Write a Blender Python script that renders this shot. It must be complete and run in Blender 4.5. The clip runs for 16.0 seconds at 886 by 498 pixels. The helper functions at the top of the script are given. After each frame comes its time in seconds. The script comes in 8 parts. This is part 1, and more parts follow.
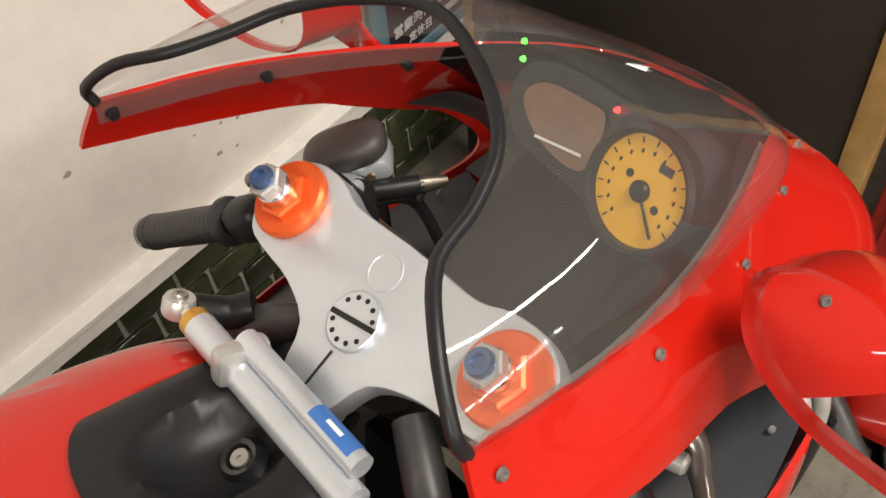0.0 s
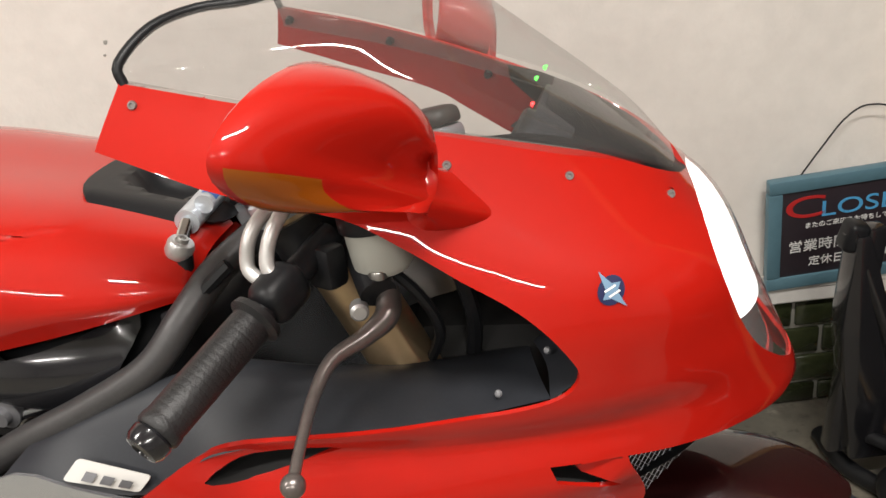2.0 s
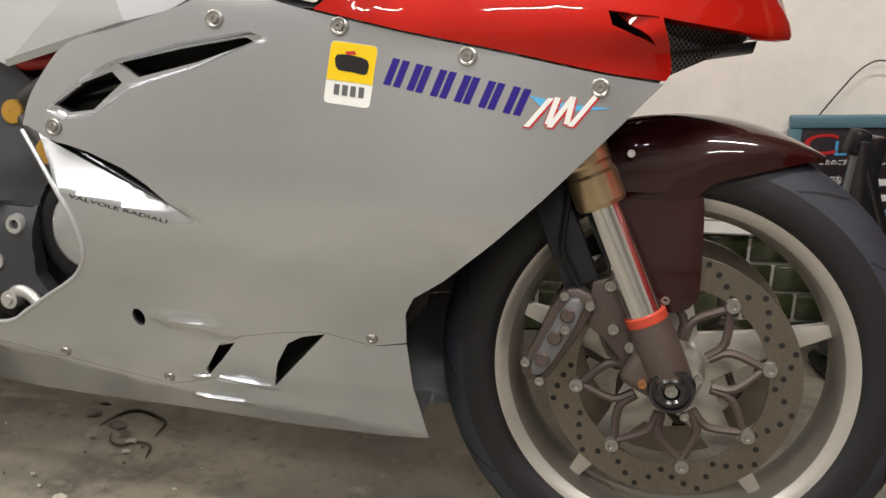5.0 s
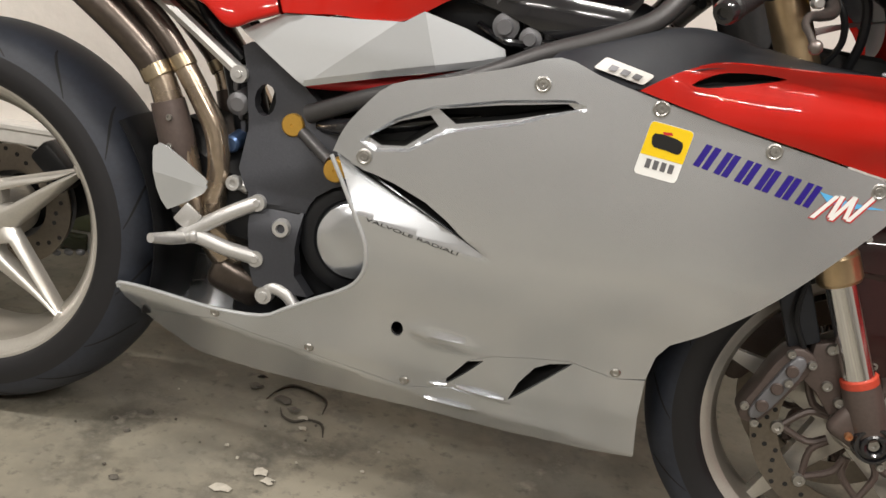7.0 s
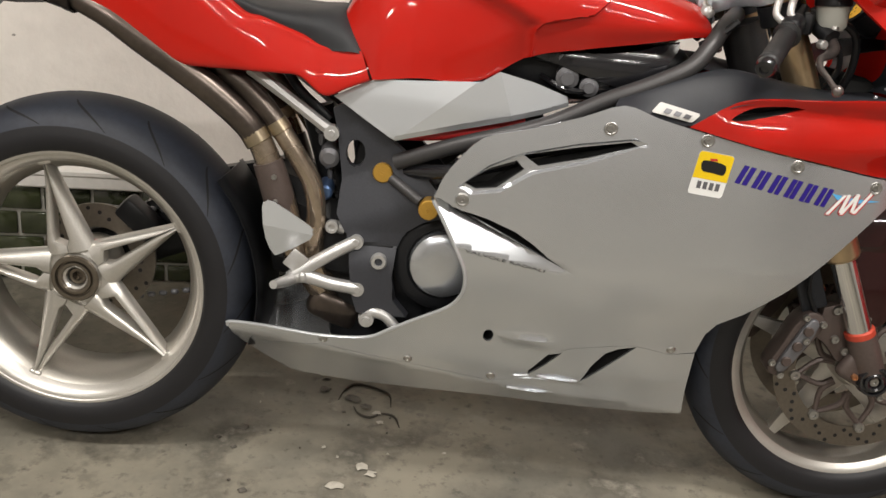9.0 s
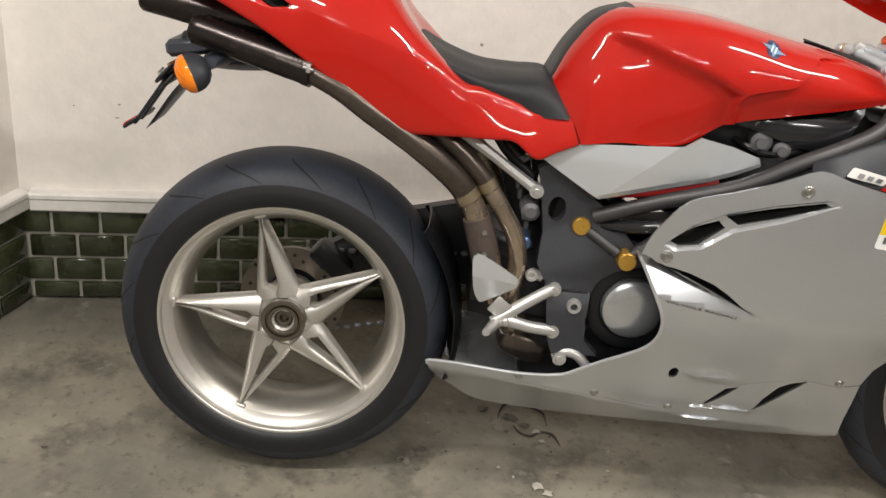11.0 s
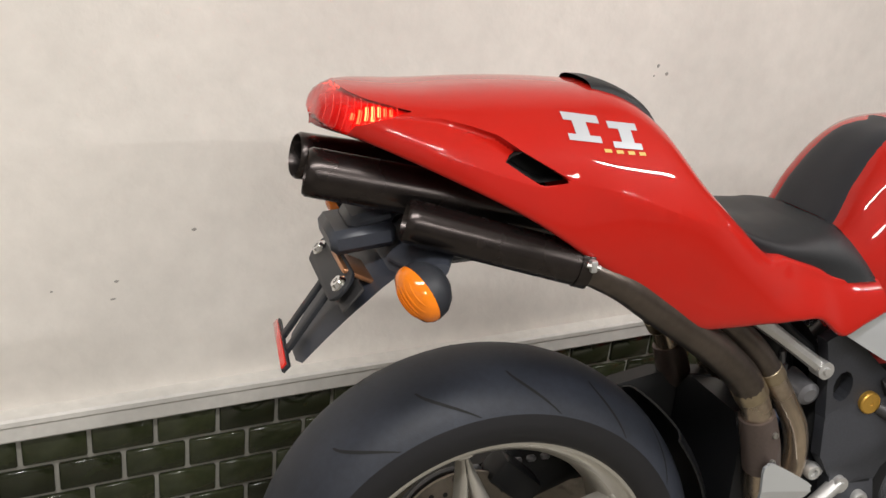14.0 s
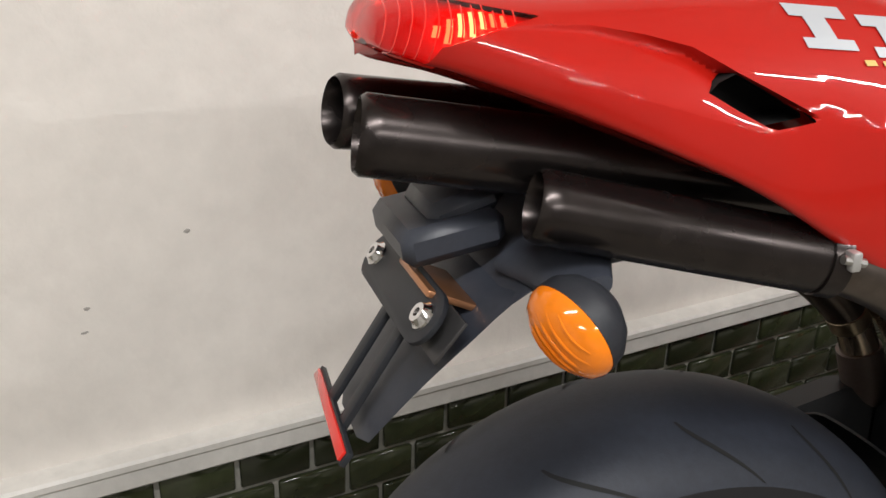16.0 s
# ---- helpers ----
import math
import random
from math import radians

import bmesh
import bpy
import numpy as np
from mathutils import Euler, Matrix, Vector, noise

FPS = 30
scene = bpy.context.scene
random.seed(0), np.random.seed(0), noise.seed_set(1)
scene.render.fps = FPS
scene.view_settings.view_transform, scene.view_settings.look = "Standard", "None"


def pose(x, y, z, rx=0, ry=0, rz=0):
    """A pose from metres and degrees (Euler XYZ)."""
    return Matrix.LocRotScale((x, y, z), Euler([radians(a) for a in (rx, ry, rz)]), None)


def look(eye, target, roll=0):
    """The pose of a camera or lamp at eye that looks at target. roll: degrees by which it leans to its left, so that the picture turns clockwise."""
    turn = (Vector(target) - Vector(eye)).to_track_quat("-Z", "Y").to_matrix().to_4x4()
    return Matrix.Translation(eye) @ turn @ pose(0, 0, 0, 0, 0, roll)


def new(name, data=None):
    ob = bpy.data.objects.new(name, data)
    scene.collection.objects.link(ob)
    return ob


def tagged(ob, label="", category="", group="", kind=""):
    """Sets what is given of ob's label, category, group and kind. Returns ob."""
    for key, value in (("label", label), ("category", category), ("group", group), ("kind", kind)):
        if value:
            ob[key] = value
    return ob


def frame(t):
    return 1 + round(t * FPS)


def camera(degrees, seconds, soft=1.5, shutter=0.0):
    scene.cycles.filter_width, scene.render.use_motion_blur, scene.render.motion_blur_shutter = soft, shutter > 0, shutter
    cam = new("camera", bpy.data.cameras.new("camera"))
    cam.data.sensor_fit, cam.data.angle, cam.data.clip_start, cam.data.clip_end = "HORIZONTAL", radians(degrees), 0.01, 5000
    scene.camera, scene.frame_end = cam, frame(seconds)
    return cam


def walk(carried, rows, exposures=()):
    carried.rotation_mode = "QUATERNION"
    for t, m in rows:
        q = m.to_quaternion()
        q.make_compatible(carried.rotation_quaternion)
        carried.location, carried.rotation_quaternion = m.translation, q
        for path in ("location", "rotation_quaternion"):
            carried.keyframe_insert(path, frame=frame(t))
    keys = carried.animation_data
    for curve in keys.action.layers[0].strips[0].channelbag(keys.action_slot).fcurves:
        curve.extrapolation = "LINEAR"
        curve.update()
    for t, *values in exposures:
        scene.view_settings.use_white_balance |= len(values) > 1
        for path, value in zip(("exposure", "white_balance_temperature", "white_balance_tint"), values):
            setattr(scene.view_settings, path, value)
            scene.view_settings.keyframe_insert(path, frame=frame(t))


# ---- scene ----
cam = camera(51.23, 16.0)
PATH = [
    (0, (0.8749, -0.3729, 1.3734), (1.3348, 0.0756, 0.6070), -6.49),
    (0.5, (0.9339, -0.5047, 1.3808), (1.2930, 0.0768, 0.6508), -7.80),
    (1, (1.0540, -0.6276, 1.3628), (1.2355, 0.0780, 0.6779), -8.15),
    (1.5, (1.1564, -0.7591, 1.3177), (1.2284, 0.0629, 0.7528), -6.50),
    (2, (1.2069, -0.8660, 1.2103), (1.1925, 0.0212, 0.7490), -7.05),
    (2.5, (1.2278, -0.9427, 1.0643), (1.1846, -0.0082, 0.7109), -4.81),
    (3, (1.2289, -1.0021, 0.9339), (1.1724, -0.0411, 0.6629), -2.88),
    (3.5, (1.2633, -1.0910, 0.8823), (1.1777, -0.1312, 0.6147), -1.64),
    (3.7, (1.2802, -1.1373, 0.8656), (1.1842, -0.1816, 0.5875), -1.09),
    (5.8, (0.9558, -1.4143, 0.7740), (0.9662, -0.4587, 0.4794), 4.65),
    (6, (0.9052, -1.4293, 0.7876), (0.9181, -0.4734, 0.4943), 5.89),
    (6.5, (0.7672, -1.4486, 0.8410), (0.7920, -0.5079, 0.5028), 9.32),
    (7, (0.6777, -1.4361, 0.9131), (0.7275, -0.5003, 0.5641), 9.78),
    (7.5, (0.5545, -1.4040, 0.9618), (0.6432, -0.4791, 0.5920), 8.49),
    (8, (0.4832, -1.4419, 1.0094), (0.6194, -0.5271, 0.6290), 7.44),
    (8.2, (0.4506, -1.4843, 1.0133), (0.6171, -0.5738, 0.6348), 7.39),
    (10.3, (0.1154, -1.6101, 1.2070), (0.2967, -0.7240, 0.7803), 6.23),
    (10.5, (0.0631, -1.6035, 1.2157), (0.2507, -0.7202, 0.7859), 6.43),
    (11, (-0.0434, -1.5708, 1.2276), (0.1461, -0.6883, 0.7971), 6.45),
    (11.5, (-0.1187, -1.4955, 1.2365), (0.0804, -0.6092, 0.8183), 6.21),
    (12, (-0.1868, -1.4382, 1.2313), (0.0335, -0.5552, 0.8169), 6.15),
    (12.5, (-0.3234, -1.3065, 1.2256), (-0.0594, -0.4248, 0.8344), 5.86),
    (13, (-0.4646, -1.1663, 1.2245), (-0.1433, -0.3050, 0.8307), 6.12),
    (13.5, (-0.5502, -1.0202, 1.2331), (-0.1843, -0.1772, 0.8387), 6.02),
    (14, (-0.5803, -0.8459, 1.2301), (-0.1379, -0.0393, 0.8382), 6.19),
    (14.5, (-0.5815, -0.7324, 1.2172), (-0.0836, 0.0414, 0.8257), 6.13),
    (15, (-0.6372, -0.5978, 1.2118), (-0.1221, 0.1650, 0.8209), 5.25),
    (15.5, (-0.5994, -0.4891, 1.1334), (-0.1121, 0.2815, 0.7226), 4.09),
    (16, (-0.4811, -0.4558, 1.0815), (-0.0471, 0.3401, 0.6595), 2.23),
]
walk(cam, [(t, look(eye, target, roll)) for t, eye, target, roll in PATH],
     exposures=[(0, 0.32, 6950, 10), (1.0, 0.27, 6800, 10), (2.0, 0.22, 6600, 10), (3.5, 0.12, 6500, 10), (6.0, 0.35, 6600, 10), (8.0, 0.19, 6600, 10), (11.0, 0.10, 6550, 10), (14.0, 0.04, 6350, 10), (16.0, 0.05, 6250, 10)])
from mathutils.bvhtree import BVHTree

# ---------------------------------------------------------------- light
world = bpy.data.worlds.new("room_air")
world.use_nodes = True
world.node_tree.nodes["Background"].inputs[0].default_value = (0.9, 0.95, 1.0, 1)
world.node_tree.nodes["Background"].inputs[1].default_value = 0.015
scene.world = world


def tube_lamp(x, y, z, length, turn, watts):
    data = bpy.data.lights.new("fluorescent_tube", "AREA")
    data.shape, data.size, data.size_y, data.energy = "RECTANGLE", length, 0.05, watts
    data.color = (1.0, 0.965, 0.92)
    ob = new("fluorescent_tube", data)
    ob.matrix_world = pose(x, y, z, 0, 0, turn)
    return ob


TUBES = [(-0.80, -0.92, 0), (1.45, -0.92, 0), (-0.80, -2.80, 0), (1.45, -2.80, 0)]
for lx, ly, lt in TUBES:
    tube_lamp(lx, ly, 2.40, 1.2, lt, 35.0 if ly > -2 else 42.0)


# ---------------------------------------------------------------- materials
def material(name, colour, rough=0.5, metal=0.0, coat=0.0, grain=0.0, scale=40.0, bump=0.0, bump_scale=300.0,
             stain=0.0, stain_scale=4.0, random_tint=0.0, wear=0.0, emit=0.0, spec=0.5):
    m = bpy.data.materials.new(name)
    m.use_nodes = True
    nt = m.node_tree
    b = nt.nodes["Principled BSDF"]
    b.inputs["Base Color"].default_value = (*colour, 1)
    b.inputs["Roughness"].default_value = rough
    b.inputs["Metallic"].default_value = metal
    b.inputs["Coat Weight"].default_value = coat
    b.inputs["Specular IOR Level"].default_value = spec if coat < 0.6 else 0.12
    b.inputs["Coat Roughness"].default_value = 0.03
    tc = nt.nodes.new("ShaderNodeTexCoord")
    socket = None
    for amount, sc, det in ((grain, scale, 6.0), (stain, stain_scale, 5.0)):
        if not amount:
            continue
        n = nt.nodes.new("ShaderNodeTexNoise")
        n.inputs["Scale"].default_value, n.inputs["Detail"].default_value, n.inputs["Roughness"].default_value = sc, det, 0.6
        nt.links.new(tc.outputs["Object"], n.inputs["Vector"])
        r = nt.nodes.new("ShaderNodeMapRange")
        r.inputs["From Min"].default_value, r.inputs["From Max"].default_value = 0.3, 0.7
        r.inputs["To Min"].default_value, r.inputs["To Max"].default_value = 1 - amount, 1 + amount
        nt.links.new(n.outputs["Fac"], r.inputs["Value"])
        mul = nt.nodes.new("ShaderNodeVectorMath")
        mul.operation = "MULTIPLY"
        if socket is None:
            mul.inputs[0].default_value = colour
        else:
            nt.links.new(socket, mul.inputs[0])
        nt.links.new(r.outputs["Result"], mul.inputs[1])
        socket = mul.outputs["Vector"]
    if random_tint:
        info = nt.nodes.new("ShaderNodeObjectInfo")
        r = nt.nodes.new("ShaderNodeMapRange")
        r.inputs["To Min"].default_value, r.inputs["To Max"].default_value = 1 - random_tint, 1 + random_tint
        nt.links.new(info.outputs["Random"], r.inputs["Value"])
        mul = nt.nodes.new("ShaderNodeVectorMath")
        mul.operation = "MULTIPLY"
        if socket is None:
            mul.inputs[0].default_value = colour
        else:
            nt.links.new(socket, mul.inputs[0])
        nt.links.new(r.outputs["Result"], mul.inputs[1])
        socket = mul.outputs["Vector"]
    if socket is not None:
        nt.links.new(socket, b.inputs["Base Color"])
    if bump:
        n = nt.nodes.new("ShaderNodeTexNoise")
        n.inputs["Scale"].default_value, n.inputs["Detail"].default_value = bump_scale, 4.0
        nt.links.new(tc.outputs["Object"], n.inputs["Vector"])
        bp = nt.nodes.new("ShaderNodeBump")
        bp.inputs["Strength"].default_value, bp.inputs["Distance"].default_value = bump, 0.002
        nt.links.new(n.outputs["Fac"], bp.inputs["Height"])
        nt.links.new(bp.outputs["Normal"], b.inputs["Normal"])
    if wear:
        n = nt.nodes.new("ShaderNodeTexNoise")
        n.inputs["Scale"].default_value, n.inputs["Detail"].default_value = 14.0, 8.0
        nt.links.new(tc.outputs["Object"], n.inputs["Vector"])
        r = nt.nodes.new("ShaderNodeMapRange")
        r.inputs["From Min"].default_value, r.inputs["From Max"].default_value = 0.35, 0.7
        r.inputs["To Min"].default_value, r.inputs["To Max"].default_value = max(0.02, rough - wear), rough + wear
        nt.links.new(n.outputs["Fac"], r.inputs["Value"])
        nt.links.new(r.outputs["Result"], b.inputs["Roughness"])
    if emit:
        b.inputs["Emission Color"].default_value = (*colour, 1)
        b.inputs["Emission Strength"].default_value = emit
    return m


def glass(name, colour, rough=0.02, ior=1.45, tint=0.0):
    """Thin sheet: mostly clear with a mirror gloss on top."""
    m = bpy.data.materials.new(name)
    m.use_nodes = True
    nt = m.node_tree
    nt.nodes.remove(nt.nodes["Principled BSDF"])
    out = nt.nodes["Material Output"]
    clear = nt.nodes.new("ShaderNodeBsdfTransparent")
    clear.inputs[0].default_value = (*colour, 1)
    gloss = nt.nodes.new("ShaderNodeBsdfGlossy")
    gloss.inputs["Roughness"].default_value = rough
    film = nt.nodes.new("ShaderNodeBsdfDiffuse")
    film.inputs[0].default_value = (0.55, 0.53, 0.5, 1)
    dust = nt.nodes.new("ShaderNodeMixShader")
    dust.inputs[0].default_value = tint
    nt.links.new(clear.outputs[0], dust.inputs[1])
    nt.links.new(film.outputs[0], dust.inputs[2])
    face = nt.nodes.new("ShaderNodeLayerWeight")
    face.inputs["Blend"].default_value = 0.5
    power = nt.nodes.new("ShaderNodeMath")
    power.operation = "POWER"
    power.inputs[1].default_value = 4.5
    nt.links.new(face.outputs["Facing"], power.inputs[0])
    fr = nt.nodes.new("ShaderNodeMath")
    fr.operation = "MULTIPLY_ADD"
    fr.inputs[1].default_value, fr.inputs[2].default_value = 0.85, ((ior - 1) / (ior + 1)) ** 2 * 1.6
    nt.links.new(power.outputs[0], fr.inputs[0])
    mix = nt.nodes.new("ShaderNodeMixShader")
    nt.links.new(fr.outputs[0], mix.inputs[0])
    nt.links.new(dust.outputs[0], mix.inputs[1])
    nt.links.new(gloss.outputs[0], mix.inputs[2])
    nt.links.new(mix.outputs[0], out.inputs[0])
    return m


RED = material("red_lacquer", (0.435, 0.0090, 0.0038), 0.5, coat=1.0, stain=0.05, stain_scale=9)
RED.node_tree.nodes["Principled BSDF"].inputs["Coat IOR"].default_value = 1.42
SILVER = material("silver_lacquer", (0.665, 0.69, 0.725), 0.25, metal=0.84, coat=0.25, grain=0.03, scale=900, stain=0.03, stain_scale=5)
SILVER_LIGHT = material("light_silver_lacquer", (0.66, 0.685, 0.71), 0.27, metal=0.60, coat=0.4, grain=0.02, scale=800)
MAROON = material("dark_carbon_lacquer", (0.020, 0.0024, 0.0026), 0.45, coat=1.0, grain=0.2, scale=500)
BLACK = material("black_plastic", (0.011, 0.0115, 0.013), 0.40, grain=0.12, scale=300, bump=0.015, spec=0.28)
BLACK_MATT = material("matt_dark_plastic", (0.022, 0.024, 0.029), 0.46, spec=0.32, grain=0.08, scale=400, stain=0.15, stain_scale=12)
TRAY = material("smooth_black_tray", (0.008, 0.0085, 0.010), 0.32, grain=0.1, scale=30, spec=0.25)
RUBBER_CAP = material("brown_black_rubber", (0.040, 0.036, 0.033), 0.5, grain=0.12, scale=150, stain=0.2, stain_scale=30)
FENDER = material("blue_black_plastic", (0.045, 0.050, 0.065), 0.42, grain=0.08, scale=200, stain=0.2, stain_scale=14)
LEVER = material("grey_forged_lever", (0.20, 0.175, 0.165), 0.28, metal=0.7, grain=0.1, scale=200)
BLACK_GLOSS = material("gloss_black_plastic", (0.012, 0.012, 0.014), 0.18, coat=0.5)
VINYL = material("seat_vinyl", (0.016, 0.017, 0.019), 0.5, spec=0.35, grain=0.1, bump=0.35, bump_scale=700, stain=0.12, stain_scale=14)
SIDEWALL = material("tyre_sidewall_rubber", (0.008, 0.008, 0.010), 0.52, grain=0.1, scale=150)
RUBBER = material("tyre_rubber", (0.021, 0.025, 0.036), 0.6, grain=0.12, scale=120, bump=0.12, bump_scale=400, stain=0.2, stain_scale=9)
GRIP = material("grip_rubber", (0.015, 0.015, 0.016), 0.45, bump=0.3, bump_scale=500)
FRAME = material("dark_grey_casting", (0.045, 0.047, 0.055), 0.48, metal=0.25, grain=0.1, scale=250, bump=0.1)
STEEL_TUBE = material("grey_frame_tube", (0.062, 0.060, 0.061), 0.42, metal=0.4, grain=0.08, scale=200)
EXHAUST = material("blackened_steel", (0.050, 0.042, 0.040), 0.27, metal=0.85, grain=0.15, scale=60, wear=0.06)
HEADER_DARK = material("dark_browned_steel", (0.115, 0.095, 0.082), 0.30, metal=0.85, grain=0.12, scale=90, stain=0.25, stain_scale=9)
HEADER = material("browned_exhaust_steel", (0.47, 0.385, 0.30), 0.24, metal=0.9, grain=0.12, scale=90, stain=0.35, stain_scale=11, wear=0.08)
ALLOY = material("cast_alloy", (0.55, 0.545, 0.535), 0.36, metal=0.65, grain=0.05, scale=200, wear=0.05)
RIM = material("champagne_alloy", (0.62, 0.60, 0.56), 0.36, metal=0.78, grain=0.05, scale=350, stain=0.06, stain_scale=12)
CLAMP = material("pale_machined_alloy", (0.60, 0.64, 0.685), 0.33, metal=0.6, grain=0.03, scale=300, wear=0.05)
PIPE_WHITE = material("pale_satin_pipe", (0.66, 0.65, 0.63), 0.36, metal=0.45, grain=0.05, scale=200)
CHROME = material("chrome", (0.78, 0.78, 0.78), 0.12, metal=1.0)
SCREW_DARK = material("dulled_screw_steel", (0.22, 0.20, 0.19), 0.45, metal=0.6, grain=0.1, scale=500)
STEEL = material("bolt_steel", (0.42, 0.41, 0.39), 0.32, metal=0.9, grain=0.08, scale=500)
# rim alloy darkened: the barrel's shade is put into the colour
RIM_SHADED = material("shaded_champagne_alloy", (0.44, 0.42, 0.38), 0.36, metal=0.85, grain=0.05, scale=350)
HUB_DARK = material("brown_grey_hub_steel", (0.17, 0.145, 0.115), 0.34, metal=0.8, grain=0.12, scale=200)
DISC = material("brake_disc_steel", (0.20, 0.175, 0.145), 0.36, metal=0.85, grain=0.1, scale=150)
GOLD = material("gold_anodised", (0.56, 0.42, 0.26), 0.28, metal=0.9, grain=0.05, scale=100)
BRASS = material("gold_cap", (0.62, 0.36, 0.07), 0.35, metal=0.7, grain=0.06, scale=300)
RING_RED = material("faded_red_ring", (0.52, 0.065, 0.035), 0.42, metal=0.2, grain=0.1, scale=200)
ORANGE_AN = material("orange_anodised", (0.80, 0.13, 0.03), 0.33, metal=0.45)
BLUE_AN = material("blue_anodised", (0.10, 0.17, 0.33), 0.3, metal=0.7)
AMBER = material("amber_lens", (0.84, 0.215, 0.008), 0.12, coat=1.0, grain=0.1, scale=60)
RED_LENS = material("red_lens", (0.75, 0.03, 0.02), 0.08, coat=1.0)
CALLIPER = material("brown_grey_calliper", (0.095, 0.072, 0.064), 0.42, metal=0.3, grain=0.1, scale=200)
PLATE = material("off_white_plate", (0.60, 0.585, 0.56), 0.4)
SCUFF = material("pale_grey_scuff", (0.36, 0.34, 0.31), 0.7)
# near-black that stands in for shade in holes, grooves and hollows
DARK = material("black_inner_shade", (0.008, 0.008, 0.008), 0.8)
WHITE = material("white_print", (0.80, 0.80, 0.78), 0.4)
SILVER_PRINT = material("pale_silver_print", (0.58, 0.60, 0.63), 0.35, metal=0.3)
INK_BLUE = material("blue_print", (0.022, 0.010, 0.20), 0.35)
INK_NAVY = material("navy_print", (0.018, 0.022, 0.075), 0.35)
INK_SKY = material("sky_blue_print", (0.10, 0.42, 0.75), 0.35)
INK_RAY = material("silver_blue_print", (0.17, 0.29, 0.42), 0.35)
INK_RED = material("red_print", (0.55, 0.03, 0.03), 0.4)
INK_YELLOW = material("yellow_print", (0.85, 0.58, 0.01), 0.35)
INK_BLACK = material("black_print", (0.01, 0.01, 0.01), 0.4)
INK_LABEL = material("blue_label_print", (0.04, 0.14, 0.42), 0.35)
PIPE_JOINT = material("straw_tinted_steel", (0.40, 0.33, 0.23), 0.28, metal=0.9, grain=0.1, scale=80)
# colour of a copper bolt, and of the gleam painted behind the plate bracket
COPPER = material("copper_bolt_and_gleam", (0.50, 0.24, 0.12), 0.3, metal=0.8)
GOLD_PRINT = material("gold_print", (0.62, 0.42, 0.10), 0.4)
DIAL = material("yellow_dial", (0.86, 0.46, 0.03), 0.45, grain=0.04, scale=80)
SCREEN = glass("clear_screen", (0.84, 0.84, 0.84), 0.03, 1.45, 0.065)
SCREEN_EDGE_GLASS = glass("hazy_screen_margin", (0.62, 0.60, 0.58), 0.05, 1.45, 0.16)
TAIL_GLASS = glass("red_tail_lamp_glass", (0.90, 0.035, 0.015), 0.03, 1.5, 0.0)
LENS = glass("headlamp_lens", (0.95, 0.96, 0.97), 0.02, 1.5, 0.06)
REFLECTOR = material("headlamp_reflector", (0.92, 0.93, 0.95), 0.10, metal=0.9)
LIT_WHITE = material("lit_headlamp_bowl", (1.0, 0.99, 0.97), 0.3, emit=1.8)
LIT_TAIL = material("lit_tail_bulb", (1.0, 0.85, 0.6), 0.3, emit=34.0)
LIT_TAIL_DIM = material("dim_tail_bulb", (1.0, 0.75, 0.5), 0.3, emit=13.0)
LIT_GREEN = material("green_pilot_lamp", (0.05, 1.0, 0.05), 0.3, emit=4.0)
LIT_RED = material("red_pilot_lamp", (1.0, 0.03, 0.03), 0.3, emit=4.0)
PLASTER = material("white_painted_wall", (0.83, 0.785, 0.73), 0.6, grain=0.035, scale=25, bump=0.8, bump_scale=42, stain=0.11, stain_scale=1.7)
RAIL = material("white_painted_rail", (0.72, 0.70, 0.66), 0.5, grain=0.06, scale=40, bump=0.2, bump_scale=90, stain=0.08, stain_scale=6)
TILE = material("dark_green_glazed_tile", (0.030, 0.036, 0.016), 0.16, coat=0.5, grain=0.35, scale=25, random_tint=0.45, bump=0.15, bump_scale=60)
MORTAR = material("grey_mortar", (0.36, 0.35, 0.31), 0.8, grain=0.12, scale=120, bump=0.3)
# grey chosen for the added walls, so that reflections in the lacquer stay dark
ADDED_WALL_GREY = material("grey_for_deep_reflections", (0.46, 0.44, 0.41), 0.7, grain=0.05, scale=20, stain=0.12, stain_scale=2.0)
CEILING = material("white_ceiling_board", (0.78, 0.77, 0.74), 0.7, grain=0.03, scale=10)


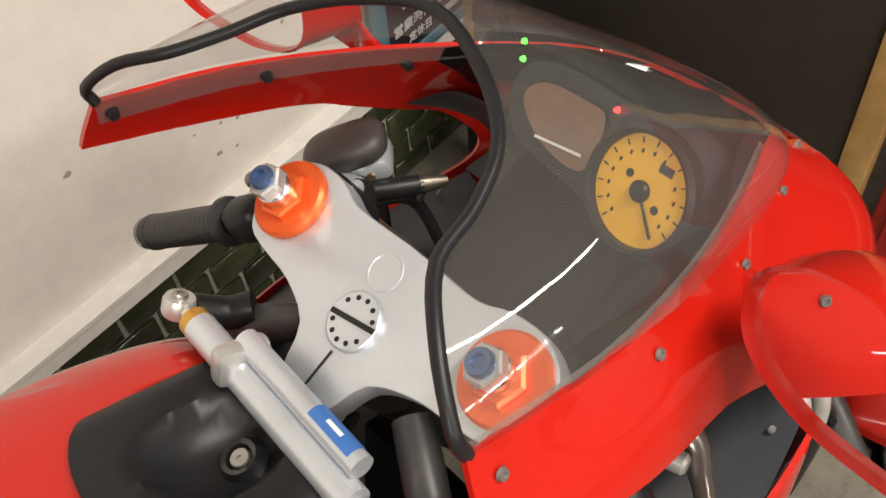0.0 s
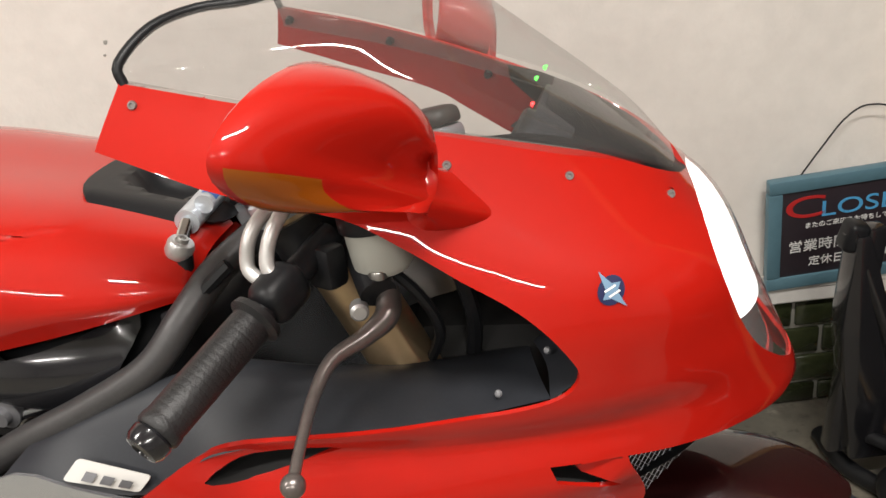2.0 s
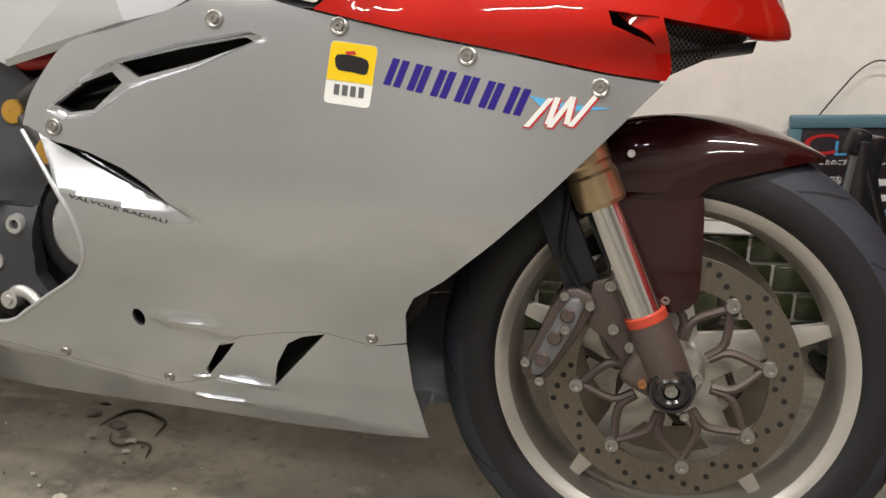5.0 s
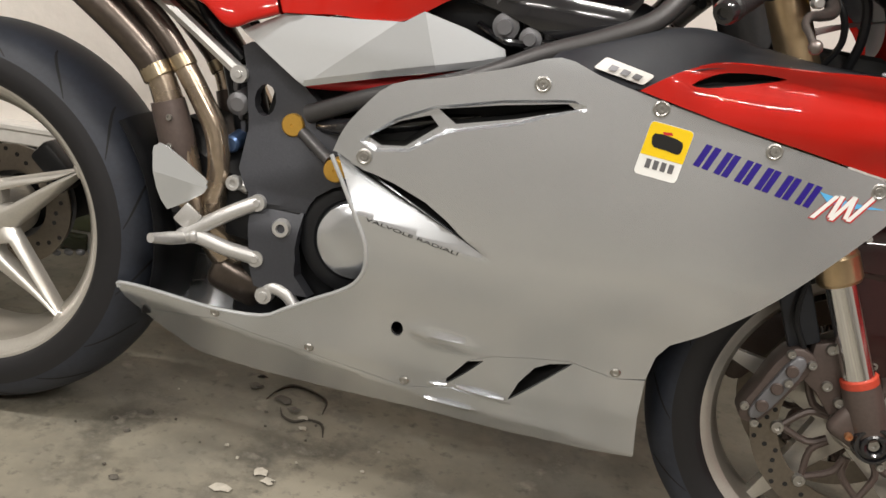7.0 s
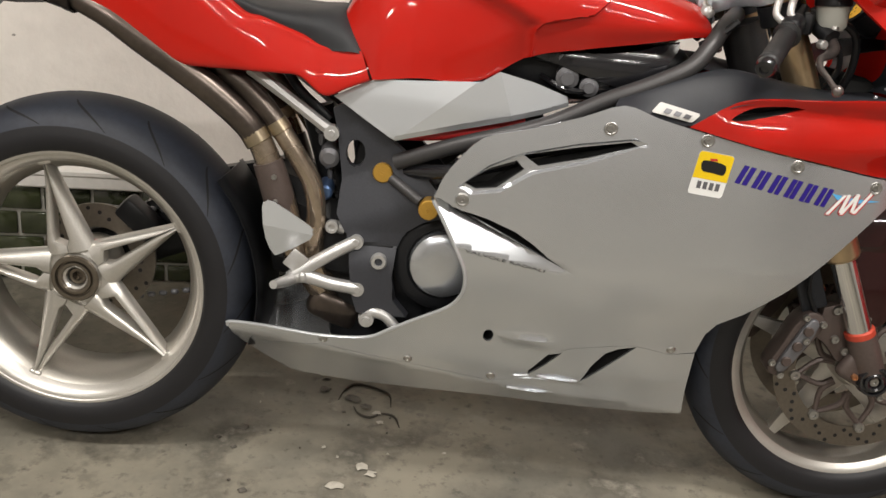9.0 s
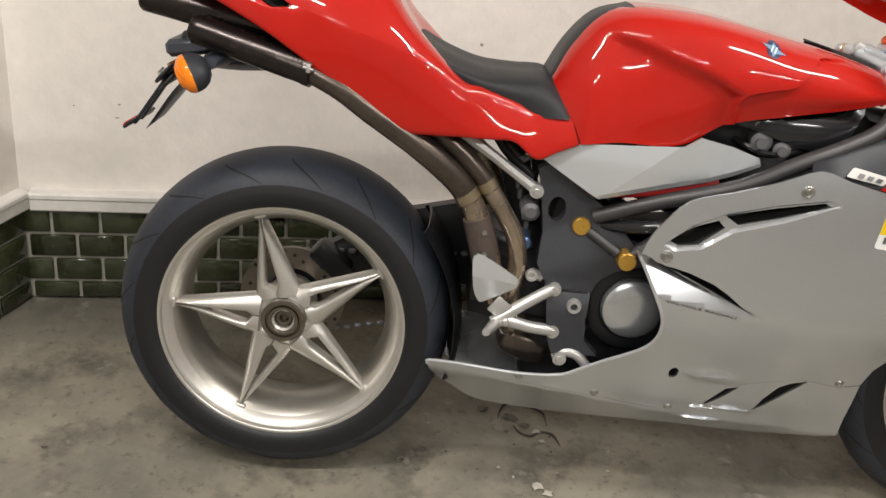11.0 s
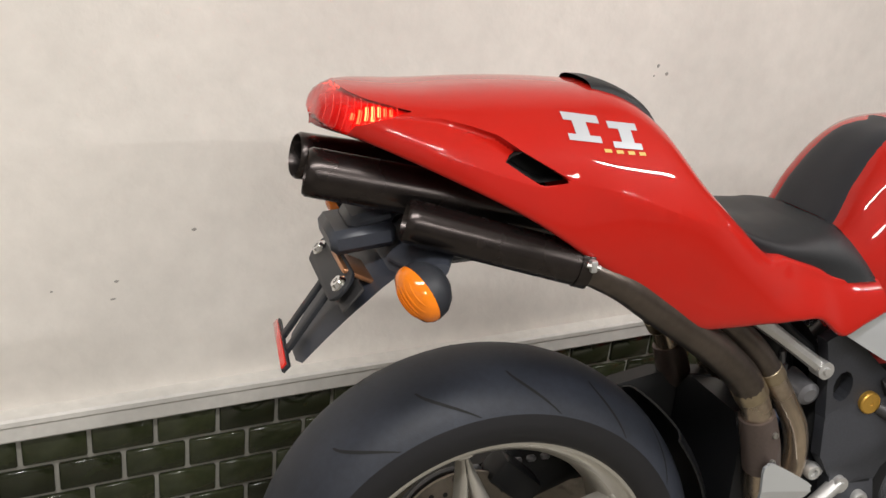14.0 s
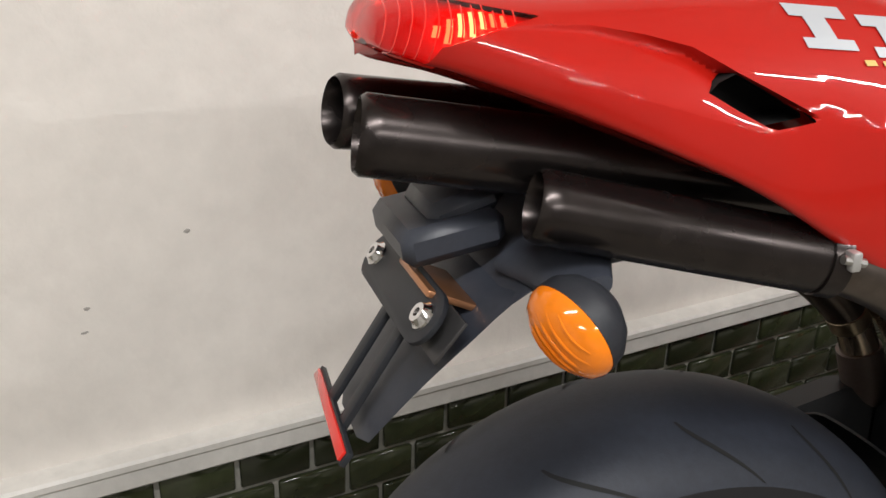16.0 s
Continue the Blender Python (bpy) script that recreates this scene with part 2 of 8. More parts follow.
def concrete():
    m = material("worn_concrete", (0.2, 0.19, 0.16), 0.55, bump=0.55, bump_scale=55, wear=0.15)
    nt = m.node_tree
    b = nt.nodes["Principled BSDF"]
    tc = nt.nodes.new("ShaderNodeTexCoord")

    def cloud(scale, detail, lo, hi, rough=0.65):
        n = nt.nodes.new("ShaderNodeTexNoise")
        n.inputs["Scale"].default_value, n.inputs["Detail"].default_value, n.inputs["Roughness"].default_value = scale, detail, rough
        nt.links.new(tc.outputs["Object"], n.inputs["Vector"])
        r = nt.nodes.new("ShaderNodeMapRange")
        r.inputs["From Min"].default_value, r.inputs["From Max"].default_value = lo, hi
        nt.links.new(n.outputs["Fac"], r.inputs["Value"])
        return r.outputs["Result"]

    def blend(fac, a, c):
        x = nt.nodes.new("ShaderNodeMix")
        x.data_type = "RGBA"
        nt.links.new(fac, x.inputs["Factor"])
        for name, v in (("A", a), ("B", c)):
            sock = [q for q in x.inputs if q.name == name and q.type == "RGBA"][0]
            if isinstance(v, tuple):
                sock.default_value = (*v, 1)
            else:
                nt.links.new(v, sock)
        return [q for q in x.outputs if q.type == "RGBA"][0]
    base = blend(cloud(2.3, 6, 0.40, 0.62), (0.134, 0.126, 0.103), (0.246, 0.224, 0.175))
    base = blend(cloud(5.5, 7, 0.52, 0.66), base, (0.088, 0.081, 0.065))
    base = blend(cloud(11, 8, 0.58, 0.72), base, (0.31, 0.288, 0.238))
    base = blend(cloud(38, 6, 0.56, 0.75), base, (0.075, 0.068, 0.057))
    nt.links.new(base, b.inputs["Base Color"])
    return m


CONCRETE = concrete()
WOOD = material("yellow_pine_batten", (0.42, 0.25, 0.09), 0.5, grain=0.18, scale=30, stain=0.15, stain_scale=6)
BOARD = material("dark_brown_board", (0.030, 0.023, 0.019), 0.42, grain=0.1, scale=20)
SIGN_FRAME = material("teal_sign_frame", (0.10, 0.20, 0.25), 0.45, grain=0.06, scale=60)
SIGN_FACE = material("dark_sign_face", (0.030, 0.022, 0.028), 0.4, grain=0.1, scale=40)
TITAN = material("grey_lacquered_metal", (0.16, 0.16, 0.17), 0.4, metal=0.4)
RED_CABINET = material("dark_red_sheet_metal", (0.30, 0.012, 0.012), 0.4, stain=0.1)


# ---------------------------------------------------------------- mesh helpers
def part(name, bm, mat, parent=None, label="", angle=38):
    me = bpy.data.meshes.new(name)
    bmesh.ops.recalc_face_normals(bm, faces=bm.faces)
    bm.to_mesh(me)
    bm.free()
    me.materials.append(mat)
    for p in me.polygons:
        p.use_smooth = True
    me.set_sharp_from_angle(angle=radians(angle))
    ob = new(name, me)
    ob.parent = parent
    return tagged(ob, label)


def thing(name, m, label, category, group=""):
    ob = new(name)
    ob.empty_display_size = 0.1
    ob.matrix_world = m
    return tagged(ob, label, category, group)


def spline(pts, n=6, closed=False):
    """Catmull-Rom through the points."""
    pts = [Vector(p) for p in pts]
    k, out = len(pts), []
    for i in range(k if closed else k - 1):
        a = pts[(i - 1) % k] if closed or i else pts[0] * 2 - pts[1]
        b, c = pts[i], pts[(i + 1) % k]
        d = pts[(i + 2) % k] if closed or i + 2 < k else pts[-1] * 2 - pts[-2]
        for j in range(n):
            u = j / n
            out.append(0.5 * (2 * b + (c - a) * u + (2 * a - 5 * b + 4 * c - d) * u * u + (3 * b - 3 * c + d - a) * u ** 3))
    if not closed:
        out.append(pts[-1])
    return out


def ramp(xs, ys):
    """A smooth curve y(x) through the points, level beyond its ends."""
    def value(x):
        if x <= xs[0]:
            return ys[0]
        if x >= xs[-1]:
            return ys[-1]
        i = max(k for k in range(len(xs) - 1) if xs[k] <= x)
        h = xs[i + 1] - xs[i]
        u = (x - xs[i]) / h

        def slope(k):
            if k == 0 or k == len(xs) - 1:
                j = min(k, len(xs) - 2)
                return (ys[j + 1] - ys[j]) / (xs[j + 1] - xs[j])
            return (ys[k + 1] - ys[k - 1]) / (xs[k + 1] - xs[k - 1])
        m0, m1 = slope(i) * h, slope(i + 1) * h
        return (2 * u ** 3 - 3 * u * u + 1) * ys[i] + (u ** 3 - 2 * u * u + u) * m0 + (3 * u * u - 2 * u ** 3) * ys[i + 1] + (u ** 3 - u * u) * m1
    return value


def sheet(grid, wrap=False, caps=False, bm=None):
    """Quads over a grid of points (rows of equal length)."""
    bm = bm or bmesh.new()
    rows = [[bm.verts.new(p) for p in row] for row in grid]
    n = len(rows[0])
    for a, b in zip(rows, rows[1:]):
        for i in range(n if wrap else n - 1):
            j = (i + 1) % n
            bm.faces.new((a[i], a[j], b[j], b[i]))
    if caps:
        bm.faces.new(rows[0][::-1])
        bm.faces.new(rows[-1])
    return bm


def skin(rows, nu=5, nv=5):
    """A smooth surface through a small net of points."""
    fine = [spline(r, nu) for r in rows]
    cols = [spline(c, nv) for c in zip(*fine)]
    return [list(r) for r in zip(*cols)]


def mirror_rows(half):
    """Half sections from the middle (y = 0) outwards, completed on the other side."""
    return [[(x, -y, z) for x, y, z in r[:0:-1]] + [tuple(p) for p in r] for r in half]


def thicken(bm, depth):
    """Gives an open sheet a back face that lies depth inwards along the normals, closed at the rim."""
    bmesh.ops.recalc_face_normals(bm, faces=bm.faces)
    bm.normal_update()
    bmesh.ops.solidify(bm, geom=list(bm.faces), thickness=depth)
    return bm


def tube(path, radius, seg=12, n=6, caps=True, bm=None, smooth=True):
    """A round bar along a path; radius is a number or one for each point of the path."""
    pts = spline(path, n) if smooth and len(path) > 2 else [Vector(p) for p in path]
    if isinstance(radius, (int, float)):
        rad = [radius] * len(pts)
    else:
        src = [Vector((r, 0, 0)) for r in radius]
        rad = [v.x for v in (spline(src, n) if smooth and len(path) > 2 else src)]
    bm = bm or bmesh.new()
    t0 = (pts[1] - pts[0]).normalized()
    side = t0.orthogonal().normalized()
    rows = []
    for i, p in enumerate(pts):
        t = (pts[min(i + 1, len(pts) - 1)] - pts[max(i - 1, 0)]).normalized()
        side = (side - t * side.dot(t)).normalized()
        up = t.cross(side)
        rows.append([p + (side * math.cos(a) + up * math.sin(a)) * rad[i] for a in [2 * math.pi * k / seg for k in range(seg)]])
    return sheet(rows, wrap=True, caps=caps, bm=bm)


def lathe(profile, centre, axis, seg=48, closed=False, bm=None):
    """Turns (radius, height) round an axis through the centre."""
    bm = bm or bmesh.new()
    axis = Vector(axis).normalized()
    side = axis.orthogonal().normalized() if abs(axis.y) < 0.9 else (Vector((1, 0, 0)) - axis * axis.x).normalized()
    up = axis.cross(side)
    centre = Vector(centre)
    prof = list(profile) + ([profile[0]] if closed else [])
    rows = []
    for r, h in prof:
        rows.append([centre + axis * h + (side * math.cos(2 * math.pi * k / seg) + up * math.sin(2 * math.pi * k / seg)) * max(r, 1e-5) for k in range(seg)])
    sheet(rows, wrap=True, bm=bm)
    bmesh.ops.remove_doubles(bm, verts=bm.verts, dist=2e-5)
    return bm


def rbox(size, m=Matrix(), bevel=0.002, seg=2, bm=None):
    """A box with rounded edges at the pose m."""
    bm = bm or bmesh.new()
    b = bmesh.new()
    bmesh.ops.create_cube(b, size=1, matrix=Matrix.Diagonal((*size, 1)))
    if bevel:
        bmesh.ops.bevel(b, geom=list(b.edges), offset=min(bevel, min(size) * 0.45), segments=seg, profile=0.5, affect="EDGES")
    b.transform(m)
    me = bpy.data.meshes.new("tmp")
    b.to_mesh(me)
    b.free()
    bm.from_mesh(me)
    bpy.data.meshes.remove(me)
    return bm


def inside(p, poly):
    x, y = p
    hit = False
    for (x0, y0), (x1, y1) in zip(poly, poly[1:] + poly[:1]):
        if (y0 > y) != (y1 > y) and x < (x1 - x0) * (y - y0) / (y1 - y0) + x0:
            hit = not hit
    return hit


def outline(pts, n=4, closed=True):
    return [(p.x, p.y) for p in spline([(x, z, 0) for x, z in pts], n, closed)]


def cut(bm, poly, keep=False, side=None, pad=0.03):
    """Cuts the outline poly (in x, z) through the faces near it and takes out what lies inside it."""
    xs, zs = [p[0] for p in poly], [p[1] for p in poly]

    def near(f):
        c = f.calc_center_median()
        return min(xs) - pad < c.x < max(xs) + pad and min(zs) - pad < c.z < max(zs) + pad and (side is None or c.y * side > 0)
    for (x0, z0), (x1, z1) in zip(poly, poly[1:] + poly[:1]):
        d = Vector((x1 - x0, 0, z1 - z0))
        if d.length < 1e-6:
            continue
        faces = [f for f in bm.faces if near(f)]
        geo = set(faces)
        for f in faces:
            geo.update(f.edges)
            geo.update(f.verts)
        bmesh.ops.bisect_plane(bm, geom=list(geo), dist=1e-6, plane_co=(x0, 0, z0), plane_no=(-d.z, 0, d.x))
    if keep:
        dead = [f for f in bm.faces if not (near(f) and inside((f.calc_center_median().x, f.calc_center_median().z), poly))]
    else:
        dead = [f for f in bm.faces if near(f) and inside((f.calc_center_median().x, f.calc_center_median().z), poly)]
    bmesh.ops.delete(bm, geom=dead, context="FACES")
    return bm


def score(bm, line, pad=0.004):
    """Splits the faces along a line in x, z, so that a crease can run there."""
    for (x0, z0), (x1, z1) in zip(line, line[1:]):
        d = Vector((x1 - x0, 0, z1 - z0))
        geo = set()
        for f in bm.faces:
            xs, zs = [v.co.x for v in f.verts], [v.co.z for v in f.verts]
            if min(xs) < max(x0, x1) + pad and max(xs) > min(x0, x1) - pad and min(zs) < max(z0, z1) + pad and max(zs) > min(z0, z1) - pad:
                geo.add(f)
                geo.update(f.edges)
                geo.update(f.verts)
        bmesh.ops.bisect_plane(bm, geom=list(geo), dist=1e-6, plane_co=(x0, 0, z0), plane_no=(-d.z, 0, d.x))
    return bm


def flat(poly, step=0.02, holes=()):
    """The outline poly as a finely divided sheet in x, z at y = 0."""
    bm = bmesh.new()
    bm.faces.new([bm.verts.new((x, 0, z)) for x, z in poly])
    xs, zs = [p[0] for p in poly], [p[1] for p in poly]
    for lo, hi, no in ((min(xs), max(xs), (1, 0, 0)), (min(zs), max(zs), (0, 0, 1))):
        k = math.ceil(lo / step) * step
        while k < hi:
            co = Vector(no) * k
            bmesh.ops.bisect_plane(bm, geom=list(bm.verts) + list(bm.edges) + list(bm.faces), dist=1e-6, plane_co=co, plane_no=no)
            k += step
    for h in holes:
        cut(bm, h)
    return bm


def bend(bm, f):
    """Moves each point (x, ., z) of a sheet to f(x, z)."""
    for v in bm.verts:
        v.co = f(v.co.x, v.co.z)
    return bm


def flip(bm):
    """The same on the other side of the machine."""
    other = bm.copy()
    for v in other.verts:
        v.co.y = -v.co.y
    bmesh.ops.reverse_faces(other, faces=other.faces)
    return other


def prism(poly, y0, y1, bevel=0.0, bm=None):
    """The outline poly (x, z) as a solid from y0 to y1."""
    b = bmesh.new()
    face = b.faces.new([b.verts.new((x, y0, z)) for x, z in poly])
    geo = bmesh.ops.extrude_face_region(b, geom=[face])
    bmesh.ops.translate(b, verts=[v for v in geo["geom"] if isinstance(v, bmesh.types.BMVert)], vec=(0, y1 - y0, 0))
    bmesh.ops.recalc_face_normals(b, faces=b.faces)
    if bevel:
        bmesh.ops.bevel(b, geom=list(b.edges), offset=bevel, segments=2, profile=0.5, affect="EDGES", clamp_overlap=True)
    if bm is None:
        return b
    me = bpy.data.meshes.new("tmp")
    b.to_mesh(me)
    b.free()
    bm.from_mesh(me)
    bpy.data.meshes.remove(me)
    return bm


def bolt(name, at, axis, radius, height, mat, parent, label=""):
    """A round screw head with a hexagon socket."""
    prof = [(0, height * 0.55), (radius * 0.45, height * 0.55), (radius * 0.5, height), (radius * 0.88, height), (radius, height * 0.7), (radius, 0)]
    return part(name, lathe(prof, at, axis, 16), mat, parent, label, 30)


# ---------------------------------------------------------------- the room
WALL_Y, CORNER_X = 0.627, -0.626


def block(name, x0, x1, y0, y1, z0, z1, mat, label, bevel=0.0):
    bm = rbox((x1 - x0, y1 - y0, z1 - z0), pose((x0 + x1) / 2, (y0 + y1) / 2, (z0 + z1) / 2), bevel)
    ob = part(name, bm, mat, None, label)
    return tagged(ob, kind="structure")


def ground():
    bm = bmesh.new()
    rows = []
    nx, ny = 120, 90
    for j in range(ny + 1):
        y = -5.2 + 6.1 * j / ny
        row = []
        for i in range(nx + 1):
            x = -2.6 + 6.4 * i / nx
            z = 0.004 * noise.noise((x * 2.2, y * 2.2, 0)) + 0.002 * noise.noise((x * 9, y * 9, 3))
            row.append((x, y, z - 0.003))
        rows.append(row)
    sheet(rows, bm=bm)
    lift = bmesh.ops.extrude_face_region(bm, geom=list(bm.faces))
    bmesh.ops.translate(bm, verts=[v for v in lift["geom"] if isinstance(v, bmesh.types.BMVert)], vec=(0, 0, -0.12))
    return tagged(part("floor", bm, CONCRETE, None, "worn grey-brown concrete floor with stains and patches"), kind="structure")


floor = ground()
wall_north = block("wall_north", -2.6, 3.8, WALL_Y + 0.004, WALL_Y + 0.16, 0.0, 2.5, PLASTER, "white painted plaster wall with scuffs")
TURN = Matrix.Translation((CORNER_X, WALL_Y, 0)) @ Matrix.Rotation(math.atan2(-0.907, -0.42), 4, "Z")
SHORT = 0.178


def turned_block(name, u0, u1, v0, v1, z0, z1, mat, label, bevel=0.0):
    bm = rbox((u1 - u0, v1 - v0, z1 - z0), TURN @ pose((u0 + u1) / 2, (v0 + v1) / 2, (z0 + z1) / 2), bevel)
    return tagged(part(name, bm, mat, None, label), kind="structure")


wall_return = turned_block("wall_return", -0.05, SHORT + 0.02, -0.20, -0.004, 0.0, 2.5, PLASTER, "short white wall that turns off at the corner")
# added walls that close the room, grey to deepen the lacquer's reflections
wall_south = block("wall_south", -2.6, 3.8, -5.3, -5.2, 0.0, 2.5, ADDED_WALL_GREY, "plain grey far wall, unseen, added to close the room")
wall_west = block("wall_west", -2.75, -2.6, -5.3, WALL_Y + 0.16, 0.0, 2.5, ADDED_WALL_GREY, "plain grey end wall, added to close the room")
wall_east = block("wall_east", 3.8, 3.95, -5.3, WALL_Y + 0.16, 0.0, 2.5, ADDED_WALL_GREY, "plain grey end wall beyond the dark board, added to close the room")
ceiling = block("ceiling", -2.75, 3.95, -5.3, WALL_Y + 0.16, 2.5, 2.6, CEILING, "plain white garage ceiling")

# rail on top of the tiled foot of the wall
def rail_profile(y, s):
    return [(y + s * 0.004, 0.2455), (y - s * 0.020, 0.2455), (y - s * 0.024, 0.250), (y - s * 0.024, 0.276), (y - s * 0.028, 0.281), (y - s * 0.028, 0.290), (y - s * 0.024, 0.294), (y + s * 0.004, 0.296)]


rows = [[(x, y, z) for y, z in rail_profile(WALL_Y, 1)] for x in (CORNER_X + 0.024, 0.3, 1.2, 3.7)]
trim_north = tagged(part("trim_north", sheet(rows, wrap=True, caps=True), RAIL, None, "white painted wooden rail on top of the tiles", 20), kind="structure")
rows = [[TURN @ Vector((u, -(v), z)) for v, z in rail_profile(0, 1)] for u in (0.004, 0.09, SHORT + 0.022)]
trim_return = tagged(part("trim_return", sheet(rows, wrap=True, caps=True), RAIL, None, "white painted wooden rail round the corner", 20), kind="structure")
trim_post = turned_block("trim_post", SHORT, SHORT + 0.022, -0.004, 0.014, 0.0, 0.245, RAIL, "white painted end strip of the tiled wall", 0.003)


def tile_mesh(w, h):
    bm = rbox((w, 0.012, h), pose(0, 0, 0), 0.0028, 1)
    me = bpy.data.meshes.new("tile")
    bm.to_mesh(me)
    bm.free()
    me.materials.append(TILE)
    for p in me.polygons:
        p.use_smooth = True
    me.set_sharp_from_angle(angle=radians(50))
    return me


PITCH, COURSE, JOINT = 0.114, 0.0655, 0.008


def lay_tiles(parent, length, place, first, shift=PITCH / 2):
    shared = {}
    for course in range(4):
        top = 0.241 - course * COURSE
        low = max(top - COURSE + JOINT, 0.002)
        k = first + (shift if course % 2 else 0) - 2 * PITCH
        while k < length:
            a, b = max(k + JOINT / 2, 0.002), min(k + PITCH - JOINT / 2, length)
            if b - a > 0.015:
                key = (round(b - a, 3), round(top - low, 3))
                me = shared.setdefault(key, tile_mesh(*key))
                ob = new("tile", me)
                ob.parent = parent
                ob.matrix_world = place((a + b) / 2, (top + low) / 2)
            k += PITCH


mortar_north = block("mortar_north", CORNER_X, 3.7, WALL_Y - 0.001, WALL_Y + 0.006, 0.0, 0.245, MORTAR, "grey mortar bed behind the green tiles")
mortar_return = turned_block("mortar_return", 0.0, SHORT, -0.006, 0.001, 0.0, 0.245, MORTAR, "grey mortar bed on the short wall")
lay_tiles(mortar_north, 3.2, lambda u, z: pose(CORNER_X + u, WALL_Y - 0.003, z, random.uniform(-0.4, 0.4), 0, random.uniform(-0.4, 0.4)), 0.066)
lay_tiles(mortar_return, SHORT, lambda u, z: TURN @ pose(u, 0.003, z, random.uniform(-0.3, 0.3), 0, random.uniform(-0.4, 0.4)), 0.0, 0.0)


# lamp housings on the ceiling
def ceiling_lamp(x, y, turn):
    root = thing("ceiling_lamp", pose(x, y, 2.5, 0, 0, turn), "white fluorescent ceiling lamp with one bare tube", "ceiling lamp", "ceiling lamps")
    part("housing", rbox((1.28, 0.10, 0.05), pose(0, 0, -0.025), 0.006), CEILING, root)
    for s in (-1, 1):
        part("lamp_holder", rbox((0.02, 0.05, 0.06), pose(s * 0.625, 0, -0.07), 0.004), CEILING, root)


for lx, ly, lt in TUBES:
    ceiling_lamp(lx, ly, lt)


# closed sign that hangs on the wall
def text_bm(body, size, m, depth=0.0006):
    cu = bpy.data.curves.new("writing", "FONT")
    cu.body, cu.size, cu.extrude, cu.align_x, cu.align_y = body, size, depth, "CENTER", "CENTER"
    ob = bpy.data.objects.new("writing", cu)
    scene.collection.objects.link(ob)
    dep = bpy.context.evaluated_depsgraph_get()
    me = bpy.data.meshes.new_from_object(ob.evaluated_get(dep))
    bpy.data.objects.remove(ob)
    bm = bmesh.new()
    bm.from_mesh(me)
    bpy.data.meshes.remove(me)
    bpy.data.curves.remove(cu)
    bm.transform(m)
    return bm


def closed_sign():
    root = thing("closed_sign", pose(1.918, 0.600, 0.403, 3, -2.5, 0), "closed sign with teal frame and dark face, hung on a cord", "sign")
    bm = rbox((0.305, 0.014, 0.225), pose(0, 0, 0), 0.004)
    part("board", bm, SIGN_FACE, root, "dark printed face")
    frame_bm = bmesh.new()
    for x, z, w, h in ((0, 0.101, 0.309, 0.026), (0, -0.101, 0.309, 0.026), (-0.142, 0, 0.026, 0.176), (0.142, 0, 0.026, 0.176)):
        rbox((w, 0.020, h), pose(x, -0.002, z), 0.004, 2, frame_bm)
    part("sign_frame", frame_bm, SIGN_FRAME, root, "teal frame")
    face = lambda x, z: pose(x, -0.0080, z, 90, 0, 0)
    part("letter", text_bm("C", 0.075, face(-0.088, 0.052) @ Matrix.Diagonal((1.5, 0.82, 1, 1))), INK_RED, root, "red first letter")
    part("light_blue_lettering", text_bm("LOSED", 0.052, face(0.028, 0.044) @ Matrix.Diagonal((1.15, 0.85, 1, 1))), INK_SKY, root, "light blue letters")
    part("greeting", text_bm("またのご来店をお待ちしております", 0.0125, face(0.012, 0.015)), WHITE, root, "small white writing")
    part("opening_time_text", text_bm("営業時間", 0.027, face(-0.062, -0.028)), WHITE, root, "white writing")
    part("holiday", text_bm("定休日", 0.022, face(-0.045, -0.062)), WHITE, root, "white writing")
    bars = bmesh.new()
    for x, z, w in ((0.045, -0.028, 0.07), (0.04, -0.062, 0.05)):
        rbox((w, 0.001, 0.014), pose(x, -0.0075, z), 0, 1, bars)
    part("small_print", bars, WHITE, root, "white bars of small print")
    part("cord", tube([(-0.10, 0.004, 0.105), (-0.06, 0.006, 0.16), (-0.02, 0.012, 0.205), (0.02, 0.015, 0.222), (0.07, 0.012, 0.20), (0.10, 0.004, 0.105)], 0.0016, 6), BLACK, root, "thin dark cord")


closed_sign()
# ---------------------------------------------------------------- the motorcycle
LEAN, YAW = 5.41, -10.06
bike = thing("motorcycle", pose(0, 0, 0, -LEAN, 0, YAW), "red and silver sports motorcycle leaning on its side stand", "motorcycle")

REAR, FRONT = Vector((0, 0, 0.316)), Vector((1.404, 0, 0.303))
WHEEL_TURN = 32.3


def arc(cx, cz, r, a0, a1, n):
    return [(cx + r * math.cos(radians(a0 + (a1 - a0) * k / n)), cz + r * math.sin(radians(a0 + (a1 - a0) * k / n))) for k in range(n + 1)]


def tyre(centre, crown, half, bead, shoulder, wheel, name="tyre"):
    prof = []
    n = 22
    for k in range(n + 1):
        a = math.pi * k / n
        h = -half * math.cos(a)
        r = bead + 0.012 + (crown - bead - 0.012) * max(math.sin(a), 0) ** shoulder
        prof.append((r, h))
    prof = [(bead - 0.004, -half * 0.78), (bead + 0.006, -half * 0.92)] + prof + [(bead + 0.006, half * 0.92), (bead - 0.004, half * 0.78)]
    edge = [k for k, (r, h) in enumerate(prof) if r > bead + 0.45 * (crown - bead)]
    a, b = edge[0], edge[-1]
    part("sidewall", lathe(prof[:a + 1], centre, (0, 1, 0), 96), SIDEWALL, wheel, "smooth black tyre sidewall", 60)
    part("sidewall", lathe(prof[b:], centre, (0, 1, 0), 96), SIDEWALL, wheel, "smooth black tyre sidewall", 60)
    return part(name, lathe(prof[a:b + 1], centre, (0, 1, 0), 96), RUBBER, wheel, "dusty black road tyre tread", 60)


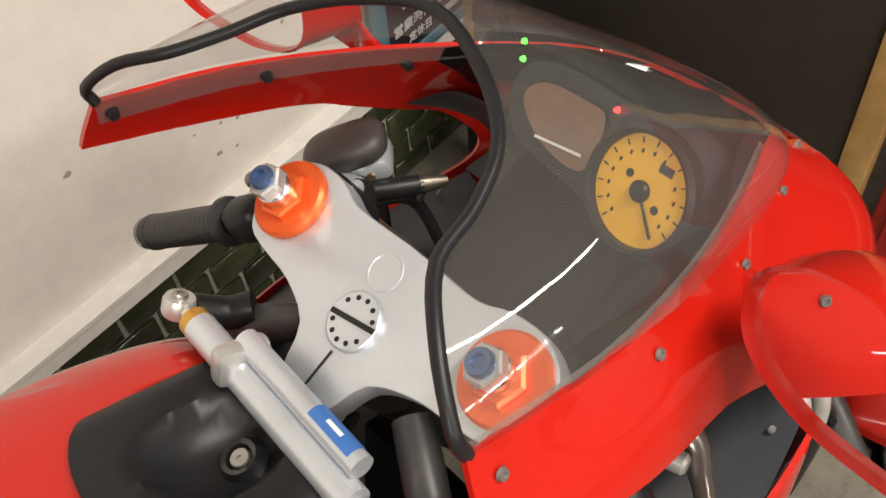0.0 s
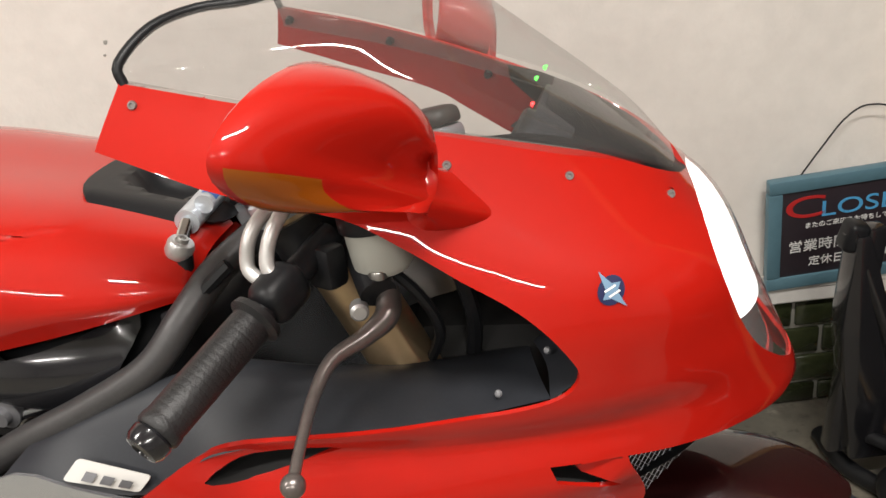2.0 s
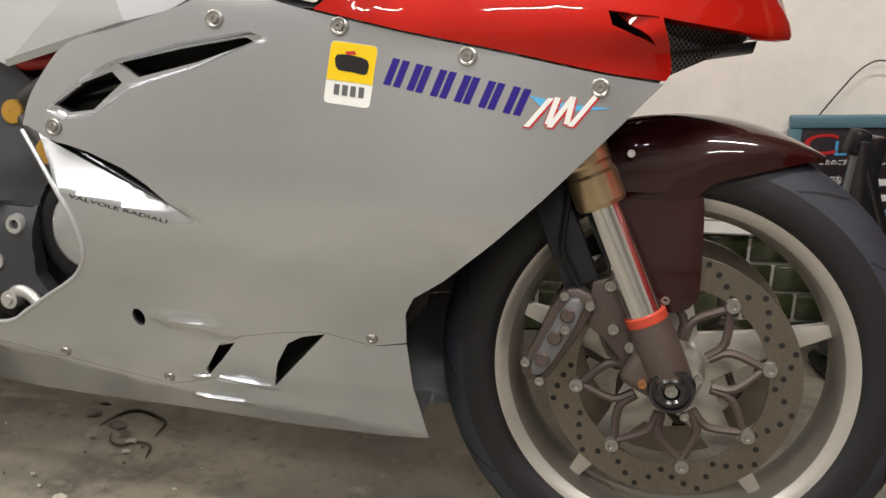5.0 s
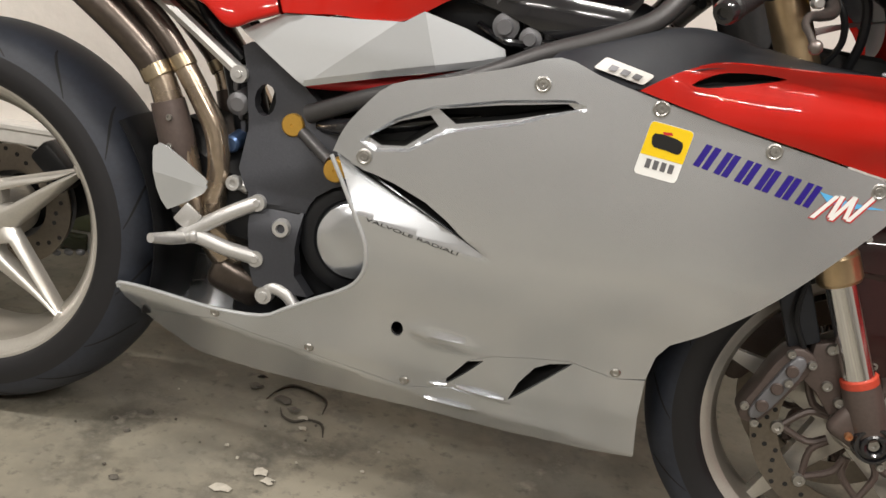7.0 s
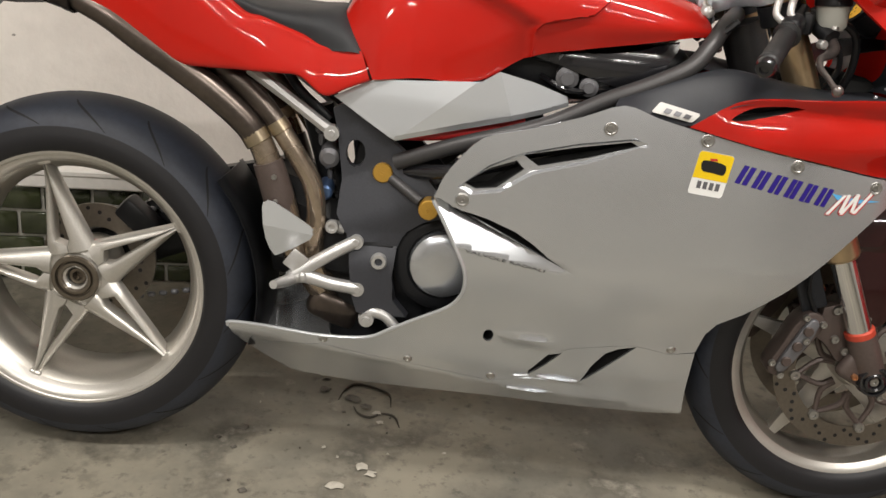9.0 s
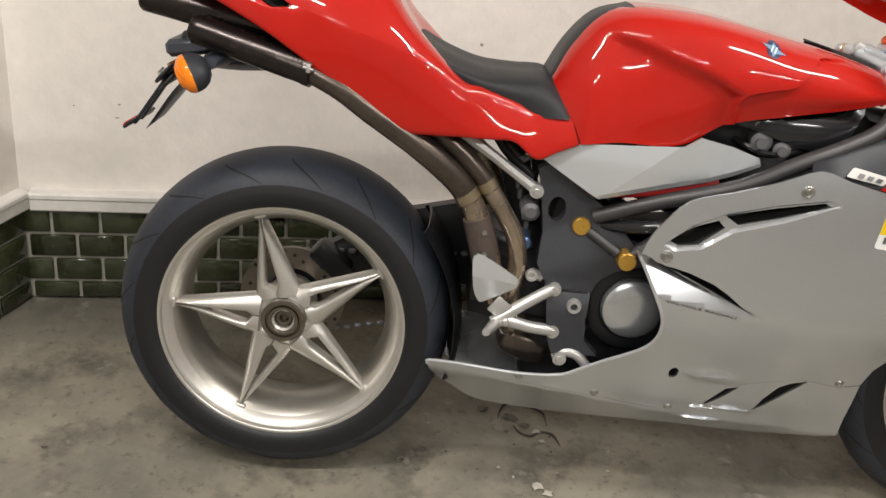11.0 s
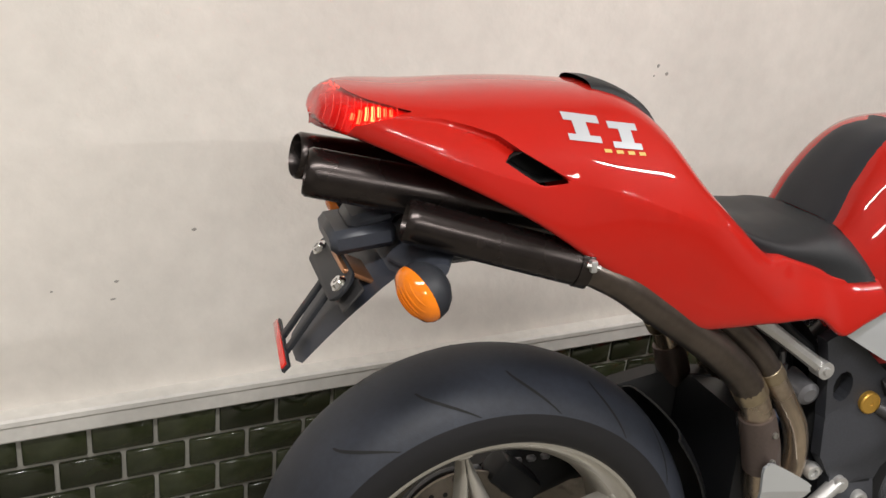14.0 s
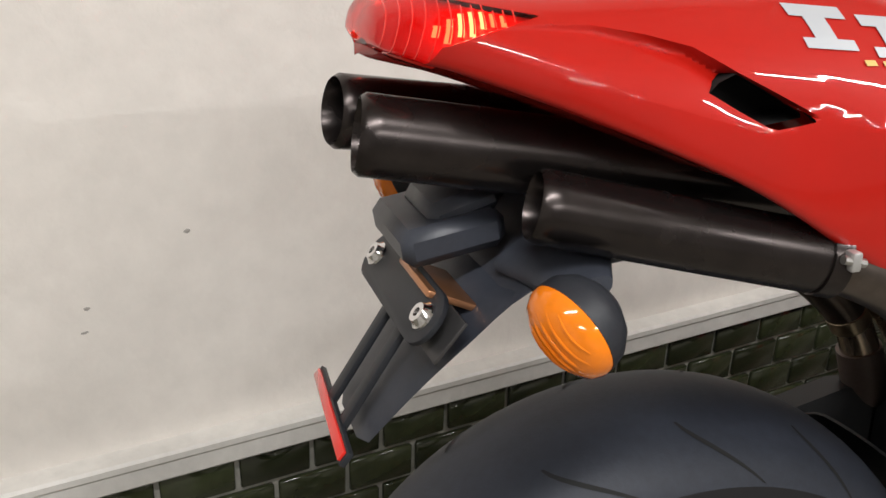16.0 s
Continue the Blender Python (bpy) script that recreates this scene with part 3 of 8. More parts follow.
def groove(centre, crown, half, shoulder, bead, a0, spread, side):
    """A slanting tread groove, as a near-black strip on the tread for its shade."""
    rows = []
    for k in range(9):
        u = k / 8
        b = radians(62 - 44 * u)
        h = half * math.cos(b) * side
        r = bead + 0.012 + (crown - bead - 0.012) * math.sin(b) ** shoulder + 0.0006
        a = radians(a0 + spread * u ** 1.4)
        w = 0.0034 * math.sin(math.pi * (0.12 + 0.76 * u)) / r
        rows.append([centre + Vector((math.cos(a + s * w) * r, h, math.sin(a + s * w) * r)) for s in (-1, 1)])
    return sheet(rows)


def rear_wheel():
    wheel = new("rear_wheel")
    wheel.parent = bike
    tyre(REAR, 0.318, 0.096, 0.226, 0.62, wheel)
    for k in range(16):
        for side in (-1, 1):
            bm = groove(REAR, 0.318, 0.096, 0.62, 0.226, k * 22.5 + (0 if side < 0 else 11), -13, side)
            part("tread_groove", bm, DARK, wheel)
    # thin bright lip, a fine step, then the slope into the well
    flange = [(0.209, -0.062), (0.215, -0.072), (0.2215, -0.0790), (0.2245, -0.0800), (0.2255, -0.0830), (0.2262, -0.0865), (0.2280, -0.0880), (0.2325, -0.0882), (0.2345, -0.0860), (0.2345, -0.0790), (0.222, -0.070)]
    far = [(r, -h) for r, h in flange[::-1]]
    inner = [(0.201, 0.06), (0.192, 0.02), (0.190, -0.01), (0.196, -0.040), (0.203, -0.055)]
    part("rim", lathe(flange + [flange[0]], REAR, (0, 1, 0), 96), RIM, wheel, "champagne alloy rim", 30)
    # barrel takes the darker alloy copy in place of real shade
    part("rim_barrel", lathe([flange[-1]] + far + inner + [flange[0]], REAR, (0, 1, 0), 96), RIM_SHADED, wheel, "inside of the rim, shade put into its colour", 30)
    # five pointed spokes, each of two blades with a slot between them
    half = lambda r: 0.0050 + 0.0370 * max(0.0, 1 - (r - 0.056) / 0.150)
    high = lambda r: -0.067 + 0.003 * (r - 0.05) / 0.16
    for k in range(5):
        a = radians(WHEEL_TURN + 72 * k)
        bm = bmesh.new()
        for blade in (-1, 1):
            rows = []
            for r in (0.046, 0.058, 0.070, 0.085, 0.105, 0.128, 0.150, 0.172, 0.192, 0.206, 0.214):
                gap = max(0.0, 1 - (r - 0.068) / 0.100) if r > 0.060 else 0.0
                e, h = half(r), high(r)
                if blade < 0:
                    sec = [(-e, h + 0.028), (-e, h + 0.017), (-0.86 * e, h + 0.009), (-0.62 * e, h + 0.003), (-0.34 * e - 0.001, h), (-0.10 * e - 0.004 * gap, h + 0.001), (0.001 - 0.007 * gap, h + 0.005), (0.001 - 0.007 * gap, h + 0.030)]
                else:
                    sec = [(0.002 + 0.019 * gap, h + 0.030), (0.002 + 0.019 * gap, h + 0.005), (0.30 * e + 0.013 * gap, h + 0.002), (0.58 * e + 0.008 * gap, h + 0.003), (0.84 * e + 0.003 * gap, h + 0.009), (e, h + 0.017), (e, h + 0.028)]
                rows.append([(r, y, w) for w, y in sec])
            sheet(rows, wrap=True, caps=True, bm=bm)
        for v in bm.verts:
            x, z = v.co.x, v.co.z
            v.co.x, v.co.z = x * math.cos(a) - z * math.sin(a) + REAR.x, x * math.sin(a) + z * math.cos(a) + REAR.z
        part("spoke", bm, RIM, wheel, "", 55)
        rot = Matrix.Translation(REAR) @ Matrix.Rotation(-a, 4, "Y")
        part("spoke_foot", rbox((0.012, 0.030, 0.024), rot @ pose(0.209, -0.050, 0, 0, 0, 8), 0.005, 3), RIM, wheel)
    hub = [(0.0, -0.030), (0.017, -0.030), (0.018, -0.062), (0.021, -0.066), (0.024, -0.064), (0.026, -0.056), (0.032, -0.056), (0.034, -0.066), (0.038, -0.069), (0.042, -0.066), (0.044, -0.058), (0.056, -0.054), (0.060, -0.02), (0.05, 0.05), (0, 0.05)]
    part("hub", lathe(hub, REAR, (0, 1, 0), 48), RIM, wheel, "champagne alloy hub", 25)
    part("axle_nut", lathe([(0.0, -0.040), (0.008, -0.040), (0.009, -0.055), (0.0145, -0.055), (0.0155, -0.03)], REAR, (0, 1, 0), 24), HUB_DARK, wheel, "dull steel axle nut", 25)
    part("hub_ring", lathe([(0.0, -0.034), (0.0195, -0.034), (0.0205, -0.064), (0.0245, -0.0702), (0.0285, -0.0702), (0.0300, -0.0640), (0.0330, -0.0640), (0.0340, -0.0712), (0.0405, -0.0712), (0.0425, -0.0670)], REAR, (0, 1, 0), 48), HUB_DARK, wheel, "brown-grey stepped hub ring", 30)


rear_wheel()


def front_wheel():
    wheel = new("front_wheel")
    wheel.parent = bike
    tyre(FRONT, 0.302, 0.060, 0.222, 0.62, wheel)
    for k in range(14):
        for side in (-1, 1):
            part("tread_groove", groove(FRONT, 0.302, 0.060, 0.62, 0.222, k * 25.7 + (0 if side < 0 else 13), 12, side), DARK, wheel)
    flange = [(0.207, -0.042), (0.214, -0.047), (0.222, -0.051), (0.228, -0.052), (0.230, -0.050), (0.228, -0.046), (0.218, -0.043)]
    far = [(r, -h) for r, h in flange[::-1]]
    inner = [(0.198, 0.03), (0.194, 0.0), (0.198, -0.03)]
    part("rim", lathe(flange + [flange[0]], FRONT, (0, 1, 0), 96), RIM, wheel, "champagne alloy rim", 30)
    # as on the rear wheel, the barrel's shade is in its colour
    part("rim_barrel", lathe([flange[-1]] + far + inner + [flange[0]], FRONT, (0, 1, 0), 96), RIM_SHADED, wheel, "inside of the rim, shade put into its colour", 30)
    shape = [(0.03, -0.034), (0.10, -0.020), (0.197, -0.008), (0.197, 0.008), (0.10, 0.020), (0.03, 0.034)]
    for k in range(5):
        a = radians(20 + 72 * k)
        bm = thicken(bend(flat(shape, 0.02), lambda r, w: Vector((r, -0.018 - 0.006 * (1 - abs(w) / 0.04), w))), 0.03)
        for v in bm.verts:
            x, z = v.co.x, v.co.z
            v.co.x, v.co.z = x * math.cos(a) - z * math.sin(a) + FRONT.x, x * math.sin(a) + z * math.cos(a) + FRONT.z
        part("spoke", bm, RIM, wheel, "", 25)
    part("hub", lathe([(0.0, -0.07), (0.034, -0.07), (0.042, -0.05), (0.042, 0.05), (0.034, 0.07), (0, 0.07)], FRONT, (0, 1, 0), 32), RIM, wheel, "", 25)
    for s in (-1, 1):
        y = s * 0.066
        ring = lathe([(0.116, y - 0.0025), (0.155, y - 0.0025), (0.155, y + 0.0025), (0.116, y + 0.0025)], FRONT, (0, 1, 0), 80, closed=True)
        part("brake_disc", ring, DISC, wheel, "drilled steel brake disc", 25)
        for k in range(60):
            a = 2 * math.pi * k / 60
            r = (0.123, 0.132, 0.141, 0.149, 0.136)[k % 5]
            part("drilled_hole", lathe([(0.0, -0.0032 * 1), (0.0038, -0.0032)], FRONT + Vector((math.cos(a) * r, y + (-0.0001 if s < 0 else 0.0064), math.sin(a) * r)), (0, 1, 0), 8), DARK, wheel)
        for k in range(8):
            a = radians(45 * k + 12)
            for q in (-1, 1):
                spar = [(math.cos(a) * 0.112, math.sin(a) * 0.112), (math.cos(a + q * 0.30) * 0.078, math.sin(a + q * 0.30) * 0.078), (math.cos(a + q * 0.36) * 0.050, math.sin(a + q * 0.36) * 0.050)]
                b = tube([FRONT + Vector((x, y, z)) for x, z in spar], [0.0050, 0.0056, 0.0062], 8, 3)
                part("disc_arm", b, CALLIPER, wheel, "arm of the brake disc spider")
        for k in range(8):
            a = radians(45 * k + 12)
            c = FRONT + Vector((math.cos(a) * 0.117, y - (0.004 if s < 0 else -0.004), math.sin(a) * 0.117))
            part("disc_button", lathe([(0, 0.001 * s), (0.004, 0.001 * s), (0.0045, 0.005 * s), (0.0085, 0.005 * s), (0.0098, 0.002 * s), (0.0098, -0.004 * s)], c, (0, 1, 0), 16), STEEL, wheel)


front_wheel()

# ------------------------------------------------ upper fairing
nose_x = ramp([0.64, 0.69, 0.715, 0.74, 0.769, 0.813, 0.855, 0.881, 0.897, 0.935, 0.962, 0.99, 1.03, 1.06],
              [1.44, 1.47, 1.503, 1.498, 1.486, 1.468, 1.451, 1.432, 1.413, 1.383, 1.351, 1.317, 1.27, 1.235])
nose_w = ramp([0.64, 0.72, 0.80, 0.87, 0.92, 0.96, 1.00, 1.05], [0.211, 0.216, 0.214, 0.205, 0.190, 0.181, 0.175, 0.178])
nose_n = ramp([0.64, 0.72, 0.80, 0.87, 0.94, 1.03], [2.0, 1.9, 2.5, 3.1, 2.1, 2.0])
X0, SPAN = 1.08, 0.36


def nose_u(x, z):
    """How far round the nose a point of the side view lies: x itself behind X0, up to X0 + SPAN in the middle of the nose."""
    if x <= X0:
        return x
    q = min(1.0, (x - X0) / (nose_x(z) - X0))
    return X0 + SPAN * math.asin(q ** (nose_n(z) / 2)) / (math.pi / 2)


def nose_at(u, z, out=0.0):
    if z < 0.80 and u < X0 + 0.24:
        # hollow below the rim of the cut-out, swelling towards the seam
        fade = min(1.0, max(0.0, (X0 + 0.24 - u) / 0.08)) * min(1.0, max(0.0, (u - 0.99) / 0.05))
        out += fade * (0.007 * math.exp(-((z - 0.706) / 0.026) ** 2) - 0.009 * math.exp(-((z - 0.757) / 0.015) ** 2))
    if 0.69 < z < 0.735 and inside((u, z), VANE_IN):
        # red vane that dips towards the scoop
        out -= 0.013 * min(1.0, max(0.0, (VANE[1][0] - 0.010 * (0.731 - z) / 0.03 - u) / (VANE[1][0] - VANE[0][0])))
    if z > 0.88 and u < 1.26:
        # the upright strip beside the screen flares out towards its lower edge
        drop = min(1.0, max(0.0, 1.034 - 0.25 * (u - 1.024) - z) / 0.055)
        out += 0.027 * math.sin(drop * math.pi / 2) ** 1.15 * (lambda q: q * q * (3 - 2 * q))(min(1.0, (1.26 - u) / 0.20)) * min(1.0, (z - 0.88) / 0.05)
    if u <= X0:
        return Vector((u, -nose_w(z) - out, z))
    th = min(1.0, (u - X0) / SPAN) * math.pi / 2
    e = 2 / nose_n(z)
    return Vector((X0 + (nose_x(z) + out - X0) * max(math.sin(th), 0) ** e, -(nose_w(z) + out) * max(math.cos(th), 0) ** e, z))


VANE = [(nose_u(x, z), z) for x, z in ((1.3085, 0.7325), (1.350, 0.7288), (1.3535, 0.712), (1.3460, 0.6975), (1.319, 0.7205))]
VANE_IN = [(nose_u(x, z), z) for x, z in ((1.3060, 0.7308), (1.349, 0.7272), (1.3520, 0.712), (1.3430, 0.6985), (1.317, 0.7180))]


def nose_poly(pts, n=3, closed=True):
    return [(nose_u(x, z), z) for x, z in outline(pts, n, closed)]


SCREEN_EDGE = [(1.024, 1.034), (1.136, 1.006), (1.24, 0.976), (1.317, 0.951), (1.350, 0.938), (1.392, 0.915), (1.4125, 0.899)]
LAMP_EDGE = [(1.4125, 0.898), (1.420, 0.872), (1.431, 0.840), (1.443, 0.808), (1.458, 0.780), (1.478, 0.755), (1.4945, 0.738)]
ARCH = [(1.009, 0.994), (1.058, 0.975), (1.105, 0.957), (1.164, 0.938), (1.201, 0.916), (1.245, 0.888), (1.275, 0.870), (1.297, 0.851), (1.313, 0.830),
        (1.3215, 0.812), (1.316, 0.799), (1.300, 0.791), (1.270, 0.787), (1.236, 0.785), (1.167, 0.778), (1.100, 0.773), (1.060, 0.766), (1.020, 0.748), (0.982, 0.720)]
LOWER = [(0.982, 0.720), (1.092, 0.7005), (1.196, 0.685), (1.294, 0.669), (1.363, 0.662)]


def upper_fairing():
    poly = nose_poly(SCREEN_EDGE, 4, False) + nose_poly(LAMP_EDGE, 4, False)[1:]
    poly += [(X0 + SPAN, 0.7375), (X0 + SPAN, 0.716)]
    poly += nose_poly([(1.490, 0.714), (1.470, 0.716), (1.417, 0.721), (1.375, 0.7255), (1.352, 0.7285)], 3, False)
    poly += nose_poly([(1.3525, 0.722), (1.358, 0.705), (1.3655, 0.682), (1.3665, 0.670), (1.3625, 0.662)], 3, False)
    poly += nose_poly(LOWER[::-1], 4, False)[1:] + nose_poly(ARCH[::-1], 3, False)[1:]
    clean = [poly[0]]
    for p in poly[1:]:
        if math.hypot(p[0] - clean[-1][0], p[1] - clean[-1][1]) > 0.0012:
            clean.append(p)
    slit = nose_poly([(1.040, 0.738), (1.060, 0.752), (1.082, 0.760), (1.120, 0.765), (1.150, 0.764), (1.130, 0.757), (1.092, 0.746), (1.060, 0.738)], 2)
    scoop = nose_poly([(1.296, 0.7325), (1.311, 0.7315), (1.320, 0.720), (1.345, 0.699), (1.326, 0.706), (1.299, 0.718)], 1)
    for s in (-1, 1):
        bm = flat(clean, 0.010, [slit, scoop])
        score(bm, VANE + VANE[:1])
        score(bm, VANE_IN + VANE_IN[:1])
        bend(bm, nose_at)
        if s > 0:
            for v in bm.verts:
                v.co.y = -v.co.y
        thicken(bm, 0.004)
        half = part("upper_fairing", bm, RED, bike, "red lacquered nose fairing half", 42)
        # black pockets added behind both holes as their inner shade
        for hole, name in ((slit, "slit_shade"), (scoop, "scoop_shade")):
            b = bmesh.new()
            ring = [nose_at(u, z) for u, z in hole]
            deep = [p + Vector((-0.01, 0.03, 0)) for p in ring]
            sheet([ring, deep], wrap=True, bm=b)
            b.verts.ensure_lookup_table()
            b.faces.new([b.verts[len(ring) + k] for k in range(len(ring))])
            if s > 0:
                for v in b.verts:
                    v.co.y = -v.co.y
            part(name, b, DARK, half, "black pocket for the shade inside the opening")
        # head lamp half behind its lens
        lens_poly = nose_poly(LAMP_EDGE, 4, False) + [(X0 + SPAN, z) for z in (0.738, 0.78, 0.82, 0.86, 0.897)]
        lens = bend(flat(lens_poly, 0.012), lambda u, z: nose_at(u, z, -0.001))
        if s > 0:
            for v in lens.verts:
                v.co.y = -v.co.y
        head = part("headlamp_lens", lens, LENS, bike, "clear head lamp lens")
        head.visible_shadow = False
        back = bend(flat(lens_poly, 0.012), lambda u, z: nose_at(u, z, -0.014))
        if s > 0:
            for v in back.verts:
                v.co.y = -v.co.y
        part("headlamp_reflector", back, REFLECTOR, bike, "bright head lamp reflector")
        bowl_poly = nose_poly([(1.416, 0.893)] + LAMP_EDGE[1:4], 4, False) + [(X0 + SPAN, z) for z in (0.800, 0.83, 0.86, 0.893)]
        bowl = bend(flat(bowl_poly, 0.012), lambda u, z: nose_at(u, z, -0.005))
        if s > 0:
            for v in bowl.verts:
                v.co.y = -v.co.y
        part("lit_bowl", bowl, LIT_WHITE, bike, "lit white bowl of the head lamp")


upper_fairing()

TRIM = [(1.026, 0.174, 1.032), (1.024, 0.171, 1.046), (1.040, 0.146, 1.065), (1.064, 0.119, 1.072), (1.096, 0.107, 1.073), (1.128, 0.088, 1.080), (1.152, 0.050, 1.089), (1.166, 0.0, 1.095)]


def windscreen():
    half = [[(x, y, z) for x, y, z in TRIM[::-1]]]
    for (bx, by, bz), (cx, cz) in (((1.085, 0.174, 1.022), (1.205, 1.079)), ((1.16, 0.168, 1.000), (1.250, 1.046)), ((1.24, 0.150, 0.977), (1.297, 1.008)),
                                   ((1.305, 0.128, 0.956), (1.340, 0.973)), ((1.352, 0.096, 0.938), (1.375, 0.943)), ((1.394, 0.046, 0.913), (1.400, 0.914))):
        row = []
        for k in range(8):
            a = radians(90 - 90 / 7 * k)
            row.append((bx + (cx - bx) * math.sin(a) ** 1.0, by * math.cos(a) ** 0.85 if k else 0.0, bz + (cz - bz) * math.sin(a) ** 0.75))
        half.append(row)
    grid = skin(mirror_rows(half), 4, 5)
    bm = sheet(grid)
    ws = part("windscreen", bm, SCREEN, bike, "clear curved windscreen", 80)
    ws.visible_shadow = False
    for s in (-1, 1):
        rows = []
        for x, z in outline(SCREEN_EDGE[:5], 4, False):
            p = nose_at(nose_u(x, z), z, -0.0055)
            q = nose_at(nose_u(x, z), z - 0.022, -0.0075)
            rows.append([(p.x, -s * p.y, z + 0.001), (q.x, -s * q.y, z - 0.022)])
        part("screen_margin", sheet(rows), SCREEN_EDGE_GLASS, ws, "hazy margin of the screen behind the red strip").visible_shadow = False
    line = [Vector(p) for p in grid[0]]
    part("edge_trim", tube(line, 0.0037, 8, smooth=False), BLACK, ws, "black rubber edging", 60)
    for s in (-1, 1):
        for x, y, z in ((1.034, 0.1755, 1.020), (1.136, 0.171, 0.993), (1.235, 0.150, 0.958), (1.318, 0.120, 0.936), (1.391, 0.062, 0.906)):
            p = nose_at(nose_u(x, z), z, 0.001)
            p.y *= -s
            part("screen_screw", lathe([(0, 0.001), (0.0013, 0.001), (0.0016, 0.002), (0.0028, 0.002), (0.0034, 0)], p, (0.15, s * 1.0, 0.25), 12), SCREW_DARK, ws)
            q = p + Vector((-0.001, -s * 0.006, -0.001))
            part("screw_nut", lathe([(0, 0.006), (0.0035, 0.006), (0.0045, 0)], q, (-0.15, -s * 1.0, -0.25), 8), BLACK, ws)


windscreen()

# ------------------------------------------------ silver side fairing
side_w = ramp([0.14, 0.18, 0.235, 0.26, 0.33, 0.40, 0.473, 0.60, 0.72, 0.76], [0.062, 0.080, 0.108, 0.124, 0.154, 0.186, 0.206, 0.213, 0.213, 0.208])
side_t = ramp([0.26, 0.45, 0.60, 0.80, 1.00, 1.155, 1.295, 1.37], [0.74, 0.99, 1.0, 1.0, 1.0, 0.985, 0.835, 0.70])
low_t = ramp([0.9, 1.04, 1.10], [1.0, 0.92, 0.88])


FOLD = [(0.28, 0.268), (0.36, 0.272), (0.45, 0.259), (0.597, 0.236), (0.745, 0.213), (0.86, 0.204), (0.96, 0.200), (1.09, 0.186)]


def side_at(x, z, out=0.0):
    w = side_w(z) * side_t(x)
    if z < 0.5:
        w *= 1 - (1 - low_t(x)) * min(1, (0.5 - z) / 0.17)
    # the belly folds under below this line
    under = max(0.0, float(np.interp(x, *zip(*FOLD))) - z)
    return Vector((x, -w - out + 0.55 * under, z - 0.16 * under))


SEAM = [(0.300, 0.240), (0.45, 0.268), (0.597, 0.243), (0.745, 0.220), (0.785, 0.230), (0.812, 0.262), (0.835, 0.298), (0.870, 0.316), (0.92, 0.327), (0.975, 0.3345), (1.04, 0.320), (1.083, 0.327)]


def side_fairing():
    top = [(0.612, 0.565), (0.622, 0.598), (0.640, 0.628), (0.678, 0.670), (0.745, 0.691), (0.82, 0.717), (0.880, 0.741), (0.931, 0.7285), (0.982, 0.7175), (1.092, 0.698), (1.196, 0.6825), (1.294, 0.6665), (1.361, 0.659)]
    front = [(1.361, 0.659), (1.312, 0.604), (1.283, 0.571), (1.243, 0.527), (1.190, 0.473), (1.134, 0.422), (1.098, 0.396), (1.086, 0.372), (1.083, 0.329)]
    rear = [(0.290, 0.246), (0.279, 0.272), (0.282, 0.281), (0.330, 0.286), (0.383, 0.287), (0.45, 0.287), (0.525, 0.295), (0.560, 0.316), (0.60, 0.343), (0.645, 0.372), (0.666, 0.393), (0.676, 0.42), (0.672, 0.455), (0.655, 0.490), (0.630, 0.535), (0.612, 0.565)]
    poly = outline(top, 3, False) + front[1:] + [(x, z + 0.0003) for x, z in SEAM[::-1]][1:] + outline(rear, 3, False)[1:-1]
    slot1 = [(0.656, 0.597), (0.694, 0.625), (0.732, 0.640), (0.745, 0.628), (0.706, 0.594), (0.674, 0.589)]
    slot2 = [(0.741, 0.650), (0.82, 0.670), (0.900, 0.687), (0.911, 0.682), (0.84, 0.656), (0.766, 0.635)]
    gill = [(0.645, 0.5545), (0.700, 0.5305), (0.745, 0.511), (0.790, 0.4915), (0.829, 0.4735), (0.799, 0.492), (0.775, 0.510), (0.745, 0.5275), (0.700, 0.544), (0.671, 0.551)]
    oval = [(0.728 + (x - 0.728) * 0.85, 0.3265 + (z - 0.3265) * 1.25) for x, z in arc(0.728, 0.3265, 0.0105, 0, 330, 11)]
    ventA = [(0.808, 0.2450), (0.808, 0.270), (0.818, 0.289), (0.832, 0.2965), (0.858, 0.3045), (0.834, 0.274)]
    ventB = [(0.900, 0.2390), (0.912, 0.280), (0.930, 0.312), (0.950, 0.3240), (0.981, 0.3315), (0.950, 0.296)]
    def depth_in(x, z, poly):
        if not inside((x, z), poly):
            return 0.0
        best = 1.0
        for (x0, z0), (x1, z1) in zip(poly, poly[1:] + poly[:1]):
            dx, dz = x1 - x0, z1 - z0
            t = min(1, max(0, ((x - x0) * dx + (z - z0) * dz) / (dx * dx + dz * dz)))
            best = min(best, math.hypot(x - x0 - t * dx, z - z0 - t * dz))
        return best
    sunk = [(0.646, 0.590), (0.690, 0.629), (0.736, 0.653), (0.82, 0.677), (0.905, 0.694), (0.926, 0.686), (0.84, 0.648), (0.758, 0.622), (0.712, 0.588), (0.668, 0.580)]
    inner_sunk = []
    for k, (x, z) in enumerate(sunk):
        (xa, za), (xb, zb) = sunk[k - 1], sunk[(k + 1) % len(sunk)]
        d = Vector((xb - xa, zb - za)).normalized()
        inner_sunk.append((x + d.y * 0.0045, z - d.x * 0.0045))
    flap_foot = lambda x: 0.4945 - 0.165 * (x - 0.652)
    for s in (-1, 1):
        bm = flat(poly, 0.010, [slot1, slot2, gill, oval])
        score(bm, sunk + sunk[:1])
        score(bm, inner_sunk + inner_sunk[:1])
        # the flap below the gill slopes inwards to its upper edge
        score(bm, [(x, flap_foot(x)) for x in (0.640, 0.70, 0.77, 0.842)])
        def lay(x, z):
            p = side_at(x, z)
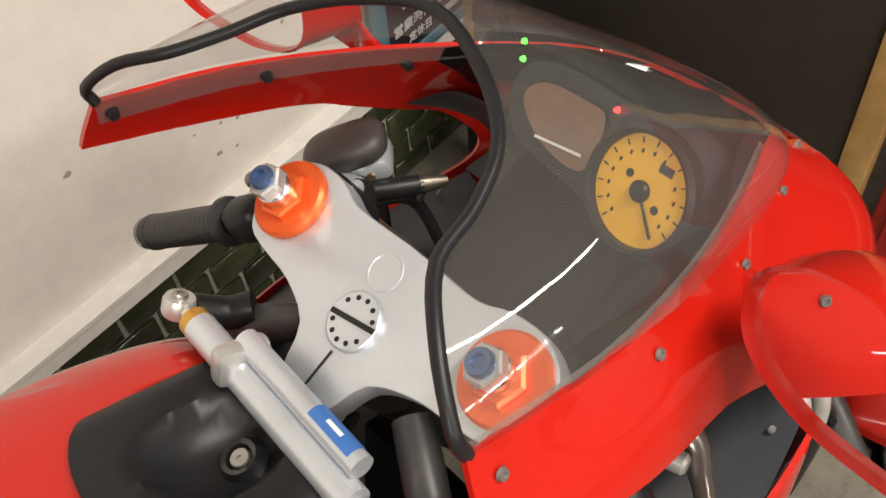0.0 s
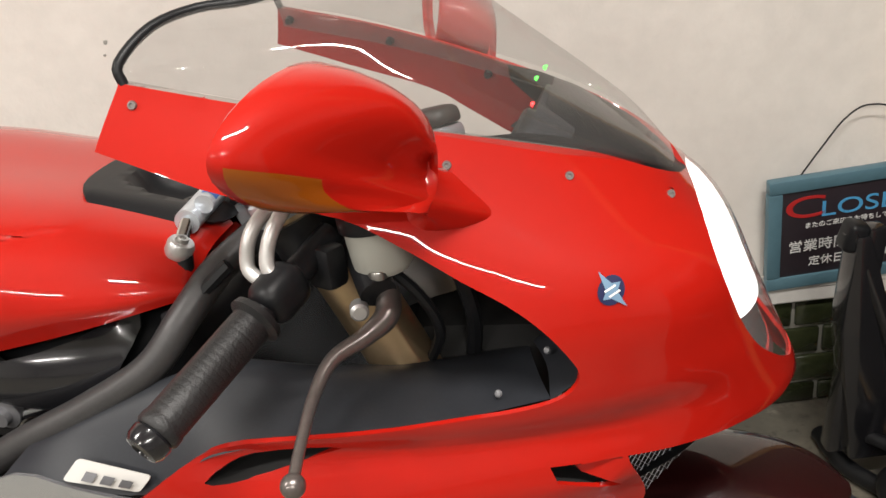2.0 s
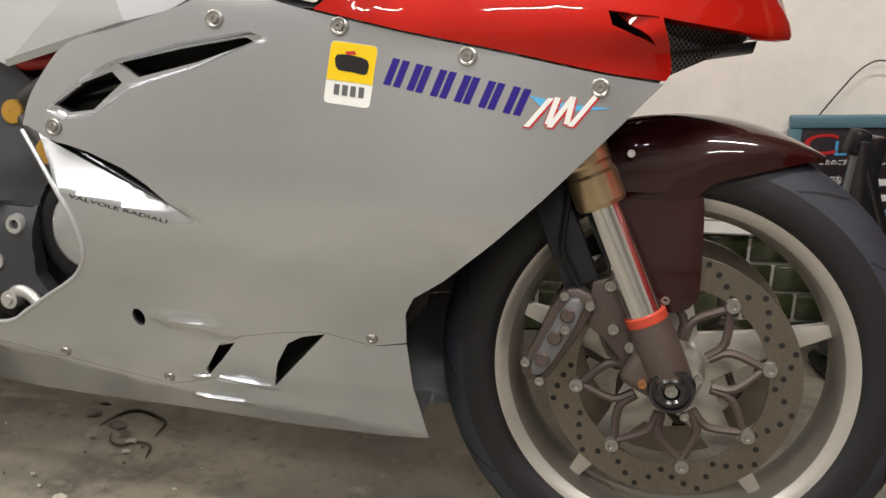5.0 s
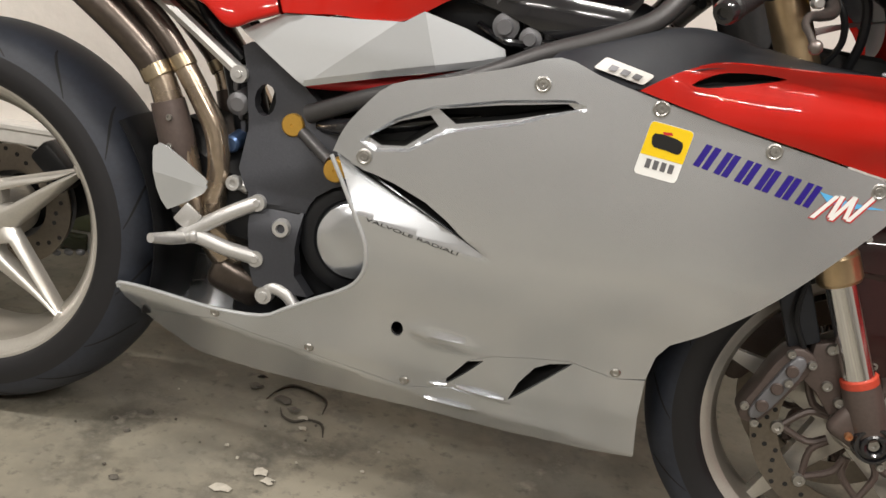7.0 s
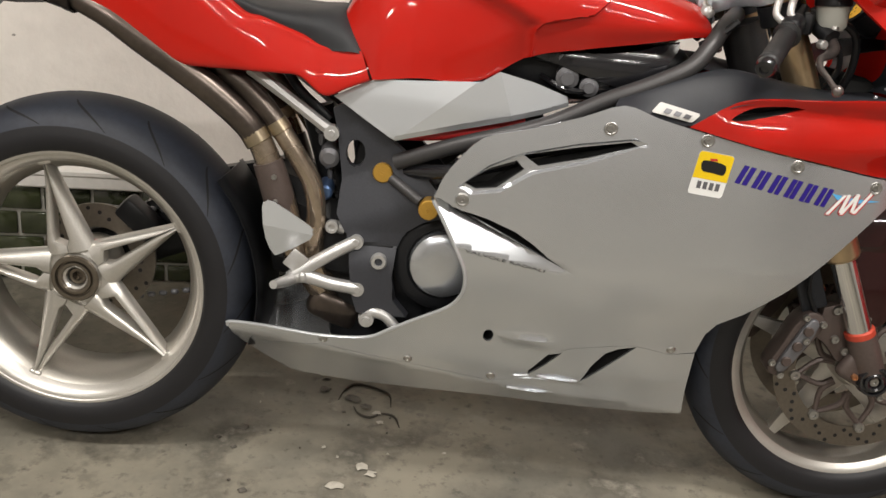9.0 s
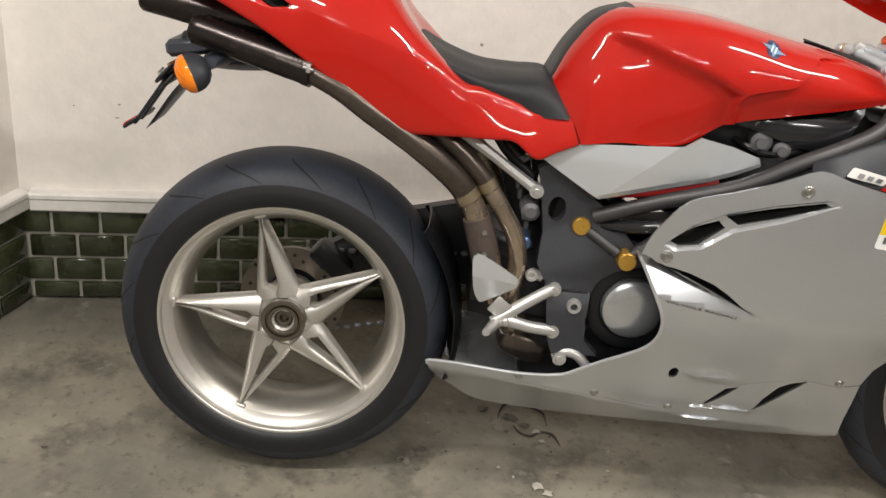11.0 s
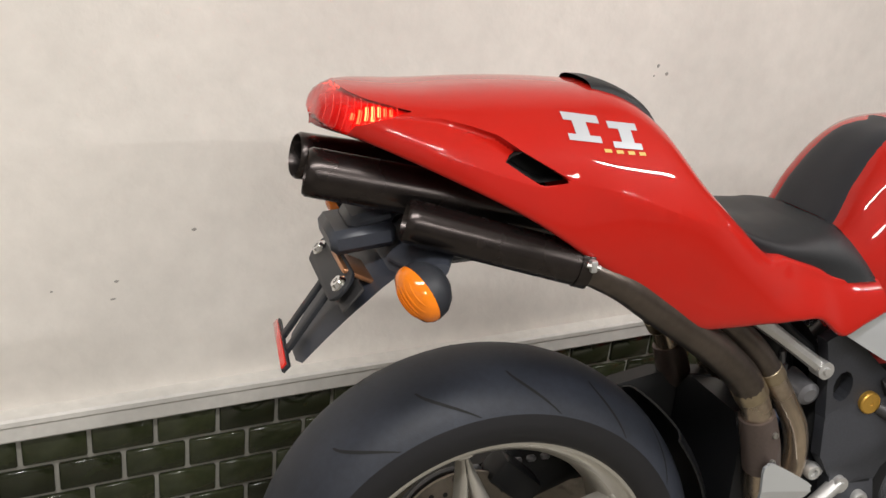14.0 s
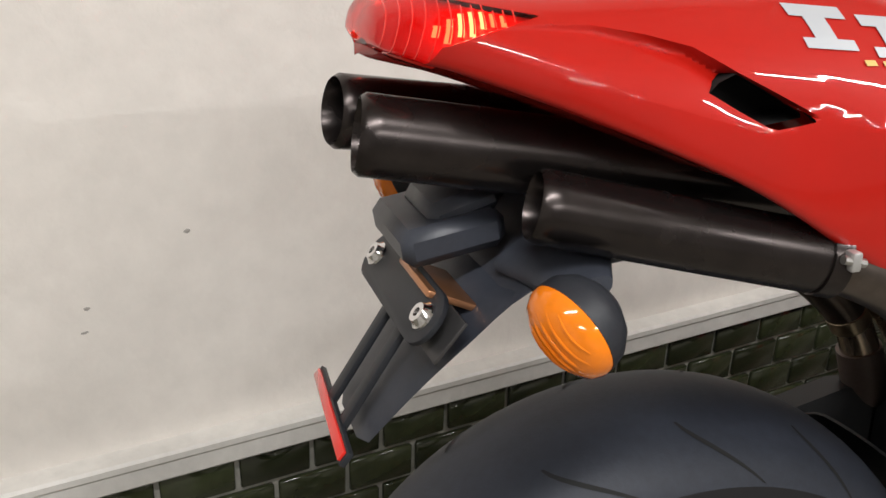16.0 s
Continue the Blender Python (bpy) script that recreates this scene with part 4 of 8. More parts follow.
            d, low = 0.5305 - 0.438 * (x - 0.70) - z, flap_foot(x)
            wide = 0.5305 - 0.438 * (x - 0.70) - low
            if x < 0.842 and -0.0015 < d < wide:
                p.y += 0.030 * (1 - max(0, d) / wide) * min(1, (0.842 - x) / 0.20)
            p.y += 0.006 * min(1.0, depth_in(x, z, sunk) / 0.0045)
            b = ((x - 0.802) / 0.064) ** 2 + ((z - 0.327 + 0.10 * (x - 0.80)) / 0.016) ** 2
            if b < 1:
                p.y -= 0.012 * (1 - b)
            return p
        bend(bm, lay)
        if s > 0:
            bm2 = flip(bm)
            bm.free()
            bm = bm2
        thicken(bm, 0.004)
        panel = part("side_fairing", bm, SILVER, bike, "large silver lacquered side fairing", 42)
        lower = [(x, z - 0.0003) for x, z in SEAM] + [(1.088, 0.26), (1.102, 0.178), (1.04, 0.173), (0.914, 0.172), (0.763, 0.176), (0.62, 0.172), (0.51, 0.172), (0.405, 0.176), (0.378, 0.181), (0.336, 0.210)]
        bm = flat(lower, 0.014, [ventA, ventB])
        score(bm, FOLD[2:])
        bend(bm, side_at)
        if s > 0:
            bm2 = flip(bm)
            bm.free()
            bm = bm2
        thicken(bm, 0.004)
        belly = part("belly_fairing", bm, SILVER, bike, "silver belly fairing with air gills", 42)
        lip = [side_at(x, z, 0.0002) for x, z in outline(rear[1:], 3, False)]
        part("edge_lip", tube([Vector((q.x, -s * q.y, q.z)) for q in lip], 0.0030, 8, smooth=False), SILVER_LIGHT, panel, "bright rolled edge")
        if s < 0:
            # added black pockets behind the openings, for their inner shade, so that only dark shows
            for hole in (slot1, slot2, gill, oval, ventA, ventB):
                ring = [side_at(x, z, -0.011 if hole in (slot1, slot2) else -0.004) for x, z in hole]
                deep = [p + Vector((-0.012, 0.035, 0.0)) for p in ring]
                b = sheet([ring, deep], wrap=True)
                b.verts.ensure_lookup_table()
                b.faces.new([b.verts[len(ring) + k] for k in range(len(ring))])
                part("opening_shade", b, DARK, panel if hole not in (ventA, ventB) else belly, "black pocket for the shade inside the opening")
            # fins of the gills
            for a, b_, c in (((0.812, 0.2445), (0.908, 0.2385), 0.007), ((0.779, 0.238), (0.815, 0.2435), 0.005), ((0.765, 0.2065), (0.862, 0.2035), 0.007)):
                rows = []
                for k in range(9):
                    u = k / 8
                    x, z = a[0] + (b_[0] - a[0]) * u, a[1] + (b_[1] - a[1]) * u
                    o = c * math.sin(math.pi * u) ** 0.7
                    rows.append([side_at(x, z + 0.004, 0.0), side_at(x, z + 0.001, o), side_at(x, z - 0.002, o), side_at(x, z - 0.008, 0.0)])
                part("gill_fin", sheet(rows), SILVER, belly, "", 30)
            for x, z in ((0.656, 0.571), (0.865, 0.705), (1.012, 0.703), (1.155, 0.678), (1.295, 0.652)):
                p = side_at(x, z, 0.0005)
                part("dished_washer", lathe([(0.0, 0.001), (0.005, 0.0012), (0.0085, 0.0024), (0.0102, 0.0018), (0.0106, 0)], p, (0, -1, 0.02), 24), STEEL, panel, "", 30)
                part("fairing_screw", lathe([(0, 0.002), (0.002, 0.002), (0.0025, 0.004), (0.005, 0.004), (0.006, 0.001)], p, (0, -1, 0.02), 12), STEEL, panel, "", 30)
            for x, z in ((0.45, 0.280), (0.597, 0.255), (0.745, 0.232), (1.04, 0.331)):
                p = side_at(x, z, 0.0005)
                part("fairing_screw", lathe([(0, 0.002), (0.002, 0.002), (0.003, 0.003), (0.006, 0.0025), (0.008, 0)], p, (0, -1, -0.3), 14), STEEL, panel, "", 30)
    # closed bottom of the belly
    rows = []
    for x in (0.44, 0.54, 0.763, 0.914, 1.074):
        w, z = -side_at(x, 0.190).y - 0.006, side_at(x, 0.190).z
        rows.append([(x, -w, z), (x, -w * 0.6, z - 0.010), (x, 0, z - 0.014), (x, w * 0.6, z - 0.010), (x, w, z)])
    part("belly_pan", sheet(skin(rows, 3, 3)), SILVER, bike, "silver underside of the belly fairing")


side_fairing()


# ------------------------------------------------ tank, seat and tail
def body(half, nu=5, nv=5):
    return sheet(skin(mirror_rows(half), nu, nv))


def tank():
    S = [(0.57, [(0, .954), (.065, .951), (.110, .928), (.137, .872), (.150, .80), (.152, .738)]),
         (0.66, [(0, .956), (.075, .954), (.130, .936), (.158, .888), (.168, .812), (.160, .745)]),
         (0.735, [(0, .947), (.085, .946), (.143, .928), (.171, .886), (.174, .838), (.161, .791)]),
         (0.82, [(0, .931), (.085, .931), (.143, .914), (.172, .884), (.176, .850), (.163, .812)]),
         (0.90, [(0, .917), (.085, .917), (.134, .903), (.158, .880), (.166, .855), (.156, .828)]),
         (0.97, [(0, .900), (.075, .900), (.114, .890), (.138, .873), (.147, .858), (.143, .843)]),
         (1.005, [(0, .889), (.064, .889), (.100, .881), (.120, .867), (.129, .856), (.127, .847)]),
         (1.016, [(0, .872), (.060, .872), (.094, .866), (.112, .858), (.120, .85), (.118, .842)])]
    # rear edge on the slant, along the front of the seat
    half = [[(0.442, 0, .826), (0.442, .045, .826), (0.443, .078, .821), (0.456, .108, .794), (0.479, .126, .763), (0.4970, .137, .728)],
            [(0.466, 0, .882), (0.466, .05, .879), (0.468, .085, .862), (0.478, .114, .817), (0.493, .131, .771), (0.512, .140, .730)],
            [(0.510, 0, .934), (0.510, .055, .930), (0.510, .092, .905), (0.516, .121, .853), (0.526, .138, .79), (0.536, .144, .733)]]
    half += [[(x, y, z) for y, z in r] for x, r in S]
    bm = body(half, 10, 10)
    # flat knee panels below a ridge, ending at the front lobes, which stand proud along a crease
    CREASE = [(0.736, 0.775), (0.738, 0.828), (0.748, 0.841), (0.764, 0.847), (0.822, 0.862), (0.866, 0.908)]
    lobe = CREASE + [(0.95, 0.908), (1.03, 0.88), (1.03, 0.80)]
    rim_line = [(0.7335, 0.775), (0.7355, 0.830), (0.7465, 0.8435), (0.7635, 0.8497), (0.8205, 0.8647), (0.8640, 0.910)]
    score(bm, CREASE)
    score(bm, rim_line)
    ridge = ramp([0.43, 0.46, 0.50, 0.558, 0.628, 0.697, 0.73, 0.765], [0.80, 0.880, 0.916, 0.914, 0.892, 0.869, 0.852, 0.842])
    smooth = lambda t: (lambda q: q * q * (3 - 2 * q))(min(1.0, max(0.0, t)))
    for v in bm.verts:
        c = v.co
        if abs(c.y) < 0.03:
            continue
        edge = 0.741 + 0.5 * max(0.0, c.z - 0.83) if c.z < 0.85 else 0.767
        d = 0.017 * smooth((ridge(c.x) - c.z) / 0.022) * smooth((edge - c.x) / 0.014) * smooth((c.x - 0.50) / 0.06)
        if c.x > 0.735 and inside((c.x + 0.0004, c.z - 0.0004), lobe):
            d -= 0.0075 * smooth((0.97 - c.x) / 0.12)
        c.y -= math.copysign(d, c.y)
    # recess round the ignition lock
    for v in bm.verts:
        x, y = v.co.x, v.co.y
        d = ((x - 0.962) / 0.056) ** 2 + (y / 0.050) ** 2
        if d < 1 and v.co.z > 0.86:
            v.co.z -= 0.045 * min(1, 2.5 * (1 - d))
    tank_bvh = BVHTree.FromBMesh(bm)
    ob = part("fuel_tank", bm, RED, bike, "red lacquered fuel tank", 60)
    # black lid with the recess for the ignition lock
    poly = outline([(0.893, 0.0), (0.898, 0.042), (0.918, 0.071), (0.95, 0.080), (0.99, 0.070), (1.012, 0.055), (1.018, 0), (1.012, -0.055), (0.99, -0.072), (0.95, -0.080), (0.918, -0.073), (0.898, -0.046)], 3)
    b = flat(poly, 0.008)

    def lid(x, y):
        top = ramp([0.88, 0.90, 0.97, 1.005, 1.02], [0.9215, 0.9175, 0.9005, 0.889, 0.872])(x)
        d = ((x - 0.965) / 0.045) ** 2 + (y / 0.036) ** 2
        return Vector((x, y, top + 0.003 - (0.026 * (1 - d) ** 0.5 if d < 1 else 0) - 0.012 * max(0, abs(y) - 0.06) / 0.02))
    bend(b, lid)
    part("tank_lid", thicken(b, 0.003), BLACK, ob, "black plastic cover with a round hollow", 50)
    lock = (0.975, -0.004, 0.884)
    part("ignition_lock", lathe([(0, 0.001), (0.0075, 0.001), (0.0085, 0.007), (0.0115, 0.008), (0.0135, 0.004), (0.016, 0)], lock, (-0.2, 0, 1), 24), BLACK_GLOSS, ob, "black surround of the ignition lock", 25)
    part("lock_barrel", lathe([(0, 0.005), (0.0012, 0.005), (0.0016, 0.0065), (0.0058, 0.0065), (0.0066, 0.005), (0.0066, 0.001)], lock, (-0.2, 0, 1), 20), STEEL, ob, "steel lock barrel", 25)
    # black pad at the rear of the tank
    rows = []
    for r in half[:4]:
        rows.append([(x - 0.0035, y * 0.80, z + 0.0015) for x, y, z in r[:4]])
    part("tank_pad", sheet(skin(mirror_rows(rows), 4, 4)), BLACK_MATT, ob, "matt black tank pad", 60)
    # gloss black lower front cover, one a side
    for s in (-1, 1):
        poly = outline([(0.745, 0.792), (0.80, 0.803), (0.854, 0.808), (0.91, 0.819), (0.966, 0.836), (0.955, 0.806), (0.925, 0.766), (0.89, 0.757), (0.844, 0.766), (0.79, 0.781)], 2)
        b = bend(flat(poly, 0.010), lambda x, z: Vector((x, s * (0.132 - 0.30 * max(0.0, z - 0.80) + 0.022 * max(0.0, 1 - ((x - 0.865) / 0.10) ** 2 - ((z - 0.790) / 0.055) ** 2)), z)))
        part("air_box_cover", thicken(b, 0.004), BLACK_GLOSS, bike, "gloss black cover below the tank")
    return tank_bvh


tank_bvh = tank()


def tail():
    S = [(-0.2555, [(0, .951), (.005, .951), (.010, .950), (.012, .949)]),
         (-0.253, [(0, .960), (.020, .960), (.034, .957), (.040, .950)]),
         (-0.247, [(0, .972), (.028, .971), (.048, .963), (.053, .947)]),
         (-0.231, [(0, .982), (.042, .979), (.068, .966), (.073, .943)]),
         (-0.206, [(0, .987), (.058, .982), (.095, .962), (.100, .937)]),
         (-0.14, [(0, .988), (.072, .981), (.128, .946), (.136, .914)]),
         (-0.04, [(0, .995), (.078, .985), (.148, .938), (.165, .873)]),
         (0.05, [(0, .996), (.083, .982), (.157, .918), (.167, .820)]),
         (0.105, [(0, .990), (.088, .974), (.161, .898), (.165, .786)]),
         (0.150, [(0, .955), (.098, .949), (.161, .880), (.163, .760)]),
         (0.195, [(0, .890), (.113, .897), (.160, .851), (.160, .734)]),
         (0.245, [(0, .83), (.118, .850), (.157, .815), (.158, .729)]),
         (0.290, [(0, .79), (.118, .812), (.151, .789), (.156, .7285)]),
         (0.318, [(0, .785), (.115, .806), (.142, .785), (.154, .728)])]
    S = [(x, r + [(max(0.002, r[-1][0] - 0.020), r[-1][1] - 0.005)]) for x, r in S]
    half = [[(x, y, z) for y, z in r] for x, r in S]
    # narrower front end beside the seat, cut on the slant where it meets the tank
    half += [[(0.346, 0, .78), (0.346, .112, .797), (0.348, .134, .778), (0.350, .151, .728), (0.350, .131, .724)],
             [(0.385, 0, .768), (0.385, .110, .784), (0.385, .131, .768), (0.385, .148, .7255), (0.385, .128, .721)],
             [(0.410, 0, .76), (0.410, .109, .772), (0.414, .129, .759), (0.4235, .146, .7010), (0.4235, .126, .697)],
             [(0.445, 0, .76), (0.445, .110, .768), (0.450, .129, .760), (0.4590, .144, .7150), (0.4590, .124, .711)],
             [(0.474, 0, .76), (0.474, .110, .767), (0.478, .129, .764), (0.4925, .141, .7295), (0.4925, .121, .725)]]
    bm = body(half, 9, 9)
    hole = [(-0.068, 0.926), (-0.062, 0.932), (-0.050, 0.937), (-0.025, 0.924), (0.000, 0.910), (0.001, 0.907), (-0.026, 0.9035), (-0.032, 0.905), (-0.050, 0.915)]

    # wedge-shaped hollow that leads into the side intake: a sharp upper edge and a soft lower one
    upper = [(-0.200, 0.962), (-0.165, 0.9645), (-0.130, 0.964), (-0.100, 0.959), (-0.073, 0.952), (-0.050, 0.938), (-0.025, 0.925), (0.004, 0.910)]
    lower = [(-0.200, 0.958), (-0.166, 0.945), (-0.105, 0.922), (-0.060, 0.909), (-0.028, 0.9015), (0.004, 0.909)]
    near = [f for f in bm.faces if -0.215 < f.calc_center_median().x < 0.02 and 0.89 < f.calc_center_median().z < 0.978 and abs(f.calc_center_median().y) > 0.05]
    bmesh.ops.subdivide_edges(bm, edges=list({e for f in near for e in f.edges}), cuts=2, use_grid_fill=True)
    score(bm, upper)
    score(bm, lower)
    top_line = lambda x: float(np.interp(x, *zip(*upper)))
    low_line = lambda x: float(np.interp(x, *zip(*lower)))
    for v in bm.verts:
        c = v.co
        if -0.20 < c.x < 0.004 and abs(c.y) > 0.06:
            hi, lo = top_line(c.x), low_line(c.x)
            t = (c.z - lo) / max(hi - lo, 1e-4)
            if 0.002 < t < 0.998:
                u = (c.x + 0.20) / 0.2
                d = 0.028 * u ** 1.1 * min(1, (0.006 - c.x) / 0.02) * t ** 1.2 * min(1, (1 - t) / 0.16)
                c.y -= math.copysign(d, c.y)
    # waist: the side folds under along a crease
    waist = [(0.012, 0.906), (0.052, 0.901), (0.127, 0.876), (0.204, 0.854), (0.270, 0.812)]
    score(bm, waist)
    for v in bm.verts:
        c = v.co
        if 0.012 < c.x < 0.27 and abs(c.y) > 0.10:
            off = c.z - float(np.interp(c.x, *zip(*waist)))
            d = 0.0055 * math.exp(-abs(off) / (0.020 if off > 0 else 0.045)) * min(1, (c.x - 0.012) / 0.05, (0.27 - c.x) / 0.07)
            c.y += math.copysign(d, c.y)
    for s in (-1, 1):
        cut(bm, hole, side=s)
    lens_poly = [(-0.280, 0.925), (-0.280, 0.99), (-0.238, 0.986), (-0.205, 0.977), (-0.160, 0.969), (-0.200, 0.959), (-0.220, 0.951), (-0.232, 0.930)]
    cut(bm, lens_poly, pad=0.08)
    tail_bvh = BVHTree.FromBMesh(bm)
    ob = part("tail_fairing", bm, RED, bike, "red lacquered tail fairing", 50)
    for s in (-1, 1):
        # black pocket added as the shade inside the intake
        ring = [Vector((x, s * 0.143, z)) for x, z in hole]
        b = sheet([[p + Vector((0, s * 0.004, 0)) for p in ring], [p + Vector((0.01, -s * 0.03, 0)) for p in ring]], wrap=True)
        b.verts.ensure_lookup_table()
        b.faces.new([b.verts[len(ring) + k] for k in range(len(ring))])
        part("intake_lining", b, DARK, ob, "black pocket for the shade inside the side intake")
    # seat hump pad
    rows = []
    for x, w, z in ((0.070, 0.050, 0.998), (0.10, 0.062, 0.995), (0.135, 0.070, 0.978), (0.158, 0.074, 0.950), (0.172, 0.070, 0.930)):
        rows.append([(x, 0, z + 0.004), (x, w * 0.55, z + 0.003), (x, w * 0.9, z - 0.002), (x, w, z - 0.012)])
    part("hump_pad", body(rows, 4, 4), VINYL, ob, "black pad on the seat hump", 60)
    # tail lamp, let into the tip on both sides
    shell = body(half, 9, 9)
    cut(shell, lens_poly, keep=True, pad=0.08)
    shell.normal_update()
    for v in shell.verts:
        v.co = v.co + Vector((0, v.co.y * 0.008, 0.0004))
    ref = shell.copy()
    lamp_bvh = BVHTree.FromBMesh(shell)
    part("tail_lamp", shell, TAIL_GLASS, ob, "red tail lamp lens, lit", 60).visible_shadow = False
    for v in ref.verts:
        v.co = Vector((v.co.x + 0.006, v.co.y * 0.915, v.co.z - 0.0045))
    part("lamp_reflector", ref, RED_LENS, ob, "red reflector inside the tail lamp", 60)
    for s in (-1, 1):
        def lamp_skin(x, z, deep):
            hit = lamp_bvh.ray_cast(Vector((x, s * 0.4, z)), Vector((0, -s, 0)))
            return None if hit[0] is None else hit[0] + Vector((deep * 0.3, -s * deep, -deep * 0.4))
        for k, (za, zb) in enumerate(((0.957, 0.964), (0.954, 0.968), (0.952, 0.971), (0.952, 0.972), (0.954, 0.972), (0.957, 0.971), (0.961, 0.970))):
            x = -0.224 + 0.0062 * k
            rows = [[lamp_skin(x + d + 0.25 * (za + (zb - za) * q / 6 - 0.955), za + (zb - za) * q / 6, 0.0022) for d in (-0.0017, 0.0, 0.0017)] for q in range(7)]
            rows = [r for r in rows if None not in r]
            if len(rows) > 1:
                part("tail_bulb", sheet(rows), LIT_TAIL if 1 < k < 5 else LIT_TAIL_DIM, ob, "glowing facet of the tail lamp")
        for k in range(15):
            x = -0.248 + 0.0062 * k
            line = [p for p in (lamp_skin(x + 0.25 * (z - 0.955), z, 0.0002) for z in [0.942 + 0.003 * q for q in range(13)]) if p]
            if len(line) > 2:
                part("lens_rib", tube(line, 0.0006, 5, smooth=False), RED_LENS, ob)
    # closed underside
    rows = []
    for x, r in S[:7]:
        y, z = r[-1]
        rows.append([(x, -y + 0.002, z), (x, -y * 0.5, z - 0.006), (x, 0, z - 0.008), (x, y * 0.5, z - 0.006), (x, y - 0.002, z)])
    part("tail_underside", sheet(skin(rows, 3, 3)), RED, ob, "red underside of the tail", 50)
    # seat
    rows = []
    for x, w, z, zl in ((0.165, 0.085, 0.915, 0.905), (0.185, 0.106, 0.893, 0.880), (0.215, 0.117, 0.868, 0.855), (0.262, 0.122, 0.845, 0.825), (0.32, 0.120, 0.828, 0.800), (0.385, 0.115, 0.825, 0.780)):
        rows.append([(x, 0, z), (x, w * 0.5, z + 0.001), (x, w * 0.86, z - 0.006), (x, w + 0.003, (z + zl) / 2), (x, w + 0.004, zl - 0.004)])
    # front corners turned down along the tank's edge
    rows.append([(0.412, 0, 0.827), (0.412, 0.050, 0.828), (0.413, 0.097, 0.821), (0.416, 0.120, 0.800), (0.420, 0.125, 0.764)])
    rows.append([(0.434, 0, 0.828), (0.434, 0.050, 0.828), (0.438, 0.090, 0.818), (0.448, 0.118, 0.794), (0.465, 0.131, 0.766)])
    rows.append([(0.464, 0, 0.812), (0.464, 0.048, 0.812), (0.468, 0.082, 0.803), (0.478, 0.106, 0.782), (0.492, 0.117, 0.756)])
    part("seat", body(rows, 5, 5), VINYL, bike, "black vinyl rider's seat", 60)
    return tail_bvh


tail_bvh = tail()

# silver side cover below the tank
for s in (-1, 1):
    poly = [(0.437, 0.694), (0.497, 0.727), (0.60, 0.738), (0.668, 0.746), (0.693, 0.764), (0.75, 0.752), (0.803, 0.735), (0.808, 0.720), (0.765, 0.703), (0.65, 0.669), (0.541, 0.636), (0.49, 0.664)]
    b = flat(poly, 0.01)
    score(b, [(0.538, 0.636), (0.660, 0.744)])
    score(b, [(0.693, 0.766), (0.722, 0.688)])
    score(b, [(0.548, 0.647), (0.655, 0.681), (0.768, 0.713), (0.81, 0.728)])
    skirt = lambda x, z: max(0.0, 0.647 + 0.300 * (x - 0.548) - z)
    away = lambda x, z: max(0.0, ((z - 0.636) * 0.122 - (x - 0.538) * 0.108) / 0.163)
    bend(b, lambda x, z: Vector((x, s * (0.150 + 0.05 * (x - 0.535) - 0.22 * away(x, z) + 0.10 * min(0.0, z - 0.70) - 0.28 * max(0.0, x - 0.693 - 0.372 * (0.766 - z)) - 0.55 * skirt(x, z)), z)))
    part("side_cover", thicken(b, 0.006), SILVER_LIGHT, bike, "light silver side cover", 12)
